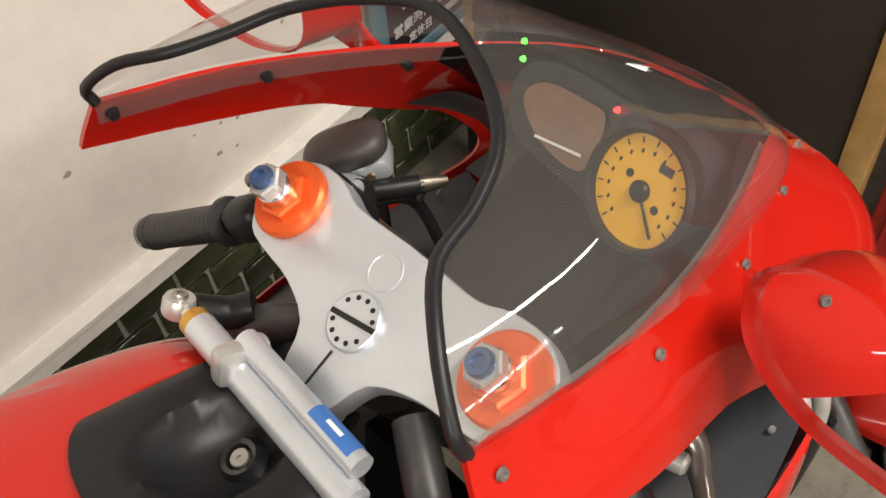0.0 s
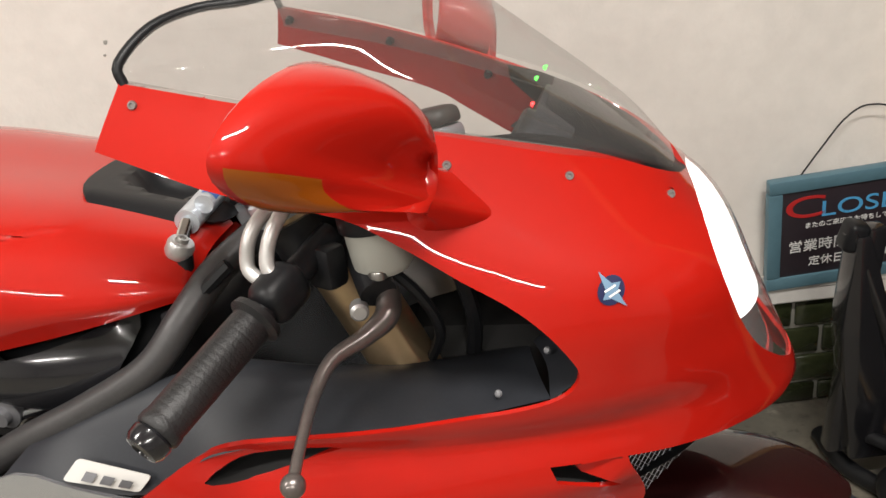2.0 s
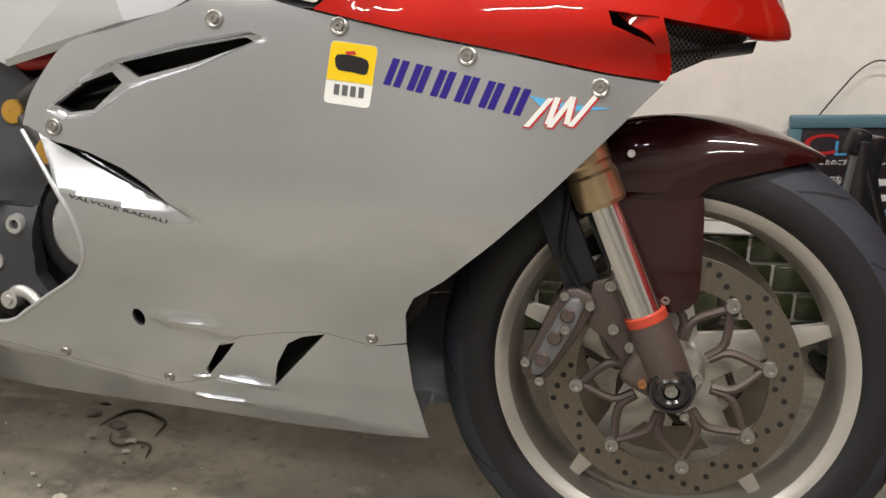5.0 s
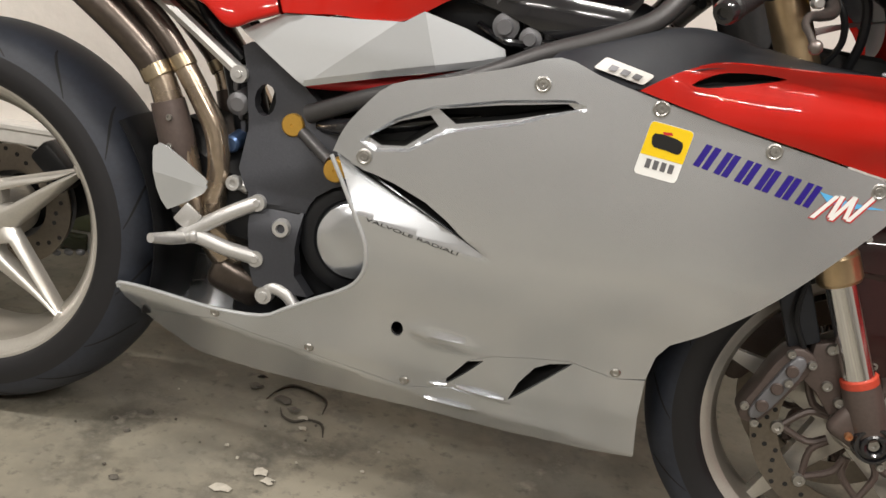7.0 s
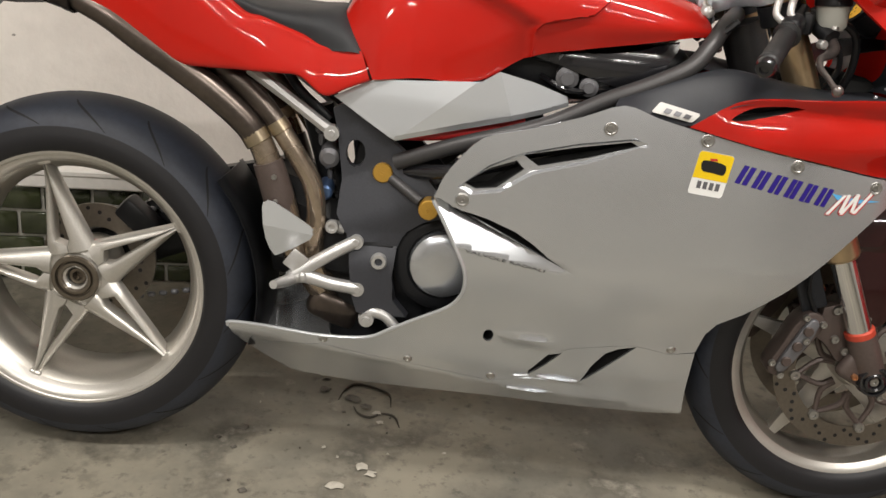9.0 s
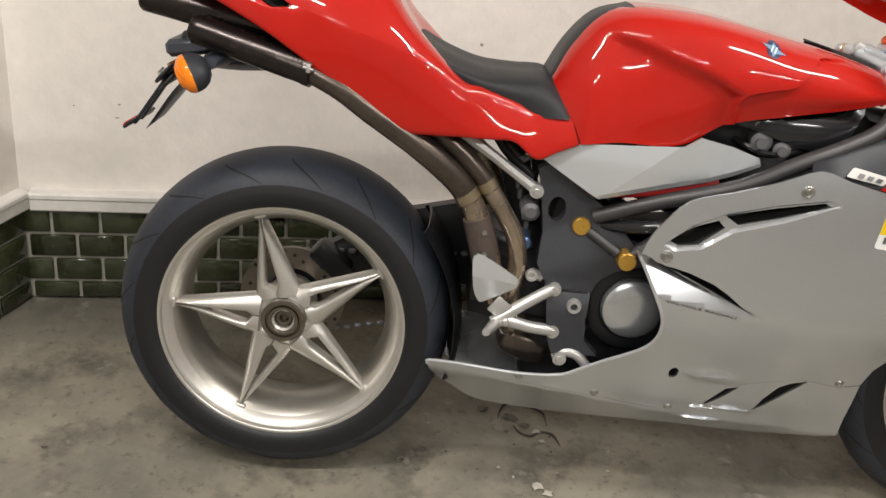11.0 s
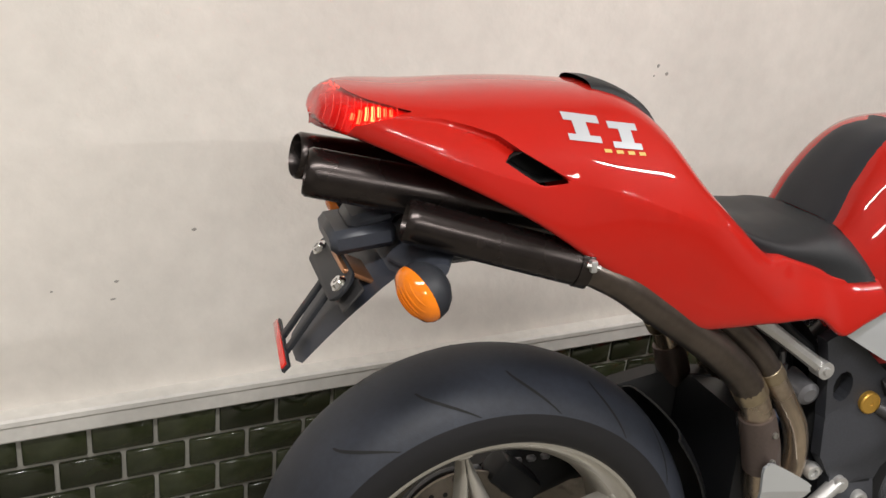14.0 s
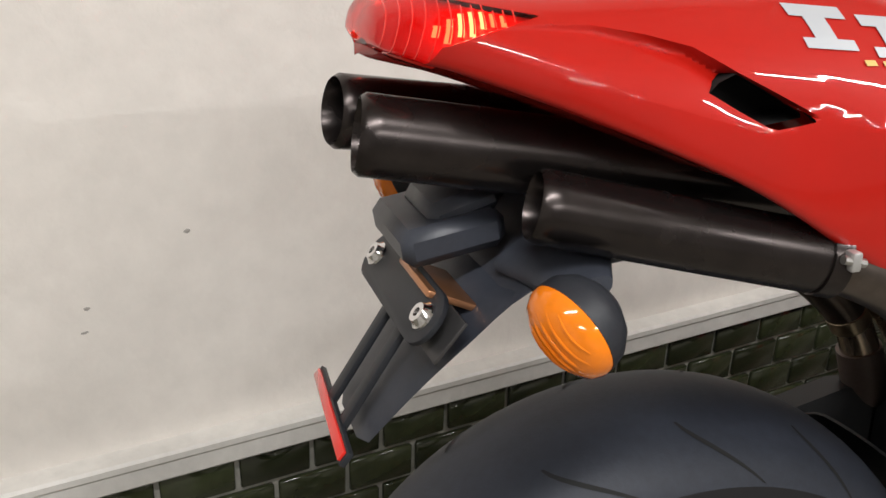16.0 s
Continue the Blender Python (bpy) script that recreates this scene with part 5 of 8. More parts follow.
# ------------------------------------------------ frame, engine and the dark inside
def engine():
    bm = rbox((0.48, 0.17, 0.30), pose(0.81, 0, 0.43, 0, -8, 0), 0.03, 3)
    part("engine_block", bm, BLACK, bike, "dark engine block behind the fairing")
    part("gearbox", rbox((0.20, 0.17, 0.24), pose(0.55, 0, 0.36), 0.03, 3), BLACK, bike, "dark gearbox casing")
    part("radiator", rbox((0.03, 0.26, 0.24), pose(1.09, 0, 0.52, 0, 14, 0), 0.004), BLACK_MATT, bike, "black radiator behind the front wheel")
    part("air_box", rbox((0.36, 0.22, 0.10), pose(0.82, 0, 0.775), 0.03, 3), BLACK, bike, "black air box under the tank")
    # clutch cover
    c = (0.640, -0.098, 0.430)
    part("clutch_cover", lathe([(0, -0.034), (0.030, -0.0335), (0.048, -0.031), (0.055, -0.026), (0.058, -0.014), (0.058, 0.03)], c, (0.0, 1, 0), 48), SILVER, bike, "domed alloy clutch cover", 40)
    part("clutch_ring", lathe([(0.058, -0.012), (0.062, -0.018), (0.074, -0.018), (0.084, -0.012), (0.088, 0.02)], c, (0.0, 1, 0), 48), BLACK, bike, "black ring round the clutch cover", 40)
    # throttle bodies and hose stubs below the tank
    for x, y, z, r in ((0.80, -0.125, 0.765, 0.018), (0.835, -0.13, 0.755, 0.015), (0.86, -0.125, 0.77, 0.012), (0.79, -0.118, 0.795, 0.012)):
        part("throttle_part", lathe([(0, -0.022), (r * 0.55, -0.022), (r * 0.6, -0.016), (r, -0.014), (r, 0.03)], (x, y, z), (0.1, 1, 0.1), 18), TITAN, bike, "grey throttle body part", 30)
    for k, pts in enumerate(([(0.74, -0.115, 0.79), (0.79, -0.135, 0.785), (0.83, -0.13, 0.78), (0.87, -0.12, 0.79)], [(0.76, -0.11, 0.76), (0.81, -0.14, 0.745), (0.87, -0.135, 0.755)], [(0.80, -0.12, 0.81), (0.84, -0.135, 0.79), (0.86, -0.13, 0.75)])):
        part("fuel_hose", tube(pts, 0.004 + 0.0012 * k, 8), (BLACK, BLACK_GLOSS, STEEL)[k], bike)
    # coolant hoses seen through the slots
    part("coolant_hose", tube([(0.56, -0.10, 0.58), (0.64, -0.155, 0.60), (0.74, -0.16, 0.63), (0.86, -0.15, 0.66)], 0.012, 12), BLACK_GLOSS, bike, "black coolant hose")
    part("seat_rail", tube([(0.50, -0.09, 0.635), (0.62, -0.118, 0.652), (0.745, -0.122, 0.684)], 0.010, 10), INK_RED, bike, "dark red tube below the side cover")


engine()


def frame_plate():
    """Cast pivot plate behind the engine, right side, with its facets."""
    poly = outline([(0.436, 0.672), (0.462, 0.682), (0.505, 0.655), (0.545, 0.622), (0.575, 0.600)], 2, False)
    poly += [(0.632, 0.545), (0.640, 0.520), (0.600, 0.505), (0.575, 0.485), (0.560, 0.450), (0.556, 0.40), (0.565, 0.36), (0.590, 0.335), (0.545, 0.330), (0.502, 0.333), (0.492, 0.36), (0.484, 0.41), (0.474, 0.468), (0.457, 0.496), (0.460, 0.551), (0.452, 0.60), (0.445, 0.64)]
    hole = arc(0.478, 0.602, 0.016, 0, 330, 11)
    hole = [(x, 0.602 + (z - 0.602) * 1.45) for x, z in hole]

    def lay(x, z):
        d = 0.0
        if z > 0.46:
            # raised facet between the two gold caps and the rear edge
            d = 0.016 * max(0, 1 - abs((z - 0.500) - 0.45 * (x - 0.52)) / 0.085)
        step = 0.020 * min(1, max(0, (0.47 - z) / 0.05))
        return Vector((x, -0.086 - d - step - 0.16 * max(0, x - 0.56), z))
    for s in (-1, 1):
        bm = bend(flat(poly, 0.011, [hole]), lay)
        if s > 0:
            bm = flip(bm)
        thicken(bm, 0.022)
        part("pivot_plate", bm, FRAME, bike, "dark grey cast pivot plate", 24)
    # black filler block, stands in for the shade within the frame
    part("frame_shade_block", rbox((0.06, 0.05, 0.24), pose(0.50, -0.06, 0.56, 0, 10, 0), 0.01), DARK, bike, "added black block for the shade inside the frame")
    for x, y, z in ((0.525, -0.107, 0.576), (0.606, -0.150, 0.533)):
        part("gold_cap", lathe([(0, -0.0100), (0.0025, -0.0094), (0.003, -0.0104), (0.0148, -0.0100), (0.0165, -0.0080), (0.0165, 0.02)], (x, y, z), (0, 1, 0), 28), BRASS, bike, "gold anodised frame cap", 35)
    part("pivot_bolt", lathe([(0, -0.002), (0.006, -0.002), (0.007, -0.010), (0.012, -0.010), (0.014, -0.006), (0.015, 0.01)], (0.532, -0.122, 0.427), (0, 1, 0), 24), ALLOY, bike, "alloy pivot bolt", 25)
    bm = rbox((0.046, 0.006, 0.056), pose(0.532, -0.1145, 0.427), 0.012, 3)
    part("pivot_recess", bm, BLACK, bike, "dark recess round the pivot bolt")
    bolt("peg_bracket_bolt", (0.449, -0.112, 0.476), (0, -1, 0), 0.0115, 0.010, ALLOY, bike)
    part("bracket_eye", tube([(0.449, -0.104, 0.476), (0.470, -0.104, 0.470)], 0.010, 12), ALLOY, bike, "alloy eye")


frame_plate()


def trellis():
    for s in (-1, 1):
        y = s
        part("frame_tube", tube([(0.545, y * 0.112, 0.596), (0.640, y * 0.140, 0.640), (0.768, y * 0.168, 0.690), (0.860, y * 0.168, 0.740), (0.925, y * 0.162, 0.770), (0.982, y * 0.153, 0.802), (1.012, y * 0.135, 0.838), (1.035, y * 0.105, 0.866), (1.065, y * 0.055, 0.885)], 0.0135, 14), STEEL_TUBE, bike, "grey steel frame tube")
        part("frame_tube", tube([(0.540, y * 0.112, 0.568), (0.592, y * 0.140, 0.541)], 0.009, 12), STEEL_TUBE, bike, "grey steel frame tube")
        part("frame_tube", tube([(0.606, y * 0.145, 0.533), (0.68, y * 0.15, 0.60), (0.80, y * 0.155, 0.66)], 0.011, 12), STEEL_TUBE, bike, "grey steel frame tube")
        # alloy strut of the rear subframe
        part("subframe_strut", tube([(0.300, y * 0.110, 0.722), (0.368, y * 0.107, 0.678), (0.436, y * 0.104, 0.633)], [0.0115, 0.0098, 0.0105], 8), ALLOY, bike, "cast alloy subframe strut")
        part("strut_eye", lathe([(0, -0.014), (0.005, -0.014), (0.006, -0.010), (0.0125, -0.010), (0.0125, 0.012)], (0.437, y * 0.106, 0.632), (0, 1, 0), 20), ALLOY, bike, "alloy strut end", 30)
        part("subframe_strut", tube([(0.345, y * 0.085, 0.735), (0.38, y * 0.085, 0.69), (0.43, y * 0.085, 0.65)], 0.008, 10), BLACK, bike, "black subframe strut")
    part("shock_body", tube([(0.40, -0.03, 0.66), (0.47, -0.03, 0.45)], 0.028, 16), BLACK, bike, "black rear shock")
    spring = [(0.405 + 0.055 * k / 60 + 0.0, -0.03 + 0.034 * math.cos(k * 0.9), 0.64 - 0.17 * k / 60 + 0.034 * math.sin(k * 0.9) * 0.3) for k in range(61)]
    part("shock_spring", tube(spring, 0.005, 6, smooth=False), TITAN, bike, "grey shock spring")
    part("shock_adjuster", lathe([(0, -0.03), (0.010, -0.03), (0.017, -0.026), (0.018, 0.02)], (0.434, -0.07, 0.590), (0, 1, 0.1), 20), TITAN, bike, "grey adjuster knob", 30)
    part("shock_knob", lathe([(0, -0.03), (0.010, -0.03), (0.013, -0.026), (0.014, 0.02)], (0.430, -0.07, 0.530), (0, 1, 0.1), 20), BLUE_AN, bike, "blue adjuster knob", 30)


trellis()


def swing_arm():
    rows = []
    for x, z, hy, hz in ((0.50, 0.425, 0.10, 0.06), (0.40, 0.45, 0.10, 0.085), (0.345, 0.46, 0.085, 0.09)):
        rows.append([(x, y * hy, z + q * hz) for y, q in ((-0.7, -1), (-1, -0.6), (-1, 0.6), (-0.7, 1), (0.7, 1), (1, 0.6), (1, -0.6), (0.7, -1))])
    part("swing_arm", sheet(rows, wrap=True, caps=True), BLACK, bike, "black cast swing arm", 35)
    rows = []
    for x, y, z, hy, hz in ((0.40, 0.10, 0.45, 0.03, 0.085), (0.32, 0.125, 0.445, 0.026, 0.085), (0.20, 0.135, 0.42, 0.026, 0.075), (0.10, 0.135, 0.37, 0.03, 0.065), (0.02, 0.125, 0.325, 0.035, 0.062), (-0.045, 0.12, 0.312, 0.03, 0.05), (-0.075, 0.12, 0.312, 0.02, 0.025)):
        rows.append([(x, y + a * hy, z + b * hz) for a, b in ((-1, -0.7), (-1, 0.7), (-0.6, 1), (0.6, 1), (1, 0.7), (1, -0.7), (0.6, -1), (-0.6, -1))])
    part("swing_arm_side", sheet(rows, wrap=True, caps=True), BLACK, bike, "black single-sided swing arm", 40)
    # hugger in front of the tyre
    rows = []
    for k in range(8):
        a = radians(40 - 55 * k / 7)
        rows.append([(REAR.x + math.cos(a) * r, y, REAR.z + math.sin(a) * r) for r, y in ((0.325, -0.085), (0.336, -0.065), (0.340, 0.0), (0.336, 0.065), (0.325, 0.085))])
    part("tyre_hugger", thicken(sheet(skin(rows, 3, 2)), 0.003), BLACK, bike, "black hugger close to the rear tyre")
    # brake disc and calliper on the far side
    ring = lathe([(0.060, 0.052), (0.105, 0.052), (0.105, 0.057), (0.060, 0.057)], REAR, (0, 1, 0), 64, closed=True)
    part("rear_brake_disc", ring, DISC, bike, "drilled rear brake disc", 25)
    for k in range(28):
        a = 2 * math.pi * k / 28
        r = (0.078, 0.088, 0.097)[k % 3]
        part("drilled_hole", lathe([(0, -0.0006), (0.004, -0.0006), (0.004, 0.002)], REAR + Vector((math.cos(a) * r, 0.052, math.sin(a) * r)), (0, 1, 0), 8), DARK, bike)
    part("rear_calliper", rbox((0.085, 0.05, 0.045), Matrix.Translation(REAR + Vector((0.072, 0.065, 0.082))) @ Matrix.Rotation(radians(40), 4, "Y"), 0.01, 2), BLACK, bike, "black rear brake calliper")
    part("sprocket", lathe([(0.05, 0.080), (0.095, 0.080), (0.097, 0.084), (0.095, 0.088), (0.05, 0.088)], REAR, (0, 1, 0), 42, closed=True), TITAN, bike, "grey rear sprocket", 25)
    # chain: two runs of links
    for n in range(40):
        for za, zb in ((0.090, 0.105), (-0.092, -0.05)):
            u = n / 39
            x = 0.02 + 0.44 * u
            z = 0.316 + za + (zb - za) * u + (0.02 * u if za > 0 else 0.06 * u)
            if n % 2 == 0:
                part("chain_link", rbox((0.015, 0.010, 0.010), pose(x, 0.084, z), 0.003, 1), TITAN, bike)


swing_arm()


# ------------------------------------------------ exhaust
def exhaust():
    def silencer(tip, end, r, name="silencer"):
        tip, end = Vector(tip), Vector(end)
        d = (end - tip).normalized()
        L = (end - tip).length
        prof = [(r * 0.76, 0.09), (r * 0.78, 0.012), (r * 0.90, 0.0), (r * 1.0, 0.004), (r, 0.014), (r * 1.01, L * 0.5), (r, L - 0.015), (r * 0.85, L)]
        ob = part(name, lathe(prof, tip, d, 40), EXHAUST, bike, "blackened oval silencer pipe", 40)
        part("bore", lathe([(0.0, 0.085), (r * 0.77, 0.085), (r * 0.77, 0.02)], tip, d, 30), DARK, ob, "dark bore of the pipe")
        return ob
    silencer((-0.264, -0.037, 0.889), (0.07, -0.085, 0.838), 0.0285)
    silencer((-0.264, 0.045, 0.889), (0.07, 0.085, 0.838), 0.0285)
    for s in (-1, 1):
        lr = silencer((-0.164, s * 0.106, 0.851), (0.040, s * 0.148, 0.806), 0.0250)
        c, d = Vector((0.036, s * 0.147, 0.807)), Vector((0.204, s * 0.042, -0.045)).normalized()
        part("clamp_band", lathe([(0.0225, -0.007), (0.0262, -0.007), (0.0262, 0.007), (0.0225, 0.007)], c, d, 32, closed=True), EXHAUST, lr, "dark steel clamp band", 30)
        part("clamp_bolt", tube([c + Vector((-0.008, s * 0.027, 0.010)), c + Vector((0.009, s * 0.028, 0.006))], 0.0032, 8), STEEL, lr)
        part("clamp_lug", rbox((0.008, 0.010, 0.014), Matrix.Translation(c + Vector((0.001, s * 0.026, 0.008))), 0.002, 2), ALLOY, lr)
        part("link_pipe", tube([(0.038, s * 0.148, 0.806), (0.090, s * 0.150, 0.783), (0.142, s * 0.145, 0.750), (0.215, s * 0.135, 0.704), (0.265, s * 0.127, 0.667), (0.300, s * 0.122, 0.636), (0.317, s * 0.1195, 0.614)], [0.019, 0.0205, 0.022, 0.0232, 0.0233, 0.0228, 0.0218], 18), HEADER_DARK, bike, "dark browned link pipe to the silencer")
        part("exhaust_header", tube([(0.314, s * 0.120, 0.618), (0.328, s * 0.118, 0.598), (0.352, s * 0.115, 0.540), (0.368, s * 0.112, 0.49), (0.385, s * 0.10, 0.43), (0.43, s * 0.07, 0.35)], [0.0212, 0.0205, 0.023, 0.024, 0.023, 0.022], 18), HEADER, bike, "browned steel exhaust pipe")
        part("link_pipe", tube([(0.06, s * 0.085, 0.832), (0.16, s * 0.090, 0.775), (0.25, s * 0.105, 0.722), (0.312, s * 0.110, 0.676), (0.345, s * 0.112, 0.642), (0.350, s * 0.112, 0.636)], [0.02, 0.02, 0.02, 0.0185, 0.0172, 0.0170], 18), HEADER_DARK, bike, "dark browned link pipe to the silencer")
        part("exhaust_header", tube([(0.345, s * 0.112, 0.642), (0.384, s * 0.112, 0.588), (0.411, s * 0.110, 0.543), (0.421, s * 0.108, 0.490), (0.418, s * 0.095, 0.42), (0.45, s * 0.06, 0.34)], [0.0165, 0.0165, 0.017, 0.0165, 0.02, 0.02], 18), HEADER, bike, "browned steel exhaust pipe")
        for p, d, r in (((0.317, s * 0.1195, 0.614), (0.55, 0, -0.83), 0.0214), ((0.351, s * 0.112, 0.634), (0.6, 0, -0.8), 0.0166)):
            part("pipe_joint", lathe([(r, -0.010), (r + 0.0014, -0.009), (r + 0.0016, 0.009), (r, 0.011)], p, d, 24, closed=True), PIPE_JOINT, bike, "heat-tinted pipe joint", 30)
    for s in (-1, 1):
        part("heat_shield", tube([(0.337, s * 0.1175, 0.576), (0.345, s * 0.1165, 0.554), (0.356, s * 0.115, 0.522), (0.364, s * 0.113, 0.492)], [0.0245, 0.0256, 0.0262, 0.0255], 20), CALLIPER, bike, "brown heat shield round the exhaust pipe")
    part("exhaust_box", rbox((0.10, 0.16, 0.06), pose(0.46, -0.01, 0.315, 0, 20, 0), 0.02, 3), HEADER_DARK, bike, "dark browned exhaust collector")
    for x, z in ((0.353, 0.556), (0.357, 0.515)):
        bolt("shield_screw", (x, -0.1405, z), (0, -1, 0), 0.0045, 0.004, STEEL, bike)


exhaust()


# ------------------------------------------------ foot rests and pedals
def foot_controls():
    poly = outline([(0.338, 0.506), (0.343, 0.516), (0.356, 0.517), (0.417, 0.482), (0.421, 0.474), (0.418, 0.459), (0.368, 0.425), (0.357, 0.425), (0.345, 0.452)], 2)
    for s in (-1, 1):
        b = flat(poly, 0.012)
        score(b, [(0.333, 0.478), (0.440, 0.466)])
        b = bend(b, lambda x, z: Vector((x, s * (0.150 + 0.10 * max(0, 0.36 - x) - 0.30 * max(0.0, 0.478 - 0.112 * (x - 0.333) - z)), z)))
        part("heel_guard", thicken(b, 0.004), SILVER_LIGHT, bike, "silver painted heel guard with a folded foot", 12)
        for pts in ([(0.492, s * 0.122, 0.457), (0.455, s * 0.130, 0.435), (0.405, s * 0.136, 0.400), (0.388, s * 0.138, 0.386)], [(0.500, s * 0.122, 0.374), (0.455, s * 0.131, 0.381), (0.412, s * 0.137, 0.392), (0.390, s * 0.138, 0.388)]):
            part("peg_arm", tube(pts, [0.0115, 0.0112, 0.0118, 0.012], 12), ALLOY, bike, "cast alloy foot rest arm")
        for x, z in ((0.492, 0.457), (0.500, 0.374)):
            part("peg_arm_eye", lathe([(0, -0.012), (0.005, -0.012), (0.006, -0.009), (0.012, -0.009), (0.0125, 0.006)], (x, s * 0.122, z), (0, -s, 0) if s > 0 else (0, 1, 0), 20), ALLOY, bike, "", 30)
        part("guard_bracket", rbox((0.030, 0.006, 0.034), pose(0.396, s * 0.142, 0.418, 0, 35, 0), 0.003), ALLOY, bike, "alloy bracket")
        part("foot_peg", tube([(0.392, s * 0.140, 0.386), (0.383, s * 0.170, 0.390), (0.372, s * 0.205, 0.396)], [0.010, 0.0095, 0.007], 14), ALLOY, bike, "knurled alloy foot peg")
        part("peg_spring_tab", rbox((0.013, 0.014, 0.016), pose(0.410, s * 0.146, 0.393, 0, -18, 0), 0.005, 3), ALLOY, bike, "alloy boss beside the peg")
    part("brake_pedal", tube([(0.515, -0.118, 0.318), (0.53, -0.122, 0.334), (0.552, -0.125, 0.330), (0.572, -0.128, 0.312), (0.60, -0.130, 0.292)], [0.013, 0.011, 0.010, 0.009, 0.008], 12), ALLOY, bike, "alloy brake pedal")
    part("pedal_pivot", lathe([(0, -0.012), (0.006, -0.012), (0.007, -0.008), (0.0125, -0.008), (0.013, 0.01)], (0.520, -0.125, 0.322), (0, 1, 0), 20), ALLOY, bike, "", 30)


foot_controls()


# ------------------------------------------------ fork, brakes, front mudguard
UP = Vector((-0.431, 0, 0.902))


def on_fork(z, y):
    return Vector((1.404 - 0.478 * (z - 0.308), y, z))


def fork():
    for s in (-1, 1):
        leg = tube([on_fork(0.922, s * 0.105), on_fork(0.585, s * 0.105)], 0.0265, 24)
        outer = part("fork_tube", leg, GOLD, bike, "gold anodised fork outer tube", 40)
        a = on_fork(0.590, s * 0.105)
        part("fork_collar", lathe([(0.0265, 0.0), (0.030, -0.004), (0.0305, -0.030), (0.0285, -0.034), (0.0285, -0.042), (0.0305, -0.046), (0.0305, -0.078), (0.028, -0.083), (0.024, -0.084)], a, UP, 32), GOLD, outer, "gold ringed fork seal holder", 25)
        part("fork_slider", tube([on_fork(0.515, s * 0.105), on_fork(0.385, s * 0.105)], 0.0215, 24), CHROME, bike, "chromed fork slider")
        part("slider_ring", lathe([(0.0215, -0.006), (0.0255, -0.006), (0.0255, 0.004), (0.0235, 0.0055), (0.0215, 0.0055)], on_fork(0.386, s * 0.105), UP, 28, closed=True), RING_RED, bike, "red ring on the fork slider", 30)
        bm = tube([on_fork(0.382, s * 0.105), on_fork(0.345, s * 0.105), on_fork(0.312, s * 0.104)], [0.025, 0.027, 0.026], 20)
        rbox((0.075, 0.030, 0.055), pose(1.385, s * 0.104, 0.315, 0, 25, 0), 0.012, 3, bm)
        part("fork_foot", bm, CALLIPER, bike, "grey-brown cast fork foot", 40)
        part("axle_nut", lathe([(0, 0.004), (0.010, 0.004), (0.0105, 0.018), (0.014, 0.020), (0.0175, 0.018), (0.018, 0.012), (0.0215, 0.012), (0.0225, 0.017), (0.026, 0.017), (0.0275, 0.012), (0.029, 0.0)], (1.404, s * 0.112, 0.304), (0, s, 0), 30), BLACK_GLOSS, bike, "black ringed axle nut", 25)
        part("axle_end", lathe([(0, 0.012), (0.003, 0.012), (0.0035, 0.015), (0.0075, 0.015), (0.0085, 0.004)], (1.404, s * 0.112, 0.304), (0, s, 0), 20), STEEL, bike, "steel axle end", 25)
        for dx, dz in ((-0.034, 0.004), (0.030, 0.018), (-0.026, 0.034), (0.018, -0.030)):
            bolt("pinch_bolt", (1.404 + dx, s * 0.120, 0.304 + dz), (0, s, 0), 0.0058, 0.006, COPPER if dx == -0.034 else STEEL, bike)
        # calliper and its bracket behind the fork leg
        cal = new("brake_calliper")
        cal.parent = bike
        m = pose(1.264, s * 0.085, 0.350, 0, 24, 0)
        shape = outline([(-0.016, 0.060), (0.004, 0.066), (0.021, 0.058), (0.022, 0.020), (0.018, -0.020), (0.014, -0.056), (-0.004, -0.068), (-0.020, -0.058), (-0.022, -0.012), (-0.024, 0.028)], 2)
        b = prism(shape, -s * 0.024, s * 0.022, 0.006)
        b.transform(m)
        part("calliper_body", b, CALLIPER, cal, "dark grey six-piston calliper", 40)
        b = prism(outline([(-0.010, 0.052), (0.010, 0.050), (0.013, 0.0), (0.007, -0.050), (-0.010, -0.052), (-0.013, 0.0)], 2), s * 0.020, s * 0.031, 0.004)
        b.transform(m)
        part("calliper_bridge", b, TITAN, cal, "lighter raised rib of the calliper", 40)
        for k in (-1, 0, 1):
            part("piston_cap", lathe([(0, 0.004), (0.0075, 0.004), (0.009, 0.002), (0.0095, -0.01)], m @ Vector((-0.002, s * 0.031, k * 0.032)), (0, s, 0), 20), CALLIPER, cal, "", 30)
        for dx, dz in ((0.016, 0.054), (-0.016, 0.050), (0.008, -0.060), (-0.018, -0.048), (0.004, 0.016)):
            bolt("calliper_bolt", m @ Vector((dx, s * (0.031 if dx == 0.004 else 0.022), dz)), (0, s, 0), 0.0062, 0.006, STEEL, cal)
        part("calliper_bracket", prism([(1.300, 0.420), (1.325, 0.430), (1.352, 0.395), (1.372, 0.335), (1.345, 0.322), (1.318, 0.352), (1.298, 0.365)], s * 0.078, s * 0.098, 0.003), CALLIPER, cal, "cast calliper bracket")
        for x, z in ((1.322, 0.418), (1.352, 0.345), (1.330, 0.365)):
            bolt("bracket_bolt", (x, s * 0.098, z), (0, s, 0), 0.0075, 0.006, STEEL, cal)
        part("brake_hose", tube([(1.285, s * 0.10, 0.412), (1.262, s * 0.105, 0.46), (1.262, s * 0.10, 0.54), (1.225, s * 0.09, 0.66), (1.19, s * 0.07, 0.78)], 0.0042, 8), BLACK, cal, "black brake hose")
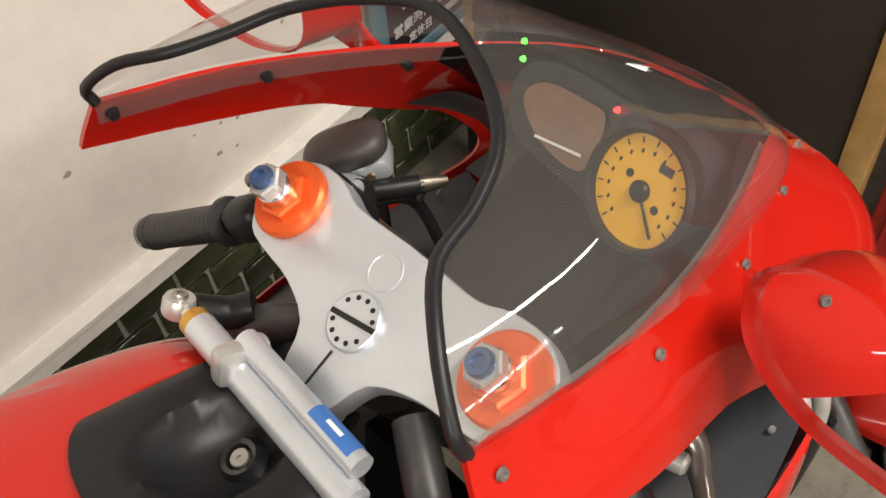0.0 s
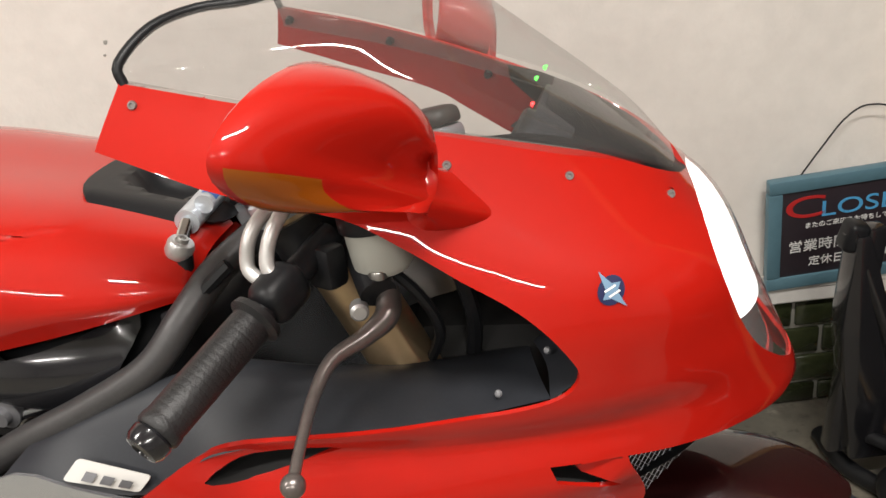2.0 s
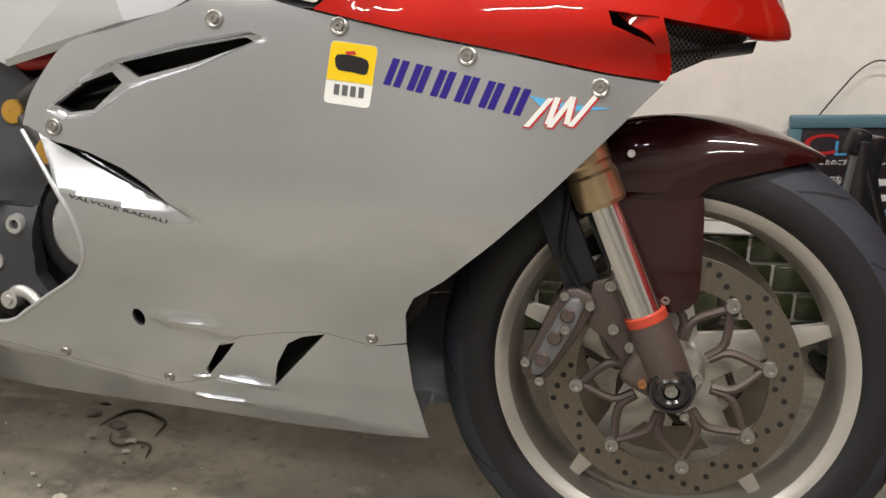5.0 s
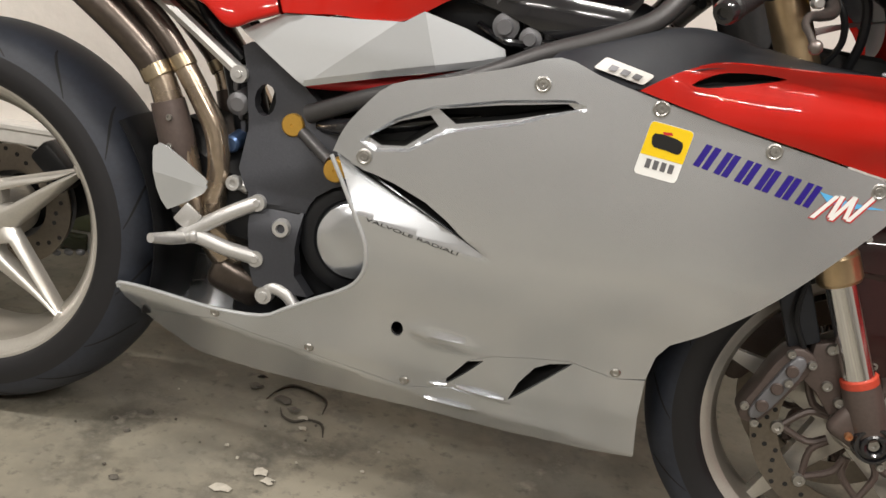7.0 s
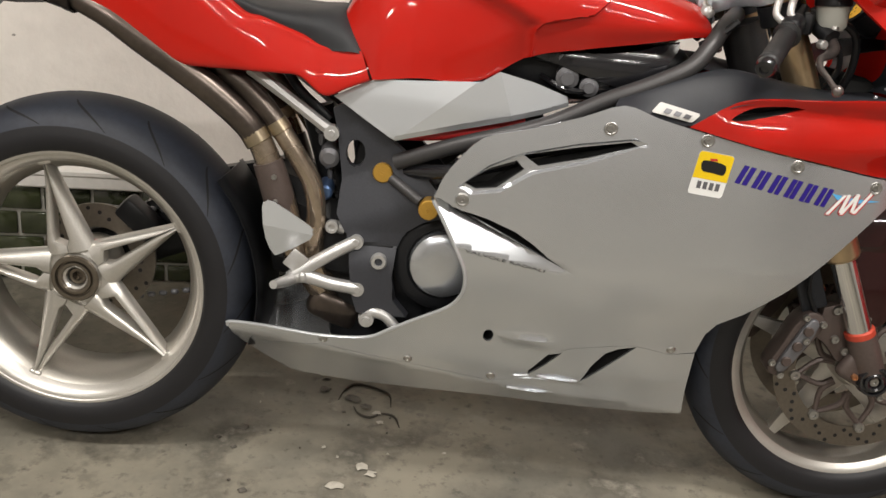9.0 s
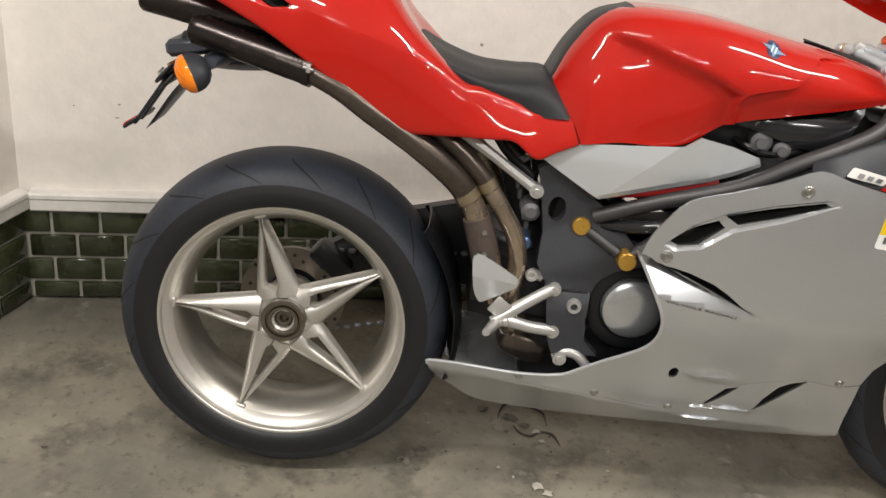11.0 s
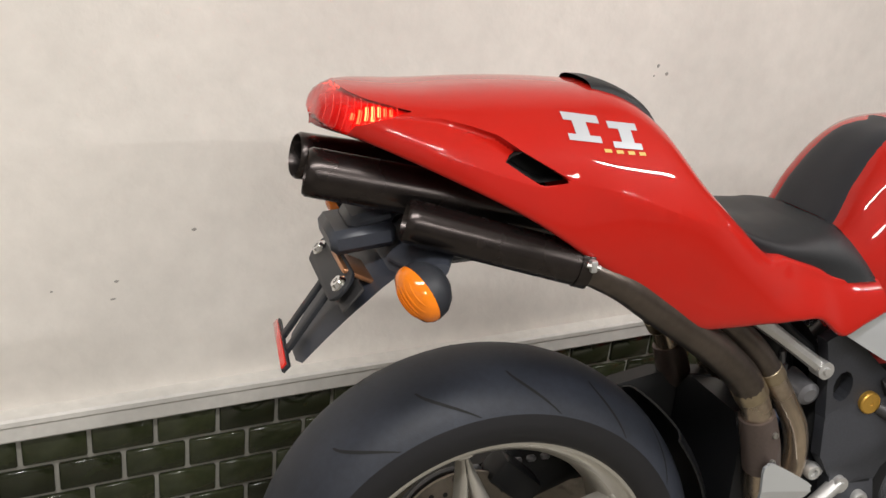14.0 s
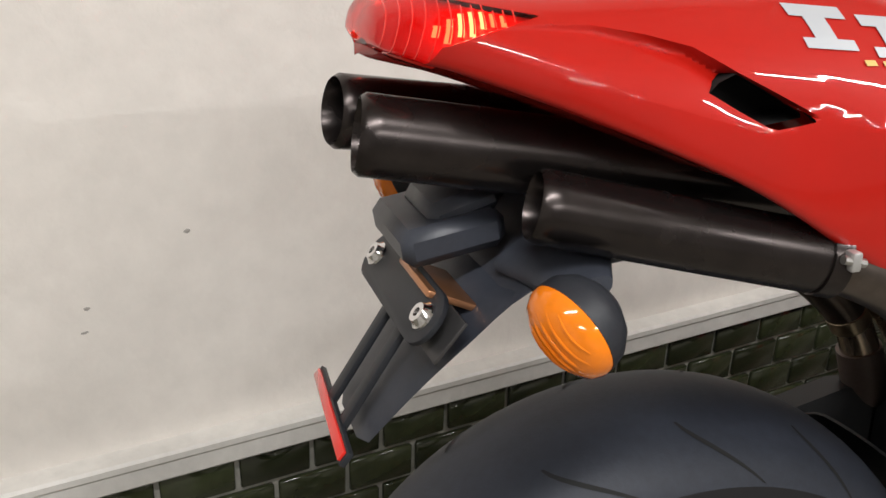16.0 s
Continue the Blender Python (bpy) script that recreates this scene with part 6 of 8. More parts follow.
        part("hose_guard", rbox((0.045, 0.012, 0.13), pose(1.262, s * 0.088, 0.472, 0, -24, 0), 0.006, 2), BLACK_MATT, bike, "black plate beside the fork")


fork()


def mudguard():
    crown = lambda x: FRONT.z + math.sqrt(0.3195 ** 2 - (x - FRONT.x) ** 2)
    crease = ramp([1.29, 1.335, 1.374, 1.392, 1.422, 1.46, 1.513, 1.545, 1.560], [0.530, 0.530, 0.533, 0.545, 0.566, 0.575, 0.584, 0.581, 0.576])
    brim = ramp([1.29, 1.385, 1.412, 1.430, 1.47, 1.531, 1.548, 1.560], [0.522, 0.522, 0.530, 0.546, 0.559, 0.575, 0.575, 0.5735])
    wide = ramp([1.29, 1.40, 1.45, 1.50, 1.535, 1.552, 1.560], [0.078, 0.078, 0.074, 0.063, 0.044, 0.024, 0.008])
    rows = []
    n = 44
    for k in range(n + 1):
        x = 1.290 + 0.270 * k / n
        w, top, c, b = wide(x), crown(x), crease(x), brim(x)
        c, b = min(c, top - 0.003), min(b, c - 0.0012 if c < top - 0.003 else top - 0.0035)
        half = []
        for a in (0, 12, 24, 36, 48, 60, 72, 82):
            q = radians(a)
            half.append((x, w * math.sin(q) ** 0.92, c + (top - c) * math.cos(q) ** 0.80))
        half += [(x, w * 1.012, c), (x, w * 0.985, c - 0.30 * (c - b)), (x, w * 0.965, b)]
        rows.append(half)
    ob = part("front_mudguard", thicken(sheet(mirror_rows(rows)), 0.003), MAROON, bike, "dark maroon carbon front mudguard", 34)
    poly = outline([(1.312, 0.534), (1.36, 0.534), (1.412, 0.534), (1.4215, 0.520), (1.4245, 0.475), (1.4265, 0.430), (1.424, 0.404), (1.405, 0.389), (1.378, 0.394), (1.356, 0.442), (1.334, 0.492), (1.318, 0.520)], 2)
    for s in (-1, 1):
        b = bend(flat(poly, 0.012), lambda x, z: Vector((x, s * (0.0735 + 0.010 * math.sin(math.pi * min(1, max(0, (0.534 - z) / 0.2))) - 0.25 * max(0.0, x - 1.408)), z)))
        part("mudguard_side", thicken(b, 0.003), MAROON, ob, "dark maroon side of the mudguard", 40)
        bolt("mudguard_screw", (1.332, s * 0.0795, 0.575), (0, s, 0.2), 0.005, 0.003, STEEL, ob)
        bolt("mudguard_screw", (1.388, s * 0.0800, 0.402), (0, s, 0), 0.0055, 0.004, STEEL, ob)


mudguard()

# mesh grille under the nose, an added black sheet behind it for the shade
rows = []
for x, w, z in ((1.350, 0.150, 0.690), (1.40, 0.115, 0.700), (1.462, 0.045, 0.712)):
    rows.append([(x, -w, z), (x, -w * 0.5, z - 0.010), (x, 0, z - 0.014), (x, w * 0.5, z - 0.010), (x, w, z)])
part("intake_floor", sheet(skin(rows, 4, 4)), BLACK, bike, "black floor of the nose intake")
for s in (-1, 1):
    poly = [(1.345, 0.7255), (1.40, 0.7205), (1.458, 0.7165), (1.43, 0.700), (1.366, 0.668), (1.352, 0.690)]
    base = lambda x, z: Vector((x, s * (0.143 - 0.95 * (x - 1.35)), z))
    b = bend(flat(poly, 0.02), base)
    part("intake_lining", b, DARK, bike, "added black sheet for the shade behind the mesh")
    for k in range(26):
        for sl in (1, -1):
            u0 = k / 26
            x0 = 1.320 + 0.138 * u0
            pts = [p for p in ((x0 + sl * 0.75 * h, 0.668 + h) for h in [0.002 * j for j in range(29)]) if inside(p, poly)]
            if len(pts) > 1:
                a, c = base(*pts[0]), base(*pts[-1])
                part("mesh_wire", tube([a + Vector((0, s * 0.002, 0)), c + Vector((0, s * 0.002, 0))], 0.0004, 4, caps=False), TITAN, bike)


# ------------------------------------------------ inner covers between the fairing and the tank
for s in (-1, 1):
    rows = [[(0.868, s * 0.206, 0.737), (0.925, s * 0.209, 0.729), (0.985, s * 0.209, 0.722), (1.045, s * 0.209, 0.756), (1.12, s * 0.208, 0.771), (1.21, s * 0.203, 0.780), (1.30, s * 0.180, 0.788)],
            [(0.872, s * 0.190, 0.742), (0.925, s * 0.187, 0.753), (0.990, s * 0.184, 0.769), (1.05, s * 0.183, 0.782), (1.12, s * 0.180, 0.783), (1.21, s * 0.17, 0.783), (1.29, s * 0.145, 0.788)],
            [(0.880, s * 0.173, 0.747), (0.945, s * 0.168, 0.775), (1.00, s * 0.158, 0.797), (1.050, s * 0.150, 0.806), (1.12, s * 0.145, 0.797), (1.20, s * 0.125, 0.788), (1.28, s * 0.100, 0.788)],
            [(0.890, s * 0.150, 0.728), (0.950, s * 0.145, 0.752), (1.00, s * 0.135, 0.772), (1.055, s * 0.120, 0.780), (1.12, s * 0.11, 0.772), (1.20, s * 0.09, 0.765), (1.28, s * 0.06, 0.77)]]
    part("duct_cover", sheet(skin(rows, 5, 4)), BLACK_MATT, bike, "matt dark grey air duct cover", 35)
    rows = [[(1.300, s * 0.184, 0.788), (1.324, s * 0.172, 0.806), (1.318, s * 0.172, 0.836), (1.290, s * 0.178, 0.865), (1.25, s * 0.183, 0.893)],
            [(1.295, s * 0.135, 0.792), (1.325, s * 0.125, 0.812), (1.322, s * 0.125, 0.845), (1.30, s * 0.13, 0.880), (1.27, s * 0.14, 0.915)],
            [(1.275, s * 0.075, 0.790), (1.310, s * 0.065, 0.812), (1.315, s * 0.065, 0.850), (1.30, s * 0.07, 0.890), (1.27, s * 0.08, 0.925)]]
    part("inner_fairing", sheet(skin(rows, 5, 4)), BLACK_MATT, bike, "dark grey inner fairing panel", 40)
    for p in ((1.262, s * 0.176, 0.790), (1.296, s * 0.130, 0.800)):
        part("panel_rivet", lathe([(0, 0.0015), (0.0022, 0.0012), (0.0032, 0)], p, (-0.4, s, 0.6), 12), TITAN, bike)
part("head_stock", tube([(1.09, 0, 0.87), (1.16, 0, 0.72)], 0.036, 20), STEEL_TUBE, bike, "grey steering head")
part("lower_yoke", rbox((0.07, 0.26, 0.035), pose(1.195, 0, 0.735, 0, 25.5, 0), 0.012, 2), BLACK, bike, "black lower fork yoke")
# black filler block, stands in for the shade behind the nose
part("nose_shade_block", rbox((0.12, 0.20, 0.10), pose(1.24, 0, 0.76), 0.02, 2), DARK, bike, "added black block for the shade behind the nose")


# ------------------------------------------------ cockpit
STEM = Vector((1.078, 0.004, 0.911))
PLANE = Matrix.Translation(STEM) @ Matrix.Rotation(radians(-25.5), 4, "Y")


def top_yoke():
    half = [(0.058, 0.0), (0.057, 0.030), (0.057, 0.060), (0.064, 0.082), (0.064, 0.110), (0.050, 0.132), (0.022, 0.136), (0.000, 0.124), (-0.006, 0.100), (-0.010, 0.068), (-0.024, 0.036), (-0.052, 0.024), (-0.058, 0.010)]
    poly = outline(half + [(x, -y) for x, y in half[:0:-1]], 3)
    b = prism(poly, -0.010, 0.010, 0.0035)
    # outline is in (forward, across): stand it in the plane of the yoke
    for v in b.verts:
        v.co = PLANE @ Vector((v.co.x, v.co.z, v.co.y))
    yoke = part("top_yoke", b, CLAMP, bike, "pale machined alloy top yoke", 30)
    up = (PLANE.to_3x3() @ Vector((0, 0, 1))).normalized()
    at = lambda x, y, z: PLANE @ Vector((x, y, z))
    part("stem_cap", lathe([(0, 0.0135), (0.0185, 0.0135), (0.0198, 0.0125), (0.0202, 0.009)], at(0, 0, 0), up, 36), CLAMP, yoke, "round steel steering stem cap", 25)
    for q in (-1, 1):
        part("clamp_ear", rbox((0.026, 0.014, 0.030), PLANE @ pose(-0.060, q * 0.0085, -0.012), 0.005, 2), CLAMP, yoke, "alloy ear of the stem clamp")
    for k in range(12):
        if k in (2, 8):
            continue
        a = 2 * math.pi * k / 12 + 0.5
        part("cap_hole", lathe([(0, 0.0139), (0.0018, 0.0139), (0.0018, 0.012)], at(0.0148 * math.cos(a), 0.0148 * math.sin(a), 0), up, 8), DARK, yoke)
    part("cap_slot", rbox((0.037, 0.0036, 0.001), PLANE @ pose(0, 0, 0.0138, 0, 0, 100), 0), DARK, yoke, "black slot of the stem cap")
    part("round_badge", lathe([(0, 0.0104), (0.0118, 0.0104), (0.0124, 0.0108), (0.0130, 0.0108), (0.0133, 0.0095)], at(0.035, 0.006, 0), up, 30), CLAMP, yoke, "blank round badge", 20)
    part("clamp_gap", rbox((0.045, 0.0016, 0.0215), PLANE @ pose(-0.045, 0.0, 0, 0, 0, 0), 0), DARK, yoke, "slit of the stem clamp")
    for s in (-1, 1):
        c = at(0.032, s * 0.107, 0)
        ring = part("preload_ring", lathe([(0.012, 0.018), (0.0265, 0.0175), (0.0285, 0.015), (0.0285, 0.0105), (0.026, 0.010)], c, up, 36), ORANGE_AN, yoke, "orange anodised fork cap", 25)
        part("cap_hexagon", lathe([(0.0, 0.024), (0.016, 0.024), (0.0185, 0.0225), (0.0185, 0.017)], c, up, 6), ORANGE_AN, yoke, "orange hexagon of the fork cap", 20)
        part("preload_spindle", lathe([(0, 0.035), (0.0115, 0.035), (0.0125, 0.034), (0.0125, 0.023)], c, up, 24), CHROME, yoke, "steel spindle", 30)
        part("spindle_nut", lathe([(0, 0.044), (0.0115, 0.044), (0.0128, 0.0425), (0.0128, 0.034)], c, up, 6), ALLOY, yoke, "steel hexagon nut", 20)
        part("rebound_screw", lathe([(0, 0.046), (0.004, 0.046), (0.0045, 0.049), (0.0075, 0.049), (0.0085, 0.0465), (0.0085, 0.043)], c, up, 20), BLUE_AN, yoke, "blue damping adjuster", 25)
        part("clip_on_clamp", lathe([(0.027, -0.013), (0.036, -0.013), (0.036, -0.045), (0.027, -0.045)], c, up, 30, closed=True), BLACK, yoke, "black handlebar clamp", 30)


top_yoke()


def bars():
    for s in (-1, 1):
        inner, outer = (Vector((1.141, -0.132, 0.903)), Vector((1.054, -0.281, 0.829))) if s < 0 else (Vector((1.112, 0.125, 0.908)), Vector((1.046, 0.296, 0.820)))
        d = (outer - inner).normalized()
        bar = part("handlebar", tube([inner, outer], 0.011, 14), BLACK, bike, "black clip-on handlebar")
        g0 = inner + d * 0.085
        L = (outer - g0).length
        prof = [(0.012, 0), (0.0195, 0.001), (0.0205, 0.006), (0.0152, 0.009)]
        n = 16
        for k in range(n):
            u = 0.012 + (L - 0.02) * k / n
            prof += [(0.01520, u), (0.01535, u + 0.001), (0.01535, u + 0.0050), (0.01520, u + 0.0058)]
        prof += [(0.0152, L - 0.006), (0.0160, L - 0.004), (0.0160, L + 0.002), (0.014, L + 0.004)]
        part("grip", lathe(prof, g0, d, 24), GRIP, bar, "black rubber grip", 50)
        part("bar_end", lathe([(0.013, L + 0.003), (0.0150, L + 0.006), (0.0145, L + 0.013), (0.012, L + 0.017), (0.007, L + 0.018), (0.006, L + 0.014), (0, L + 0.014)], g0, d, 24), BLACK_GLOSS, bar, "black bar end weight", 30)
        part("switch_box", rbox((0.032, 0.042, 0.036), Matrix.Translation(inner + d * 0.062) @ d.to_track_quat("Y", "Z").to_matrix().to_4x4(), 0.013, 4), BLACK, bar, "black switch housing")
        # master cylinder, lever and reservoir
        part("master_cylinder", tube([(1.155, s * 0.120, 0.895), (1.180, s * 0.165, 0.868)], 0.014, 14), BLACK, bar, "black brake master cylinder")
        part("lever_clamp", rbox((0.026, 0.022, 0.034), pose(1.140, s * 0.150, 0.885, 0, 0, s * 30), 0.006, 2), BLACK, bar, "black lever clamp")
        pts = [(1.184, s * 0.153, 0.866), (1.185, s * 0.168, 0.852), (1.172, s * 0.186, 0.844), (1.153, s * 0.210, 0.839), (1.146, s * 0.236, 0.828), (1.146, s * 0.270, 0.818), (1.147, s * 0.300, 0.807)]
        part("brake_lever" if s < 0 else "clutch_lever", tube(pts, [0.009, 0.0095, 0.0070, 0.0056, 0.0047, 0.0040, 0.0040], 12), LEVER, bar, "grey-brown forged lever")
        part("lever_ball", lathe([(0, -0.0082)] + [(0.0082 * math.cos(a), 0.0082 * math.sin(a)) for a in [radians(-75 + 15 * k) for k in range(11)]] + [(0, 0.0082)], (1.148, s * 0.306, 0.805), (0, 0, 1), 16), LEVER, bar, "ball end of the lever")
        bolt("lever_pivot", (1.181, s * 0.164, 0.880), (0, 0, 1), 0.007, 0.006, STEEL, bar)
        part("lever_adjuster", lathe([(0, 0.006), (0.005, 0.006), (0.007, 0.004), (0.007, -0.006), (0, -0.006)], (1.166, s * 0.172, 0.858), (0.3, s, 0), 16), ALLOY, bar, "alloy adjuster wheel", 30)
        cup = Vector((1.180, s * 0.146, 0.905)) if s < 0 else Vector((1.172, 0.150, 0.900))
        part("fluid_reservoir", lathe([(0, -0.026), (0.018, -0.026), (0.0225, -0.020), (0.024, 0.010), (0.024, 0.012), (0, 0.012)] if s < 0 else [(0, -0.034), (0.011, -0.034), (0.014, -0.028), (0.016, -0.008), (0, -0.008)], cup, (-0.1, 0, 1), 28), material("milky_reservoir", (0.42, 0.42, 0.38), 0.4) if s < 0 else CLAMP, bar, "pale fluid reservoir", 40)
        if s > 0:
            seat = Matrix.Translation(cup + Vector((0.000, 0.003, 0.011))) @ pose(0, 0, 0, 0, -14, -38)
            rows = []
            for g, h in ((0.93, -0.006), (1.0, -0.004), (1.01, 0.003), (0.97, 0.008), (0.84, 0.0112), (0.58, 0.0128), (0.22, 0.0132)):
                rows.append([seat @ Vector((0.033 * g * math.copysign(abs(math.cos(a)) ** 0.62, math.cos(a)), 0.0215 * g * math.copysign(abs(math.sin(a)) ** 0.62, math.sin(a)), h)) for a in [2 * math.pi * k / 28 for k in range(28)]])
            part("reservoir_cap", sheet(rows, wrap=True, caps=True), RUBBER_CAP, bar, "black rubber reservoir cover", 50)
            part("reservoir_flange", rbox((0.060, 0.037, 0.020), seat @ pose(0, 0, -0.0165), 0.006, 2), CLAMP, bar, "pale alloy reservoir body", 40)
            for dx in (-0.016, 0.014):
                part("flange_screw", lathe([(0, 0.002), (0.0032, 0.002), (0.0038, 0)], seat @ Vector((dx, -0.019, -0.017)), seat.to_3x3() @ Vector((0, -1, 0)), 12), GOLD, bar)
        else:
            part("reservoir_cap", lathe([(0, 0.026), (0.024, 0.026), (0.027, 0.022), (0.027, 0.010)], cup, (-0.1, 0, 1), 28), BLACK, bar, "black reservoir cap", 40)
    # cables, hoses and bright banjo pipes on the brake side
    part("banjo_pipe", tube([(1.115, -0.128, 0.925), (1.105, -0.148, 0.932), (1.092, -0.165, 0.918), (1.088, -0.172, 0.895), (1.098, -0.176, 0.885)], 0.0055, 10), PIPE_WHITE, bike, "pale bent brake pipe")
    part("banjo_pipe", tube([(1.135, -0.132, 0.928), (1.122, -0.155, 0.936), (1.110, -0.172, 0.920), (1.106, -0.180, 0.898), (1.116, -0.182, 0.888)], 0.0055, 10), PIPE_WHITE, bike, "pale bent brake pipe")
    for pts, r in (([(1.16, -0.13, 0.89), (1.20, -0.14, 0.86), (1.215, -0.13, 0.82), (1.20, -0.11, 0.78)], 0.0045), ([(1.17, -0.12, 0.90), (1.225, -0.13, 0.88), (1.24, -0.12, 0.83), (1.235, -0.10, 0.78)], 0.0065), ([(1.05, -0.12, 0.875), (1.02, -0.13, 0.85), (0.995, -0.135, 0.835)], 0.006), ([(1.15, 0.13, 0.88), (1.20, 0.12, 0.86), (1.21, 0.10, 0.80)], 0.005), ([(1.17, 0.15, 0.88), (1.19, 0.155, 0.86), (1.18, 0.14, 0.82)], 0.0065), ([(1.04, 0.10, 0.87), (1.03, 0.06, 0.85), (1.05, 0.0, 0.84)], 0.007)):
        part("cable", tube(pts, r, 8), BLACK, bike, "black cable")
    part("clutch_clamp", rbox((0.046, 0.030, 0.020), pose(1.142, 0.128, 0.897, 0, 0, 20), 0.007, 3), CLAMP, bike, "pale alloy clutch clamp")
    part("clutch_cylinder", tube([(1.165, 0.128, 0.888), (1.188, 0.116, 0.884), (1.205, 0.108, 0.881)], [0.0085, 0.0085, 0.0075], 12), BLACK, bike, "black clutch cylinder sleeve")
    part("hose_fitting", tube([(1.203, 0.109, 0.8815), (1.213, 0.104, 0.880), (1.222, 0.099, 0.879)], [0.0078, 0.0062, 0.0035], 10), HUB_DARK, bike, "dull steel hose fitting")
    part("hose_screw", tube([(1.207, 0.112, 0.874), (1.203, 0.122, 0.848)], [0.0042, 0.0036], 8), STEEL, bike, "grey hanging clip")


bars()


def steering_damper():
    d = part("damper_body", tube([(1.004, 0.085, 0.909), (1.004, -0.082, 0.898)], 0.0108, 20), CLAMP, bike, "silver steering damper tube")
    part("damper_reservoir", tube([(1.018, 0.045, 0.918), (1.018, -0.074, 0.910)], 0.0082, 18), CLAMP, bike, "silver damper reservoir tube")
    part("damper_band", rbox((0.038, 0.016, 0.027), pose(1.009, 0.040, 0.911, 0, 20, 0), 0.006, 2), ALLOY, bike, "cast damper clamp")
    part("damper_rod", tube([(1.004, 0.085, 0.909), (1.004, 0.112, 0.906)], 0.0045, 10), CHROME, bike, "steel damper rod")
    part("gold_gland", tube([(1.004, 0.083, 0.909), (1.004, 0.093, 0.9085)], 0.0105, 14), BRASS, bike, "gold gland nut")
    for y, z in ((0.116, 0.905), (-0.104, 0.884)):
        bm = lathe([(0.0045, -0.007), (0.010, -0.007), (0.0115, -0.004), (0.0115, 0.004), (0.010, 0.007), (0.0045, 0.007)], (1.004, y, z), (0.5, 0, 0.86), 22, closed=True)
        part("rod_end", bm, ALLOY, bike, "alloy rod end", 30)
        bolt("rod_end_bolt", (1.006, y, z + 0.004), (0.5, 0, 0.86), 0.0055, 0.006, STEEL, bike)
    part("damper_rod", tube([(1.004, -0.082, 0.898), (1.004, -0.102, 0.886)], 0.006, 10), CHROME, bike, "steel damper rod")
    b = sheet([[Vector((1.018 + 0.0086 * math.sin(a), y, 0.918 + 0.0672 * (y - 0.045) + 0.0086 * math.cos(a))) for a in [radians(-25 + 15 * k) for k in range(8)]] for y in (-0.030, -0.050, -0.068)])
    part("blue_label", b, INK_LABEL, bike, "blue paper label")
    b = sheet([[Vector((1.018 + 0.0088 * math.sin(a), y, 0.918 + 0.0672 * (y - 0.045) + 0.0088 * math.cos(a))) for a in [radians(6 + 9 * k) for k in range(3)]] for y in (-0.042, -0.049, -0.056)])
    part("label_print", b, WHITE, bike, "white bar of small print")
    part("damper_bracket", tube([(1.006, -0.104, 0.878), (1.004, -0.108, 0.860), (0.99, -0.115, 0.845)], 0.008, 10), BLACK, bike, "black damper bracket")
    part("damper_bracket", tube([(1.010, 0.112, 0.898), (1.028, 0.105, 0.885), (1.045, 0.095, 0.885)], 0.012, 12), BLACK, bike, "black damper bracket")


steering_damper()


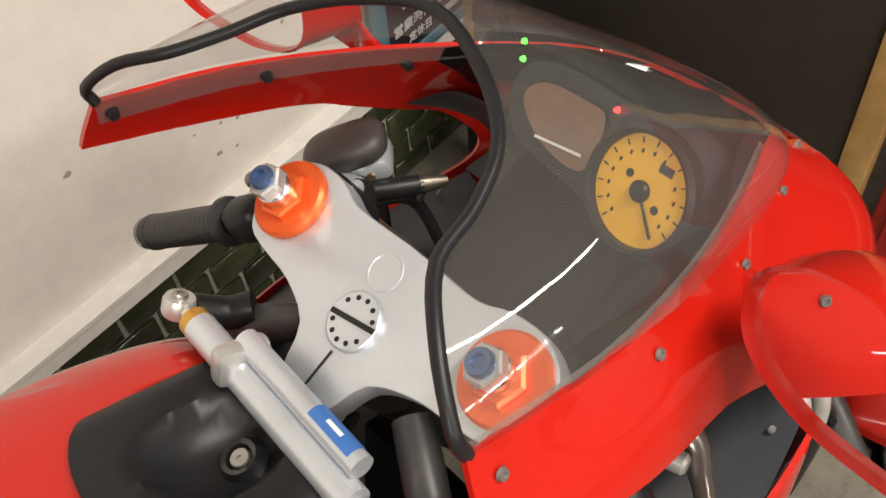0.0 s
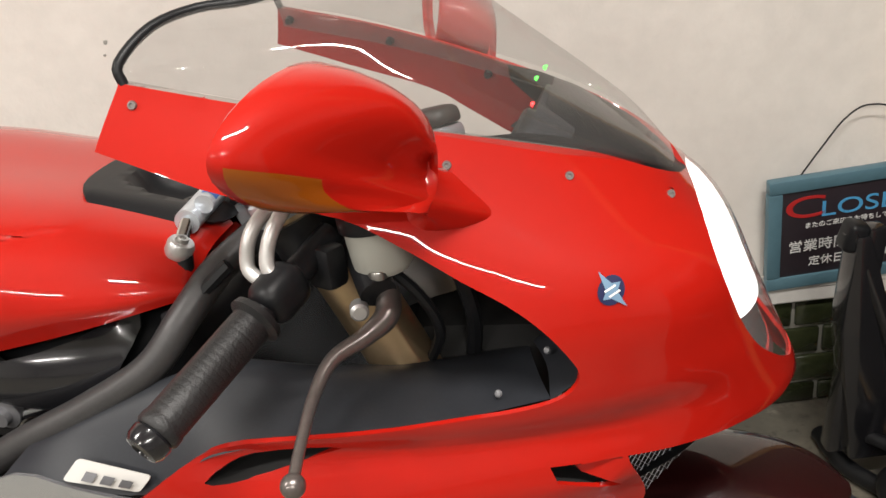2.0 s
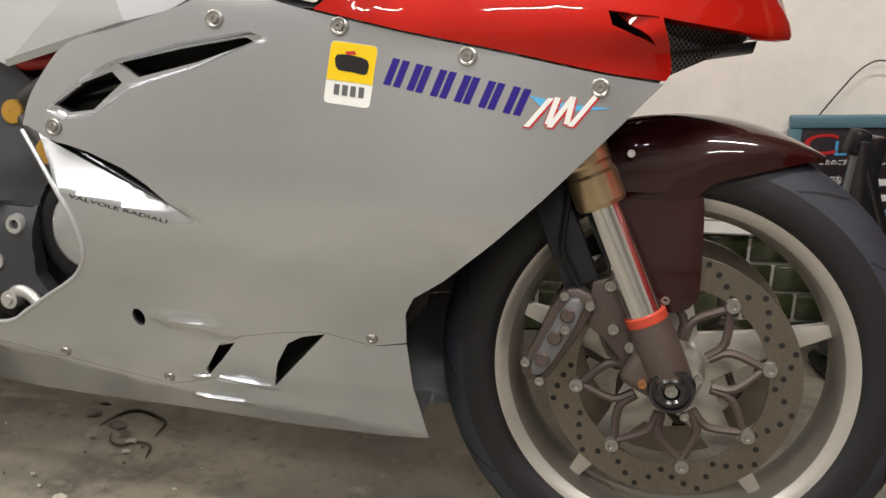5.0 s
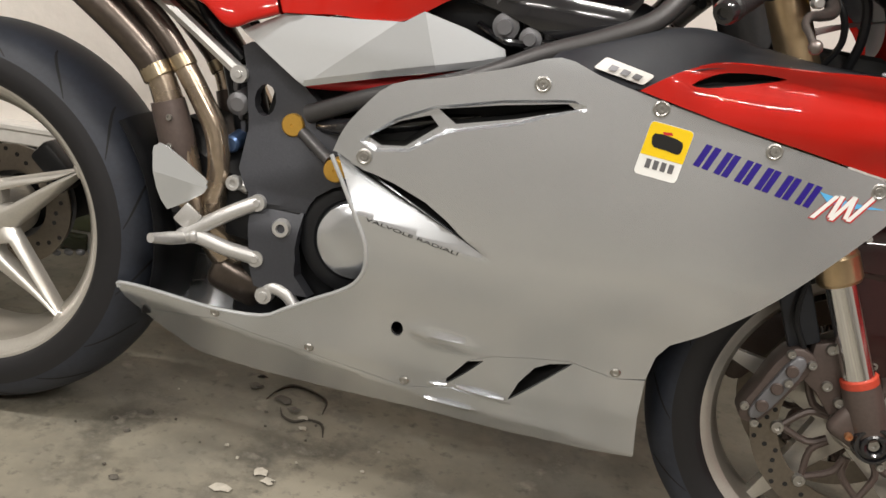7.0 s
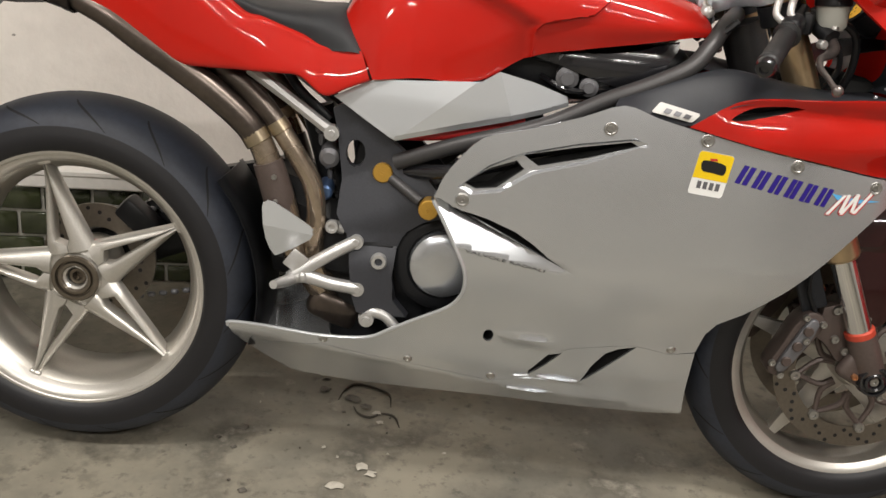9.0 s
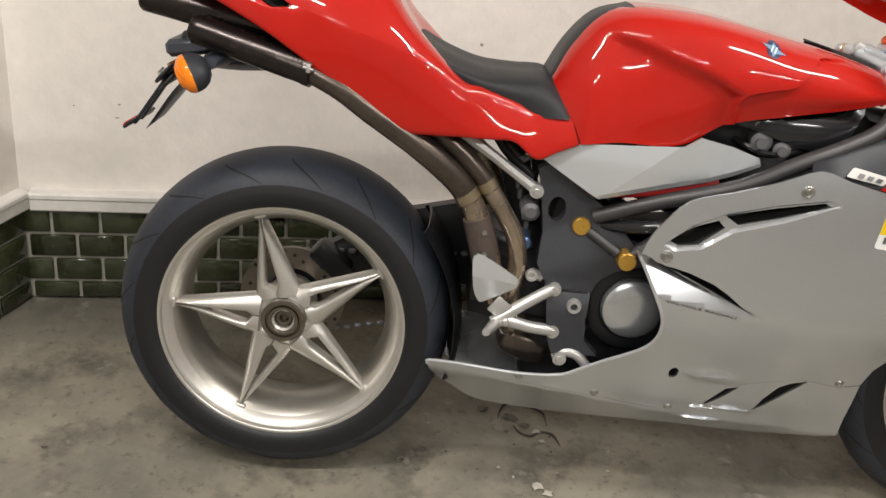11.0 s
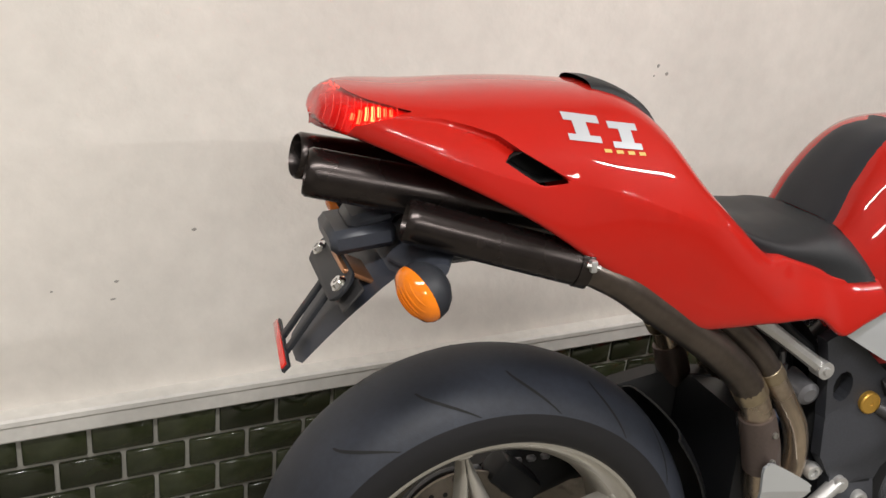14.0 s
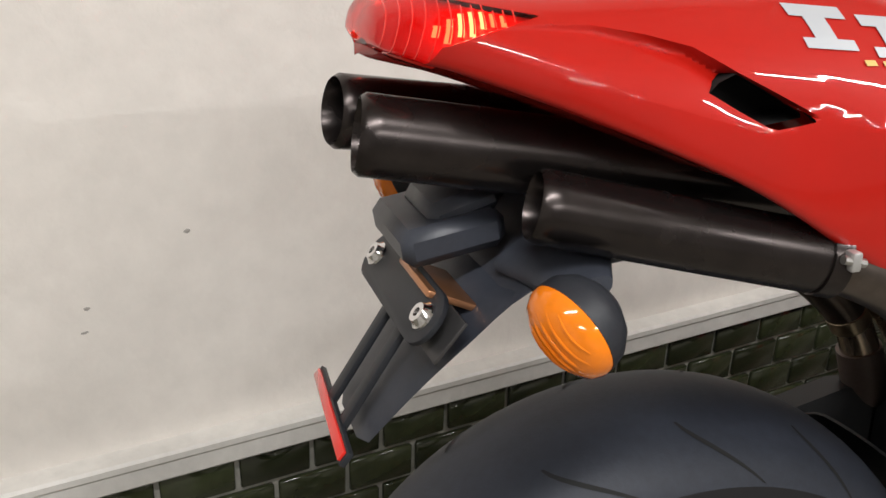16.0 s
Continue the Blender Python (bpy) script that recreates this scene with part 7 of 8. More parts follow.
def instruments():
    n = Vector((-0.86, 0.05, 0.50)).normalized()
    q = n.to_track_quat("Z", "Y").to_matrix().to_4x4()
    base = Matrix.Translation((1.273, -0.052, 0.925)) @ q
    # in this frame x is roughly across to the rider's right, y up the dial
    right = (base.to_3x3() @ Vector((1, 0, 0)))
    if right.y > 0:
        base = base @ pose(0, 0, 0, 0, 0, 180)
    at = lambda x, y, z=0.0: base @ Vector((x, y, z))
    root = new("instrument_panel")
    root.parent = bike
    # dark shell
    rows = []
    for z, gx in ((-0.030, 0.96), (-0.004, 1.0), (0.004, 0.97)):
        rows.append([at(x * gx, y * gx, z) for x, y in outline([(0.047, 0.0), (0.034, 0.036), (0.0, 0.048), (-0.04, 0.044), (-0.09, 0.046), (-0.132, 0.036), (-0.142, 0.008), (-0.125, -0.018), (-0.08, -0.026), (-0.035, -0.032), (0.0, -0.047), (0.034, -0.034)], 3)])
    part("panel_shell", sheet(rows, wrap=True, caps=True), BLACK_MATT, root, "black instrument shell", 40)
    part("rev_counter", lathe([(0, 0.0055), (0.0375, 0.0055), (0.0375, 0.003)], at(0, 0), n, 48), DIAL, root, "yellow rev counter dial", 25)
    part("dial_bezel", lathe([(0.0375, 0.004), (0.038, 0.011), (0.041, 0.0125), (0.0445, 0.010), (0.046, 0.0)], at(0, 0), n, 48), BLACK, root, "black bezel of the dial", 40)
    for k in range(14):
        a = radians(235 - 265 * k / 13)
        part("dial_mark", rbox((0.0009, 0.0042, 0.0006), base @ pose(0.0335 * math.cos(a), 0.0335 * math.sin(a), 0.0058) @ pose(0, 0, 0, 0, 0, math.degrees(a) - 90), 0), INK_BLACK, root)
        part("dial_figure", rbox((0.0016, 0.0028, 0.0006), base @ pose(0.0265 * math.cos(a), 0.0265 * math.sin(a), 0.0058), 0), INK_BLACK, root)
    hand = math.degrees(math.atan2(-0.030, 0.027))
    part("dial_hand", rbox((0.036, 0.0022, 0.0014), base @ pose(0, 0, 0.0075, 0, 0, hand) @ pose(0.014, 0, 0), 0.0004, 1), INK_BLACK, root, "black pointer")
    part("hand_hub", lathe([(0, 0.010), (0.006, 0.010), (0.0075, 0.008), (0.0075, 0.0056)], at(0, 0), n, 20), BLACK, root, "black pointer hub", 30)
    part("dial_logo", rbox((0.011, 0.006, 0.0006), base @ pose(0.012, 0.021, 0.0058), 0), INK_BLACK, root, "small dark badge bars")
    for x, y in ((-0.013, 0.007), (0.015, -0.006)):
        part("dial_dot", lathe([(0, 0.0062), (0.0030, 0.0062), (0.003, 0.005)], at(x, y), n, 12), INK_BLACK, root)
    lcd = [(-0.045, 0.030), (-0.062, 0.034), (-0.105, 0.030), (-0.120, 0.012), (-0.095, -0.008), (-0.056, -0.014), (-0.043, 0.0)]
    b = bmesh.new()
    b.faces.new([b.verts.new(at(x, y, 0.0085)) for x, y in outline(lcd, 3)])
    part("speed_display", b, material("brown_liquid_crystal", (0.20, 0.125, 0.085), 0.2), root, "brown liquid crystal speed display")
    part("display_print", rbox((0.045, 0.002, 0.0005), base @ pose(-0.075, -0.0045, 0.0092, 0, 0, 8), 0), WHITE, root, "white bar of small print")
    for x, y, m in ((-0.085, 0.040, LIT_GREEN), (-0.100, 0.039, LIT_GREEN), (0.0, 0.0455, LIT_RED)):
        p = {0: (1.288, 0.075, 0.964), 1: (1.296, 0.081, 0.972), 2: (1.289, -0.013, 0.962)}[0 if x == -0.085 else 1 if x == -0.100 else 2]
        part("pilot_lamp", lathe([(0, 0.003), (0.0016, 0.0025), (0.0024, 0.0)], p, n, 12), m, root, "lit green pilot lamp" if m is LIT_GREEN else "lit red pilot lamp")
    # pilot strip and hood above, dark tray below
    rows = [[(1.300, -0.085, 0.930), (1.300, -0.03, 0.962), (1.302, 0.03, 0.966), (1.304, 0.085, 0.962), (1.300, 0.125, 0.93)],
            [(1.33, -0.085, 0.925), (1.335, -0.03, 0.950), (1.337, 0.03, 0.952), (1.335, 0.085, 0.945), (1.33, 0.115, 0.925)],
            [(1.390, -0.055, 0.901), (1.398, -0.025, 0.904), (1.400, 0.0, 0.905), (1.398, 0.025, 0.904), (1.390, 0.055, 0.901)],
            [(1.402, -0.060, 0.8975), (1.409, -0.028, 0.8985), (1.411, 0.0, 0.899), (1.409, 0.028, 0.8985), (1.402, 0.060, 0.8975)]]
    part("panel_hood", sheet(skin(rows, 4, 4)), TRAY, root, "dark hood in front of the instruments", 50)
    for s in (-1, 1):
        rows = []
        for k in range(15):
            x = 1.262 + 0.128 * k / 14
            top = float(np.interp(x, [q[0] for q in SCREEN_EDGE], [q[1] for q in SCREEN_EDGE])) + 0.006 * min(1.0, max(0.0, (x - 1.262) / 0.03))
            line = []
            for j in range(5):
                z = top - 0.075 * min(1.0, 0.25 + k / 8) * j / 4
                q = nose_at(nose_u(x, z), z, -0.0068)
                line.append((q.x, -s * q.y, q.z))
            rows.append(line)
        part("nose_lining", sheet(rows), TRAY, root, "black lining inside the nose", 50)
    rows = [[(1.15, -0.070, 0.800), (1.15, 0, 0.806), (1.15, 0.060, 0.800)], [(1.21, -0.095, 0.832), (1.215, 0, 0.836), (1.21, 0.075, 0.832)], [(1.265, -0.110, 0.852), (1.275, 0, 0.856), (1.265, 0.090, 0.852)], [(1.325, -0.105, 0.864), (1.345, 0, 0.868), (1.325, 0.100, 0.864)]]
    part("cockpit_tray", sheet(skin(rows, 5, 4)), TRAY, root, "dark tray between the yoke and the instruments", 50)


instruments()


# ------------------------------------------------ mirrors with indicators
def mirror(s):
    root = new("rear_view_mirror")
    root.parent = bike
    n, foot = Vector((-0.941, 0.269, 0.206)), Vector((1.168, -0.260, 1.012))
    on_plane = lambda y, z, h=0.0: Vector((foot.x - (n.y * (y - foot.y) + n.z * (z - foot.z)) / n.x, y, z)) + n * h
    side = lambda p: (p.x, p.y * -s, p.z)
    rim = outline([(-0.187, 0.995), (-0.190, 1.018), (-0.206, 1.035), (-0.228, 1.047), (-0.257, 1.0535), (-0.290, 1.0515), (-0.318, 1.042), (-0.335, 1.027), (-0.331, 1.010), (-0.304, 0.988), (-0.272, 0.977), (-0.240, 0.970), (-0.213, 0.972), (-0.195, 0.980)], 3)
    mid = (-0.258, 1.012)
    # drop-shaped shell: from the rim forwards, drawn out into the arm and its foot on the fairing
    def ring(g, ahead, dy, dz):
        # the shell is shallow at its outer end
        shallow = lambda y: 1 - 0.45 * min(1.0, max(0.0, (-0.245 - y) / 0.085))
        return [on_plane(mid[0] + (y - mid[0]) * g + dy, mid[1] + (z - mid[1]) * g + dz, ahead * shallow(y) if ahead < 0 else ahead) for y, z in rim]
    foot_ring = []
    corner = spline([(1.206, 0.934, 0), (1.214, 0.950, 0), (1.232, 0.957, 0), (1.250, 0.942, 0), (1.266, 0.925, 0), (1.250, 0.9205, 0), (1.232, 0.9205, 0), (1.214, 0.924, 0)], 8, True)
    for y, z in rim:
        a = math.atan2((z - mid[1]) / 0.040, -(y - mid[0]) / 0.074)
        q = corner[int(round((math.pi - a) / (2 * math.pi) * len(corner))) % len(corner)]
        foot_ring.append(nose_at(nose_u(q.x, q.y), q.y, -0.001))
    key = [ring(1.0, -0.006, 0, 0), ring(0.985, -0.020, 0.003, -0.001), ring(0.91, -0.037, 0.010, -0.004), ring(0.76, -0.053, 0.020, -0.010)]
    last = ring(0.56, -0.066, 0.030, -0.018)
    for u, g in ((0.18, 0.97), (0.45, 0.84), (0.72, 0.82), (0.92, 0.95), (1.0, 1.0)):
        mix = [p.lerp(q, u) for p, q in zip(last, foot_ring)]
        c = sum(mix, Vector()) / len(mix)
        key.append([c + (p - c) * g for p in mix])
    fine = [spline(c, 3) for c in zip(*key)]
    shell = [ring(0.93, -0.004, 0, 0), ring(0.965, 0.003, 0, 0), ring(1.0, 0.001, 0, 0)] + [list(r) for r in zip(*fine)]
    part("mirror_housing", sheet([[side(p) for p in r] for r in shell], wrap=True), RED, root, "red lacquered mirror housing drawn out into its arm", 40)
    b = bmesh.new()
    b.faces.new([b.verts.new(side(on_plane(mid[0] + (y - mid[0]) * 0.95, mid[1] + (z - mid[1]) * 0.95, -0.003))) for y, z in rim])
    part("mirror_glass", b, material("mirror_silver", (0.9, 0.9, 0.9), 0.02, metal=1.0), root, "mirror glass that shows the red fairing")
    # amber lens let into the lower outer flank
    mid_line = [sum(r, Vector()) / len(r) for r in shell]
    lens = [[side(c + (p - c) * 1.014) for p in r[22:38]] for r, c in list(zip(shell, mid_line))[5:14]]
    part("indicator_lens", sheet(lens), AMBER_DARK, root, "dark amber indicator lens in the mirror", 60)


AMBER_DARK = material("dark_amber_lens", (0.34, 0.085, 0.006), 0.15, coat=0.6)
mirror(-1)
mirror(1)


# ------------------------------------------------ rear end: plate holder, indicators
def rear_end():
    root = new("plate_holder")
    root.parent = bike
    rows = []
    for x, z, w, t in ((-0.02, 0.812, 0.085, 0.03), (-0.09, 0.806, 0.080, 0.032), (-0.150, 0.790, 0.092, 0.026), (-0.190, 0.752, 0.082, 0.028), (-0.225, 0.706, 0.062, 0.022), (-0.258, 0.660, 0.045, 0.014)):
        nx, nz = (0.25, 1) if x > -0.12 else (0.75, 0.66)
        rows.append([(x + nx * t * b, y * w, z + nz * t * b) for y, b in ((-1, -0.4), (-0.9, 0.6), (-0.5, 1), (0.5, 1), (0.9, 0.6), (1, -0.4), (0.6, -0.9), (-0.6, -0.9))])
    fine = [spline([Vector(p) for p in c], 4) for c in zip(*rows)]
    part("tail_mudguard", sheet([list(r) for r in zip(*fine)], wrap=True, caps=True), FENDER, root, "blue-black plastic tail mudguard", 45)
    b = bmesh.new()
    rbox((0.080, 0.100, 0.030), pose(-0.192, 0.012, 0.806, 0, -10, 0), 0.008, 1, b)
    rbox((0.060, 0.075, 0.022), pose(-0.180, 0.012, 0.826, 0, -18, 0), 0.008, 1, b)
    part("plate_lamp_box", b, FENDER, root, "black number plate lamp housing", 40)
    m = pose(-0.224, 0.0, 0.762, 0, 40, 0)
    b = prism([(y, z) for y, z in arc(0.066, 0, 0.0215, -90, 90, 10) + arc(-0.066, 0, 0.0215, 90, 270, 10)], -0.00225, 0.00225, 0.0008)
    b.transform(m @ Matrix(((0, 1, 0, 0), (1, 0, 0, 0), (0, 0, 1, 0), (0, 0, 0, 1))))
    part("plate_bracket", b, BLACK_MATT, root, "dark plate bracket")
    part("bracket_back", rbox((0.003, 0.16, 0.036), pose(-0.214, -0.012, 0.752, 0, 40, 0), 0.001), STEEL_TUBE, root, "grey back plate")
    for s in (-1, 1):
        part("plate_bolt", lathe([(0, 0.003), (0.003, 0.003), (0.0035, 0.007), (0.0075, 0.007), (0.009, 0.004), (0.011, 0.002), (0.0115, 0)], m @ Vector((-0.002, s * 0.066, 0)), m.to_3x3() @ Vector((-1, 0, 0)), 20), CHROME, root, "steel plate bolt", 25)
    # added plate: its colour stands in for warm light reflected on the mudguard
    part("copper_gleam", rbox((0.046, 0.075, 0.006), pose(-0.200, -0.022, 0.768, 0, 24, 0), 0.002), COPPER, root, "added copper plate for a warm gleam on the mudguard")
    for y in (-0.036, 0.004):
        part("reflector_stay", rbox((0.006, 0.014, 0.110), pose(-0.255, y, 0.708, 0, 33, 0), 0.002), BLACK_MATT, root, "dark stay of the reflector")
    rp = pose(-0.283, -0.0135, 0.668, 0, 38, -3)
    part("reflector_plate", rbox((0.005, 0.138, 0.012), rp, 0.001), BLACK_MATT, root, "dark reflector backing")
    part("reflector", rbox((0.003, 0.132, 0.0085), rp @ pose(-0.0035, 0, 0), 0.001), RED_LENS, root, "narrow red reflector")
    for s in (-1, 1):
        ind = new("rear_indicator")
        ind.parent = bike
        rows = []
        for x, y, z, hx, hz in ((-0.118, 0.045, 0.800, 0.048, 0.018), (-0.124, 0.075, 0.800, 0.036, 0.016), (-0.130, 0.105, 0.799, 0.026, 0.014), (-0.136, 0.135, 0.796, 0.018, 0.012)):
            rows.append([(x + hx * math.cos(a) + 0.35 * hz * math.sin(a), s * y, z + hz * math.sin(a) + 0.22 * hx * math.cos(a)) for a in [2 * math.pi * k / 16 for k in range(16)]])
        part("stem", sheet(rows, wrap=True, caps=True), FENDER, ind, "blue-black plastic arm of the indicator", 50)
        # shell: rounded cup that holds the lens facing backwards
        c, ax = Vector((-0.151, -0.156, 0.787) if s < 0 else (-0.171, 0.181, 0.795)), Vector((-0.85, s * 0.36, -0.38)).normalized()
        long = Vector((-0.37, -s * 0.50, 0.72))
        up = (long - ax * ax.dot(long)).normalized()
        sd = ax.cross(up)
        def bowl(f, h):
            return [c + ax * h + up * (0.0350 * f * math.cos(t)) + sd * (0.0255 * f * math.sin(t)) for t in [2 * math.pi * k / 28 for k in range(28)]]
        part("shell", sheet([bowl(0.10, -0.028), bowl(0.45, -0.0255), bowl(0.75, -0.018), bowl(0.95, -0.007), bowl(1.0, 0.006)], wrap=True, caps=True), BLACK_MATT, ind, "black indicator shell", 60)
        part("lens", sheet([bowl(0.985, 0.004), bowl(0.975, 0.011), bowl(0.86, 0.018), bowl(0.6, 0.0235), bowl(0.3, 0.026), bowl(0.03, 0.0265)], wrap=True, caps=True), AMBER, ind, "amber indicator lens", 60)
        for k in range(-3, 4):
            line = []
            for j in range(7):
                v = -0.7 + 1.4 * j / 6
                u = k / 4.2
                r = math.hypot(u, v)
                if r < 0.9:
                    h = 0.0265 - 0.0135 * r ** 2.6
                    line.append(c + ax * (h + 0.0003) + up * (0.032 * v) + sd * (0.0255 * u))
            if len(line) > 2:
                part("lens_rib", tube(line, 0.0011, 6), AMBER, ind)


rear_end()
# ------------------------------------------------ printed marks on the bodywork
def drape(bvh, out):
    def at(x, z):
        hit, normal, _, _ = bvh.ray_cast(Vector((x, -0.6, z)), Vector((0, 1, 0)))
        return hit + Vector((0, -out, 0.3 * out)) if hit else Vector((x, -0.15, z))
    return at


def mark(name, poly, surface, mat, parent, label="", step=0.006):
    return part(name, bend(flat(poly, step), surface), mat, parent, label)


def slanted(x, z, w, h, lean, fall):
    """A leaning bar whose foot is at (x, z); fall: how its ends follow the sloping line of print."""
    return [(x, z), (x + w, z + fall * w), (x + w + lean, z + h + fall * (w + lean)), (x + lean, z + h + fall * lean)]


side_print = lambda lift: (lambda x, z: side_at(x, z, lift))

# yellow and white sticker
sticker = new("sticker")
sticker.parent = bike
def rounded(quad, radii, n=4):
    """The corners of a quad, each rounded by its own radius."""
    pts = []
    for k, r in enumerate(radii):
        a, c, b_ = (Vector(quad[(k + d) % 4]) for d in (-1, 0, 1))
        p, q = c + (a - c).normalized() * r, c + (b_ - c).normalized() * r
        pts += [tuple(p * (1 - u) ** 2 + c * 2 * u * (1 - u) + q * u * u) for u in [i / n for i in range(n + 1)]] if r else [tuple(c)]
    return pts


corners = [(1.0038, 0.6880), (1.0573, 0.6836), (1.0492, 0.6165), (0.9958, 0.6205)]
mark("sticker_ground", rounded(corners, (0.006,) * 4), side_print(0.0006), WHITE, sticker, "white lower half of the sticker", 0.004)
mark("sticker_field", rounded([(1.0040, 0.6875), (1.0570, 0.6832), (1.0522, 0.6420), (0.9990, 0.6460)], (0.006, 0.006, 0, 0)), side_print(0.0010), INK_YELLOW, sticker, "yellow upper half of the sticker", 0.004)
shape = outline([(1.011, 0.673), (1.030, 0.6725), (1.046, 0.668), (1.047, 0.658), (1.043, 0.6525), (1.028, 0.655), (1.013, 0.6565), (1.009, 0.664)], 2)
mark("dark_blot", shape, side_print(0.0014), INK_BLACK, sticker, "plain dark shape", 0.004)
mark("red_fleck", [(1.020, 0.6765), (1.031, 0.6775), (1.033, 0.6740), (1.022, 0.6730)], side_print(0.0014), INK_RED, sticker, "small red fleck")
for k in range(4):
    x = 1.0075 + 0.0095 * k
    mark("grey_bar", slanted(x, 0.630 - 0.0007 * k, 0.0062, 0.0115, 0.001, -0.09), side_print(0.0011), TITAN, sticker)

# row of dark blue slanting blocks, then the white and red chevrons with a sky-blue flash
lettering = new("side_lettering")
lettering.parent = bike
for k in range(6):
    x = 1.064 + 0.0262 * k
    z = 0.6440 - 0.0046 * k
    w = (0.0188, 0.0176, 0.0180, 0.0172, 0.0176, 0.0188)[k]
    for dx in (0.0, w - 0.0078):
        mark("blue_bar", slanted(x + dx, z - 0.16 * dx, 0.0078, 0.0300, 0.0105, -0.16), side_print(0.0007), INK_BLUE, lettering)
mark("sky_flash", [(1.222, 0.6405), (1.262, 0.6335), (1.310, 0.6305), (1.262, 0.6255), (1.235, 0.6290)], side_print(0.0007), INK_SKY, lettering, "sky-blue flash", 0.008)
for x, z, w, h, lean in ((1.2180, 0.6075, 0.0060, 0.034, 0.0240), (1.2400, 0.6110, 0.0060, 0.030, 0.0090), (1.2420, 0.6080, 0.0060, 0.036, 0.0230), (1.2600, 0.6120, 0.0060, 0.030, 0.0050), (1.2640, 0.6100, 0.0060, 0.040, 0.0270)):
    mark("red_edge", slanted(x - 0.0012, z - 0.0014, w + 0.0028, h, lean, -0.10), side_print(0.0011), INK_RED, lettering)
    mark("white_chevron", slanted(x, z, w, h, lean, -0.10), side_print(0.0015), WHITE, lettering)

# fine line of writing along the foot of the gill flap
b = text_bm("VALVOLE RADIALI", 0.0118, Matrix.Diagonal((1.36, 0.58, 1, 1)), 0.0)
for v in b.verts:
    x, up = 0.7350 + v.co.x, v.co.y
    v.co = side_at(x + 0.3 * up, 0.4945 - 0.165 * (x - 0.652) + up - 0.0035, 0.0007)
part("engine_writing", b, INK_BLACK, lettering, "fine dark writing on the silver flap")


# pale plate with dark bars on the duct cover
def duct_print(x, z):
    return Vector((x, -0.2125 + 0.55 * max(0, z - 0.735), z + 0.0008))


plate = [(0.9225, 0.7378), (0.9320, 0.7490), (0.9345, 0.7502), (0.9370, 0.7503), (0.9925, 0.7402), (0.9940, 0.7390), (0.9936, 0.7372), (0.9850, 0.7275), (0.9825, 0.7264), (0.9800, 0.7264), (0.9240, 0.7355), (0.9223, 0.7365)]
b = bend(flat(plate, 0.01), duct_print)
badge = part("name_plate", thicken(b, 0.0016), PLATE, bike, "pale name plate on the duct cover")
for k in range(3):
    x, z = 0.938 + 0.0150 * k, 0.7360 - 0.0026 * k
    mark("dark_bar", slanted(x, z, 0.0095, 0.0070, 0.0045, -0.18), lambda x, z: duct_print(x, z) + Vector((0, -0.0018, 0.0012)), TITAN, badge)


# winged round emblem on the nose and on the tank
def emblem(name, cx, cz, size, surface, slope):
    root = new(name)
    root.parent = bike
    def put(pts):
        return [(cx + size * (a * math.cos(slope) - b_ * math.sin(slope)), cz + size * (a * math.sin(slope) + b_ * math.cos(slope))) for a, b_ in pts]
    mark("blue_disc", put(arc(0, 0, 0.60, 0, 345, 23)), surface(0.0008), INK_NAVY, root, "blue disc", 0.004)
    mark("silver_ray", put([(-1, 0.10), (-0.24, 0.20), (0.02, 0.50), (0.20, 0.16), (1, 0.02), (0.24, -0.20), (-0.02, -0.50), (-0.20, -0.16)]), surface(0.0013), INK_RAY, root, "silver-blue star rays", 0.004)
    for dx in (-0.28, 0.02):
        mark("silver_bar", put([(dx, -0.24), (dx + 0.10, -0.24), (dx + 0.26, 0.26), (dx + 0.16, 0.26)]), surface(0.0017), WHITE, root)


emblem("nose_emblem", 1.3445, 0.8705, 0.0155, lambda lift: (lambda x, z: nose_at(nose_u(x, z), z, lift)), radians(-50))
emblem("tank_emblem", 0.781, 0.9175, 0.021, lambda lift: drape(tank_bvh, lift), radians(-20))

# pale silver block figures on the tail, with small gold bars below
tail_print = new("tail_lettering")
tail_print.parent = bike
on_tail = drape(tail_bvh, 0.0012)
def tail_bar(x, z, w, h, lean=0.0):
    fall = lambda q: -0.085 * (q - 0.02)
    return [(x, z + fall(x)), (x + w, z + fall(x + w)), (x + w + lean, z + h + fall(x + w)), (x + lean, z + h + fall(x))]


for pts in (tail_bar(0.008, 0.9660, 0.044, 0.0070), tail_bar(0.018, 0.9540, 0.017, 0.0120), tail_bar(0.008, 0.9480, 0.040, 0.0060),
            tail_bar(0.062, 0.9630, 0.038, 0.0065), tail_bar(0.074, 0.9510, 0.017, 0.0120), tail_bar(0.062, 0.9450, 0.038, 0.0060)):
    mark("silver_block", pts, on_tail, SILVER_PRINT, tail_print)
for k in range(4):
    x = 0.048 + 0.0150 * k
    mark("gold_bar", [(x, 0.9405 - 0.09 * (x - 0.048)), (x + 0.009, 0.9400 - 0.09 * (x - 0.048)), (x + 0.0095, 0.9368 - 0.09 * (x - 0.048)), (x + 0.0005, 0.9372 - 0.09 * (x - 0.048))], on_tail, GOLD_PRINT, tail_print)


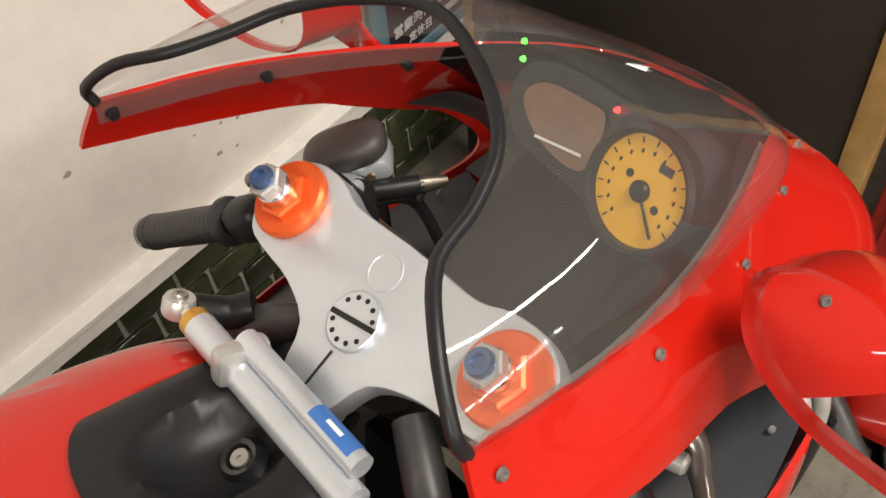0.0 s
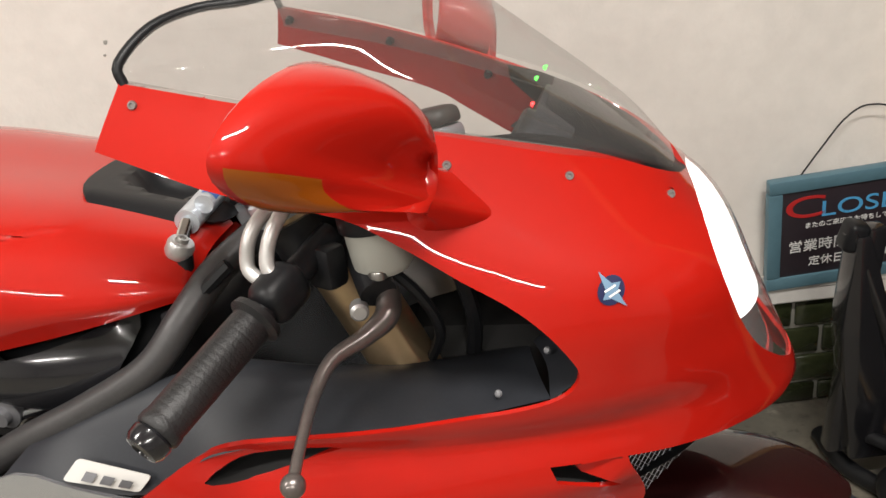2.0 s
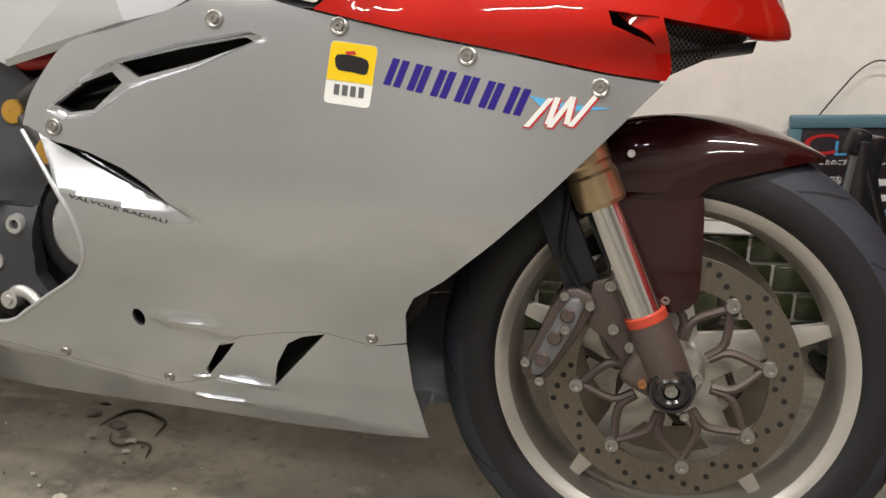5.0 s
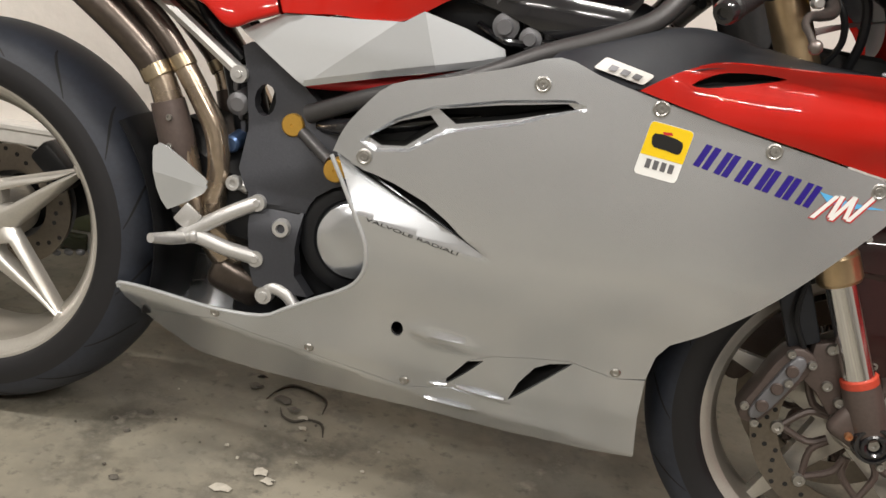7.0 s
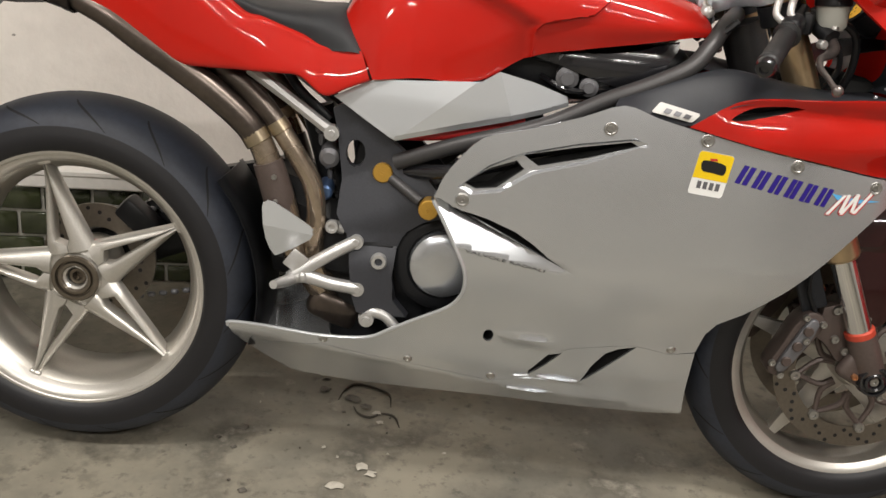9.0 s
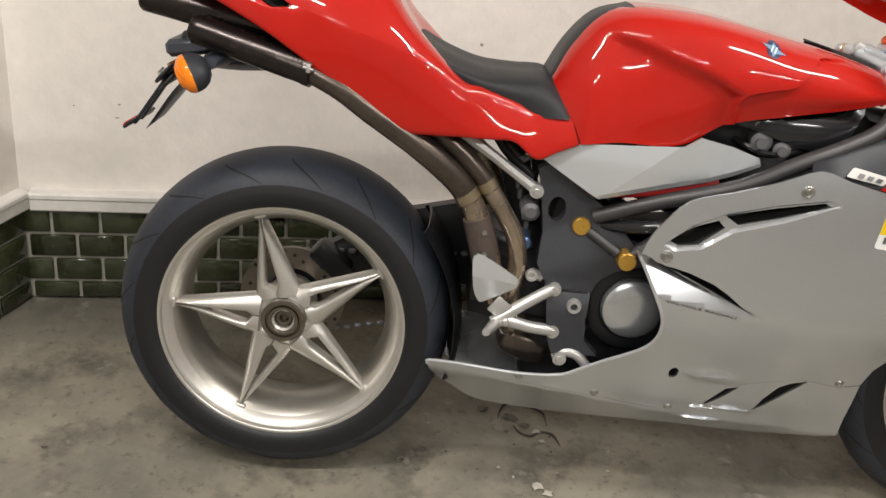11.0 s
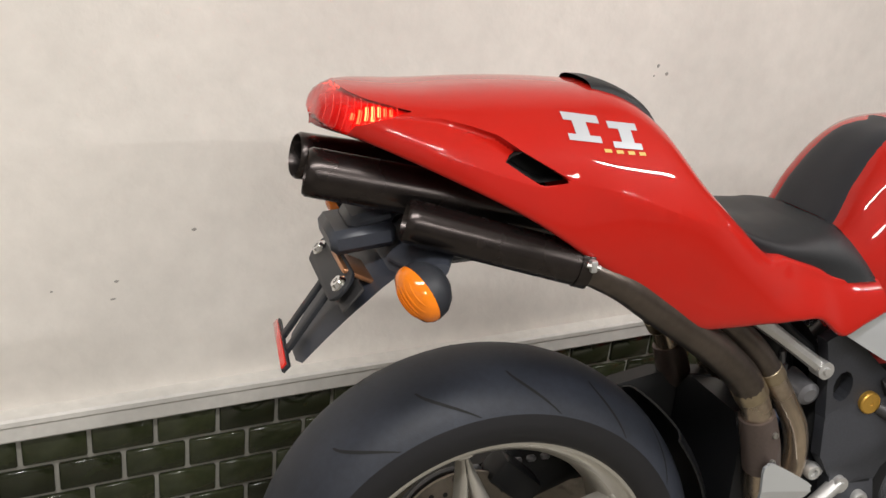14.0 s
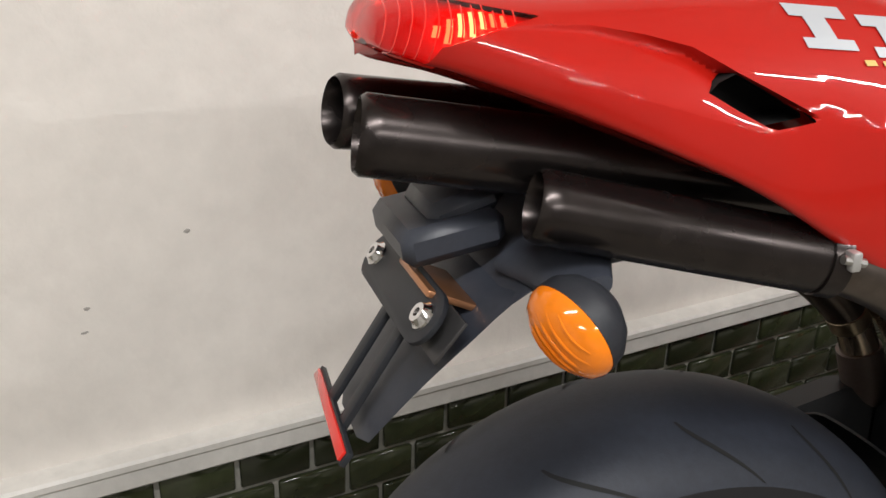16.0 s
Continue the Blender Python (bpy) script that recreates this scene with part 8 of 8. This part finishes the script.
# ---------------------------------------------------------------- things beside the machine
def dark_door():
    root = thing("cupboard_door", pose(2.0, 0.0, 0.0), "dark brown door leaf with yellow pine edge battens", "door")
    part("leaf", rbox((0.02, 0.725, 1.9), pose(0.022, 0.2215, 0.96), 0.002), BOARD, root, "dark brown board")
    for y in (0.606, -0.166):
        part("batten", rbox((0.036, 0.045, 1.93), pose(0.018, y, 0.966), 0.003), WOOD, root, "yellow pine batten")
    part("top_batten", rbox((0.034, 0.72, 0.045), pose(0.018, 0.22, 1.925), 0.003), WOOD, root, "yellow pine batten")


dark_door()


def red_cabinet():
    root = thing("tool_cabinet", pose(2.30, -0.52, 0), "dark red sheet-metal cabinet beside the door", "cabinet")
    part("carcass", rbox((0.5, 0.62, 1.1), pose(0, 0, 0.55), 0.008), RED_CABINET, root)
    for k in range(4):
        d = part("drawer", rbox((0.018, 0.57, 0.22), pose(-0.257, 0, 0.18 + 0.25 * k), 0.006), RED_CABINET, root)
        part("drawer_handle", rbox((0.02, 0.30, 0.012), pose(-0.272, 0, 0.25 + 0.25 * k), 0.004), STEEL, d)


red_cabinet()


def black_stand():
    root = thing("paddock_stand", pose(0, 0, 0), "black tubular stand leaning beside the tiled wall", "stand")
    part("upright", rbox((0.034, 0.034, 0.44), pose(1.846, 0.405, 0.285, 0, 4, 0), 0.006), BLACK_GLOSS, root, "square black upright")
    part("head", rbox((0.036, 0.040, 0.050), pose(1.826, 0.400, 0.492, 0, 15, 0), 0.010, 3), BLACK, root, "black head block")
    part("brace", tube([(1.822, 0.395, 0.505), (1.895, 0.375, 0.305), (1.962, 0.335, 0.100), (1.972, 0.325, 0.018)], 0.015, 14), BLACK_GLOSS, root, "gloss black slanting tube")
    part("side_plate", prism([(1.812, 0.33), (1.822, 0.50), (1.845, 0.50), (1.905, 0.31), (1.965, 0.10), (1.960, 0.055), (1.850, 0.055)], 0.375, 0.425, 0.006), BLACK_GLOSS, root, "black side plate of the stand")
    part("roller", lathe([(0, -0.02), (0.03, -0.02), (0.045, -0.017), (0.05, -0.01), (0.05, 0.01), (0.045, 0.017), (0.03, 0.02), (0, 0.02)], (1.918, 0.300, 0.05), (0.35, 1, 0), 28), BLACK, root, "black rubber roller")
    part("rear_leg", rbox((0.05, 0.05, 0.30), pose(1.925, 0.50, 0.16), 0.006), BLACK, root, "square black leg")
    part("foot_tube", tube([(1.85, 0.50, 0.018), (1.86, 0.40, 0.018), (1.93, 0.28, 0.018), (1.95, 0.15, 0.018)], 0.016, 12), BLACK, root, "black foot tube")
    part("cross_tube", tube([(1.85, 0.42, 0.10), (1.95, 0.30, 0.10)], 0.012, 12), BLACK, root, "black cross tube")
    for p in ((1.845, 0.385, 0.40), (1.852, 0.385, 0.30)):
        bolt("stand_bolt", p, (0, -1, 0), 0.008, 0.006, STEEL, root)
    part("wooden_stick", tube([(1.985, 0.413, 0.012), (1.975, 0.10, 0.012)], 0.011, 8), WOOD, root, "pine stick on the floor")


black_stand()


# flakes and crumbs on the concrete, scuffs on the plaster
def flake(cx, cy, size, seed, high=0.003):
    rnd = random.Random(seed)
    n = 9
    rim = [(cx + size * rnd.uniform(0.45, 1.0) * math.cos(2 * math.pi * k / n) * 1.3, cy + size * rnd.uniform(0.4, 1.0) * math.sin(2 * math.pi * k / n)) for k in range(n)]
    bm = bmesh.new()
    low = [bm.verts.new((x, y, 0.0)) for x, y in rim]
    top = [bm.verts.new((cx + (x - cx) * 0.75, cy + (y - cy) * 0.75, high * rnd.uniform(0.5, 1.2))) for x, y in rim]
    mid = bm.verts.new((cx, cy, high))
    for k in range(n):
        j = (k + 1) % n
        bm.faces.new((low[k], low[j], top[j], top[k]))
        bm.faces.new((top[k], top[j], mid))
    return bm


PALE_CHIP = material("pale_concrete_flake", (0.42, 0.39, 0.33), 0.7, grain=0.2, scale=60, bump=0.4)
DARK_CHIP = material("dark_oily_crumb", (0.10, 0.09, 0.075), 0.6, grain=0.3, scale=60, bump=0.4)
spots = [(0.46, -0.204, 0.016, 1), (0.53, -0.172, 0.013, 1), (0.535, 0.055, 0.012, 0), (0.558, 0.03, 0.010, 1), (0.512, 0.085, 0.018, 0), (0.289, -0.024, 0.012, 0), (0.453, 0.12, 0.014, 0), (0.512, -0.149, 0.016, 1), (0.275, -0.087, 0.008, 0), (0.296, -0.217, 0.010, 0), (-0.468, 0.011, 0.007, 0), (0.56, -0.005, 0.008, 1), (0.245, -0.055, 0.006, 0)]
rnd = random.Random(5)
for k in range(22):
    spots.append((rnd.gauss(0.46, 0.16), rnd.gauss(-0.05, 0.12), rnd.uniform(0.002, 0.004), rnd.random() < 0.35))
for k, (x, y, r, pale) in enumerate(spots):
    part("floor_flake", flake(x, y, r, k), PALE_CHIP if pale else DARK_CHIP, floor)

# broken patch with dark cracks round it
CRACK = material("dark_crack", (0.055, 0.048, 0.039), 0.9)
for pts in ([(0.480, 0.080), (0.494, 0.114), (0.516, 0.141), (0.544, 0.138), (0.573, 0.120), (0.591, 0.098), (0.588, 0.053)], [(0.510, 0.057), (0.521, 0.029), (0.542, 0.016), (0.566, 0.029), (0.593, 0.018), (0.599, -0.021)], [(0.448, 0.158), (0.458, 0.163), (0.468, 0.160)]):
    rim = [(x + 0.002 * noise.noise((x * 90, y * 90, 1)), y, -0.0015) for x, y in pts]
    wide = [0.0015] + [0.0045 + 0.0025 * noise.noise((x * 40, y * 40, 7)) for x, y in pts[1:-1]] + [0.0015]
    part("floor_crack", tube(rim, [w * 0.5 for w in wide], 8, 4), CRACK, floor)

for k, (x, z, r) in enumerate(((0.683, 0.876, 0.007), (0.676, 0.855, 0.004), (-0.489, 0.509, 0.004), (-0.394, 0.483, 0.006), (1.473, 0.407, 0.007), (1.441, 0.419, 0.005), (1.392, 0.431, 0.004), (1.423, 0.368, 0.009), (1.457, 0.359, 0.006), (0.709, 0.859, 0.007), (-0.388, 0.516, 0.006), (-0.258, 0.599, 0.006), (1.193, 0.512, 0.010), (0.469, 0.712, 0.008))):
    bm = flake(0, 0, r * 0.7, 100 + k, 0.0008)
    bm.transform(pose(x, WALL_Y + 0.0036, z, 90, 0, 0))
    part("scuff_mark", bm, SCUFF, wall_north)
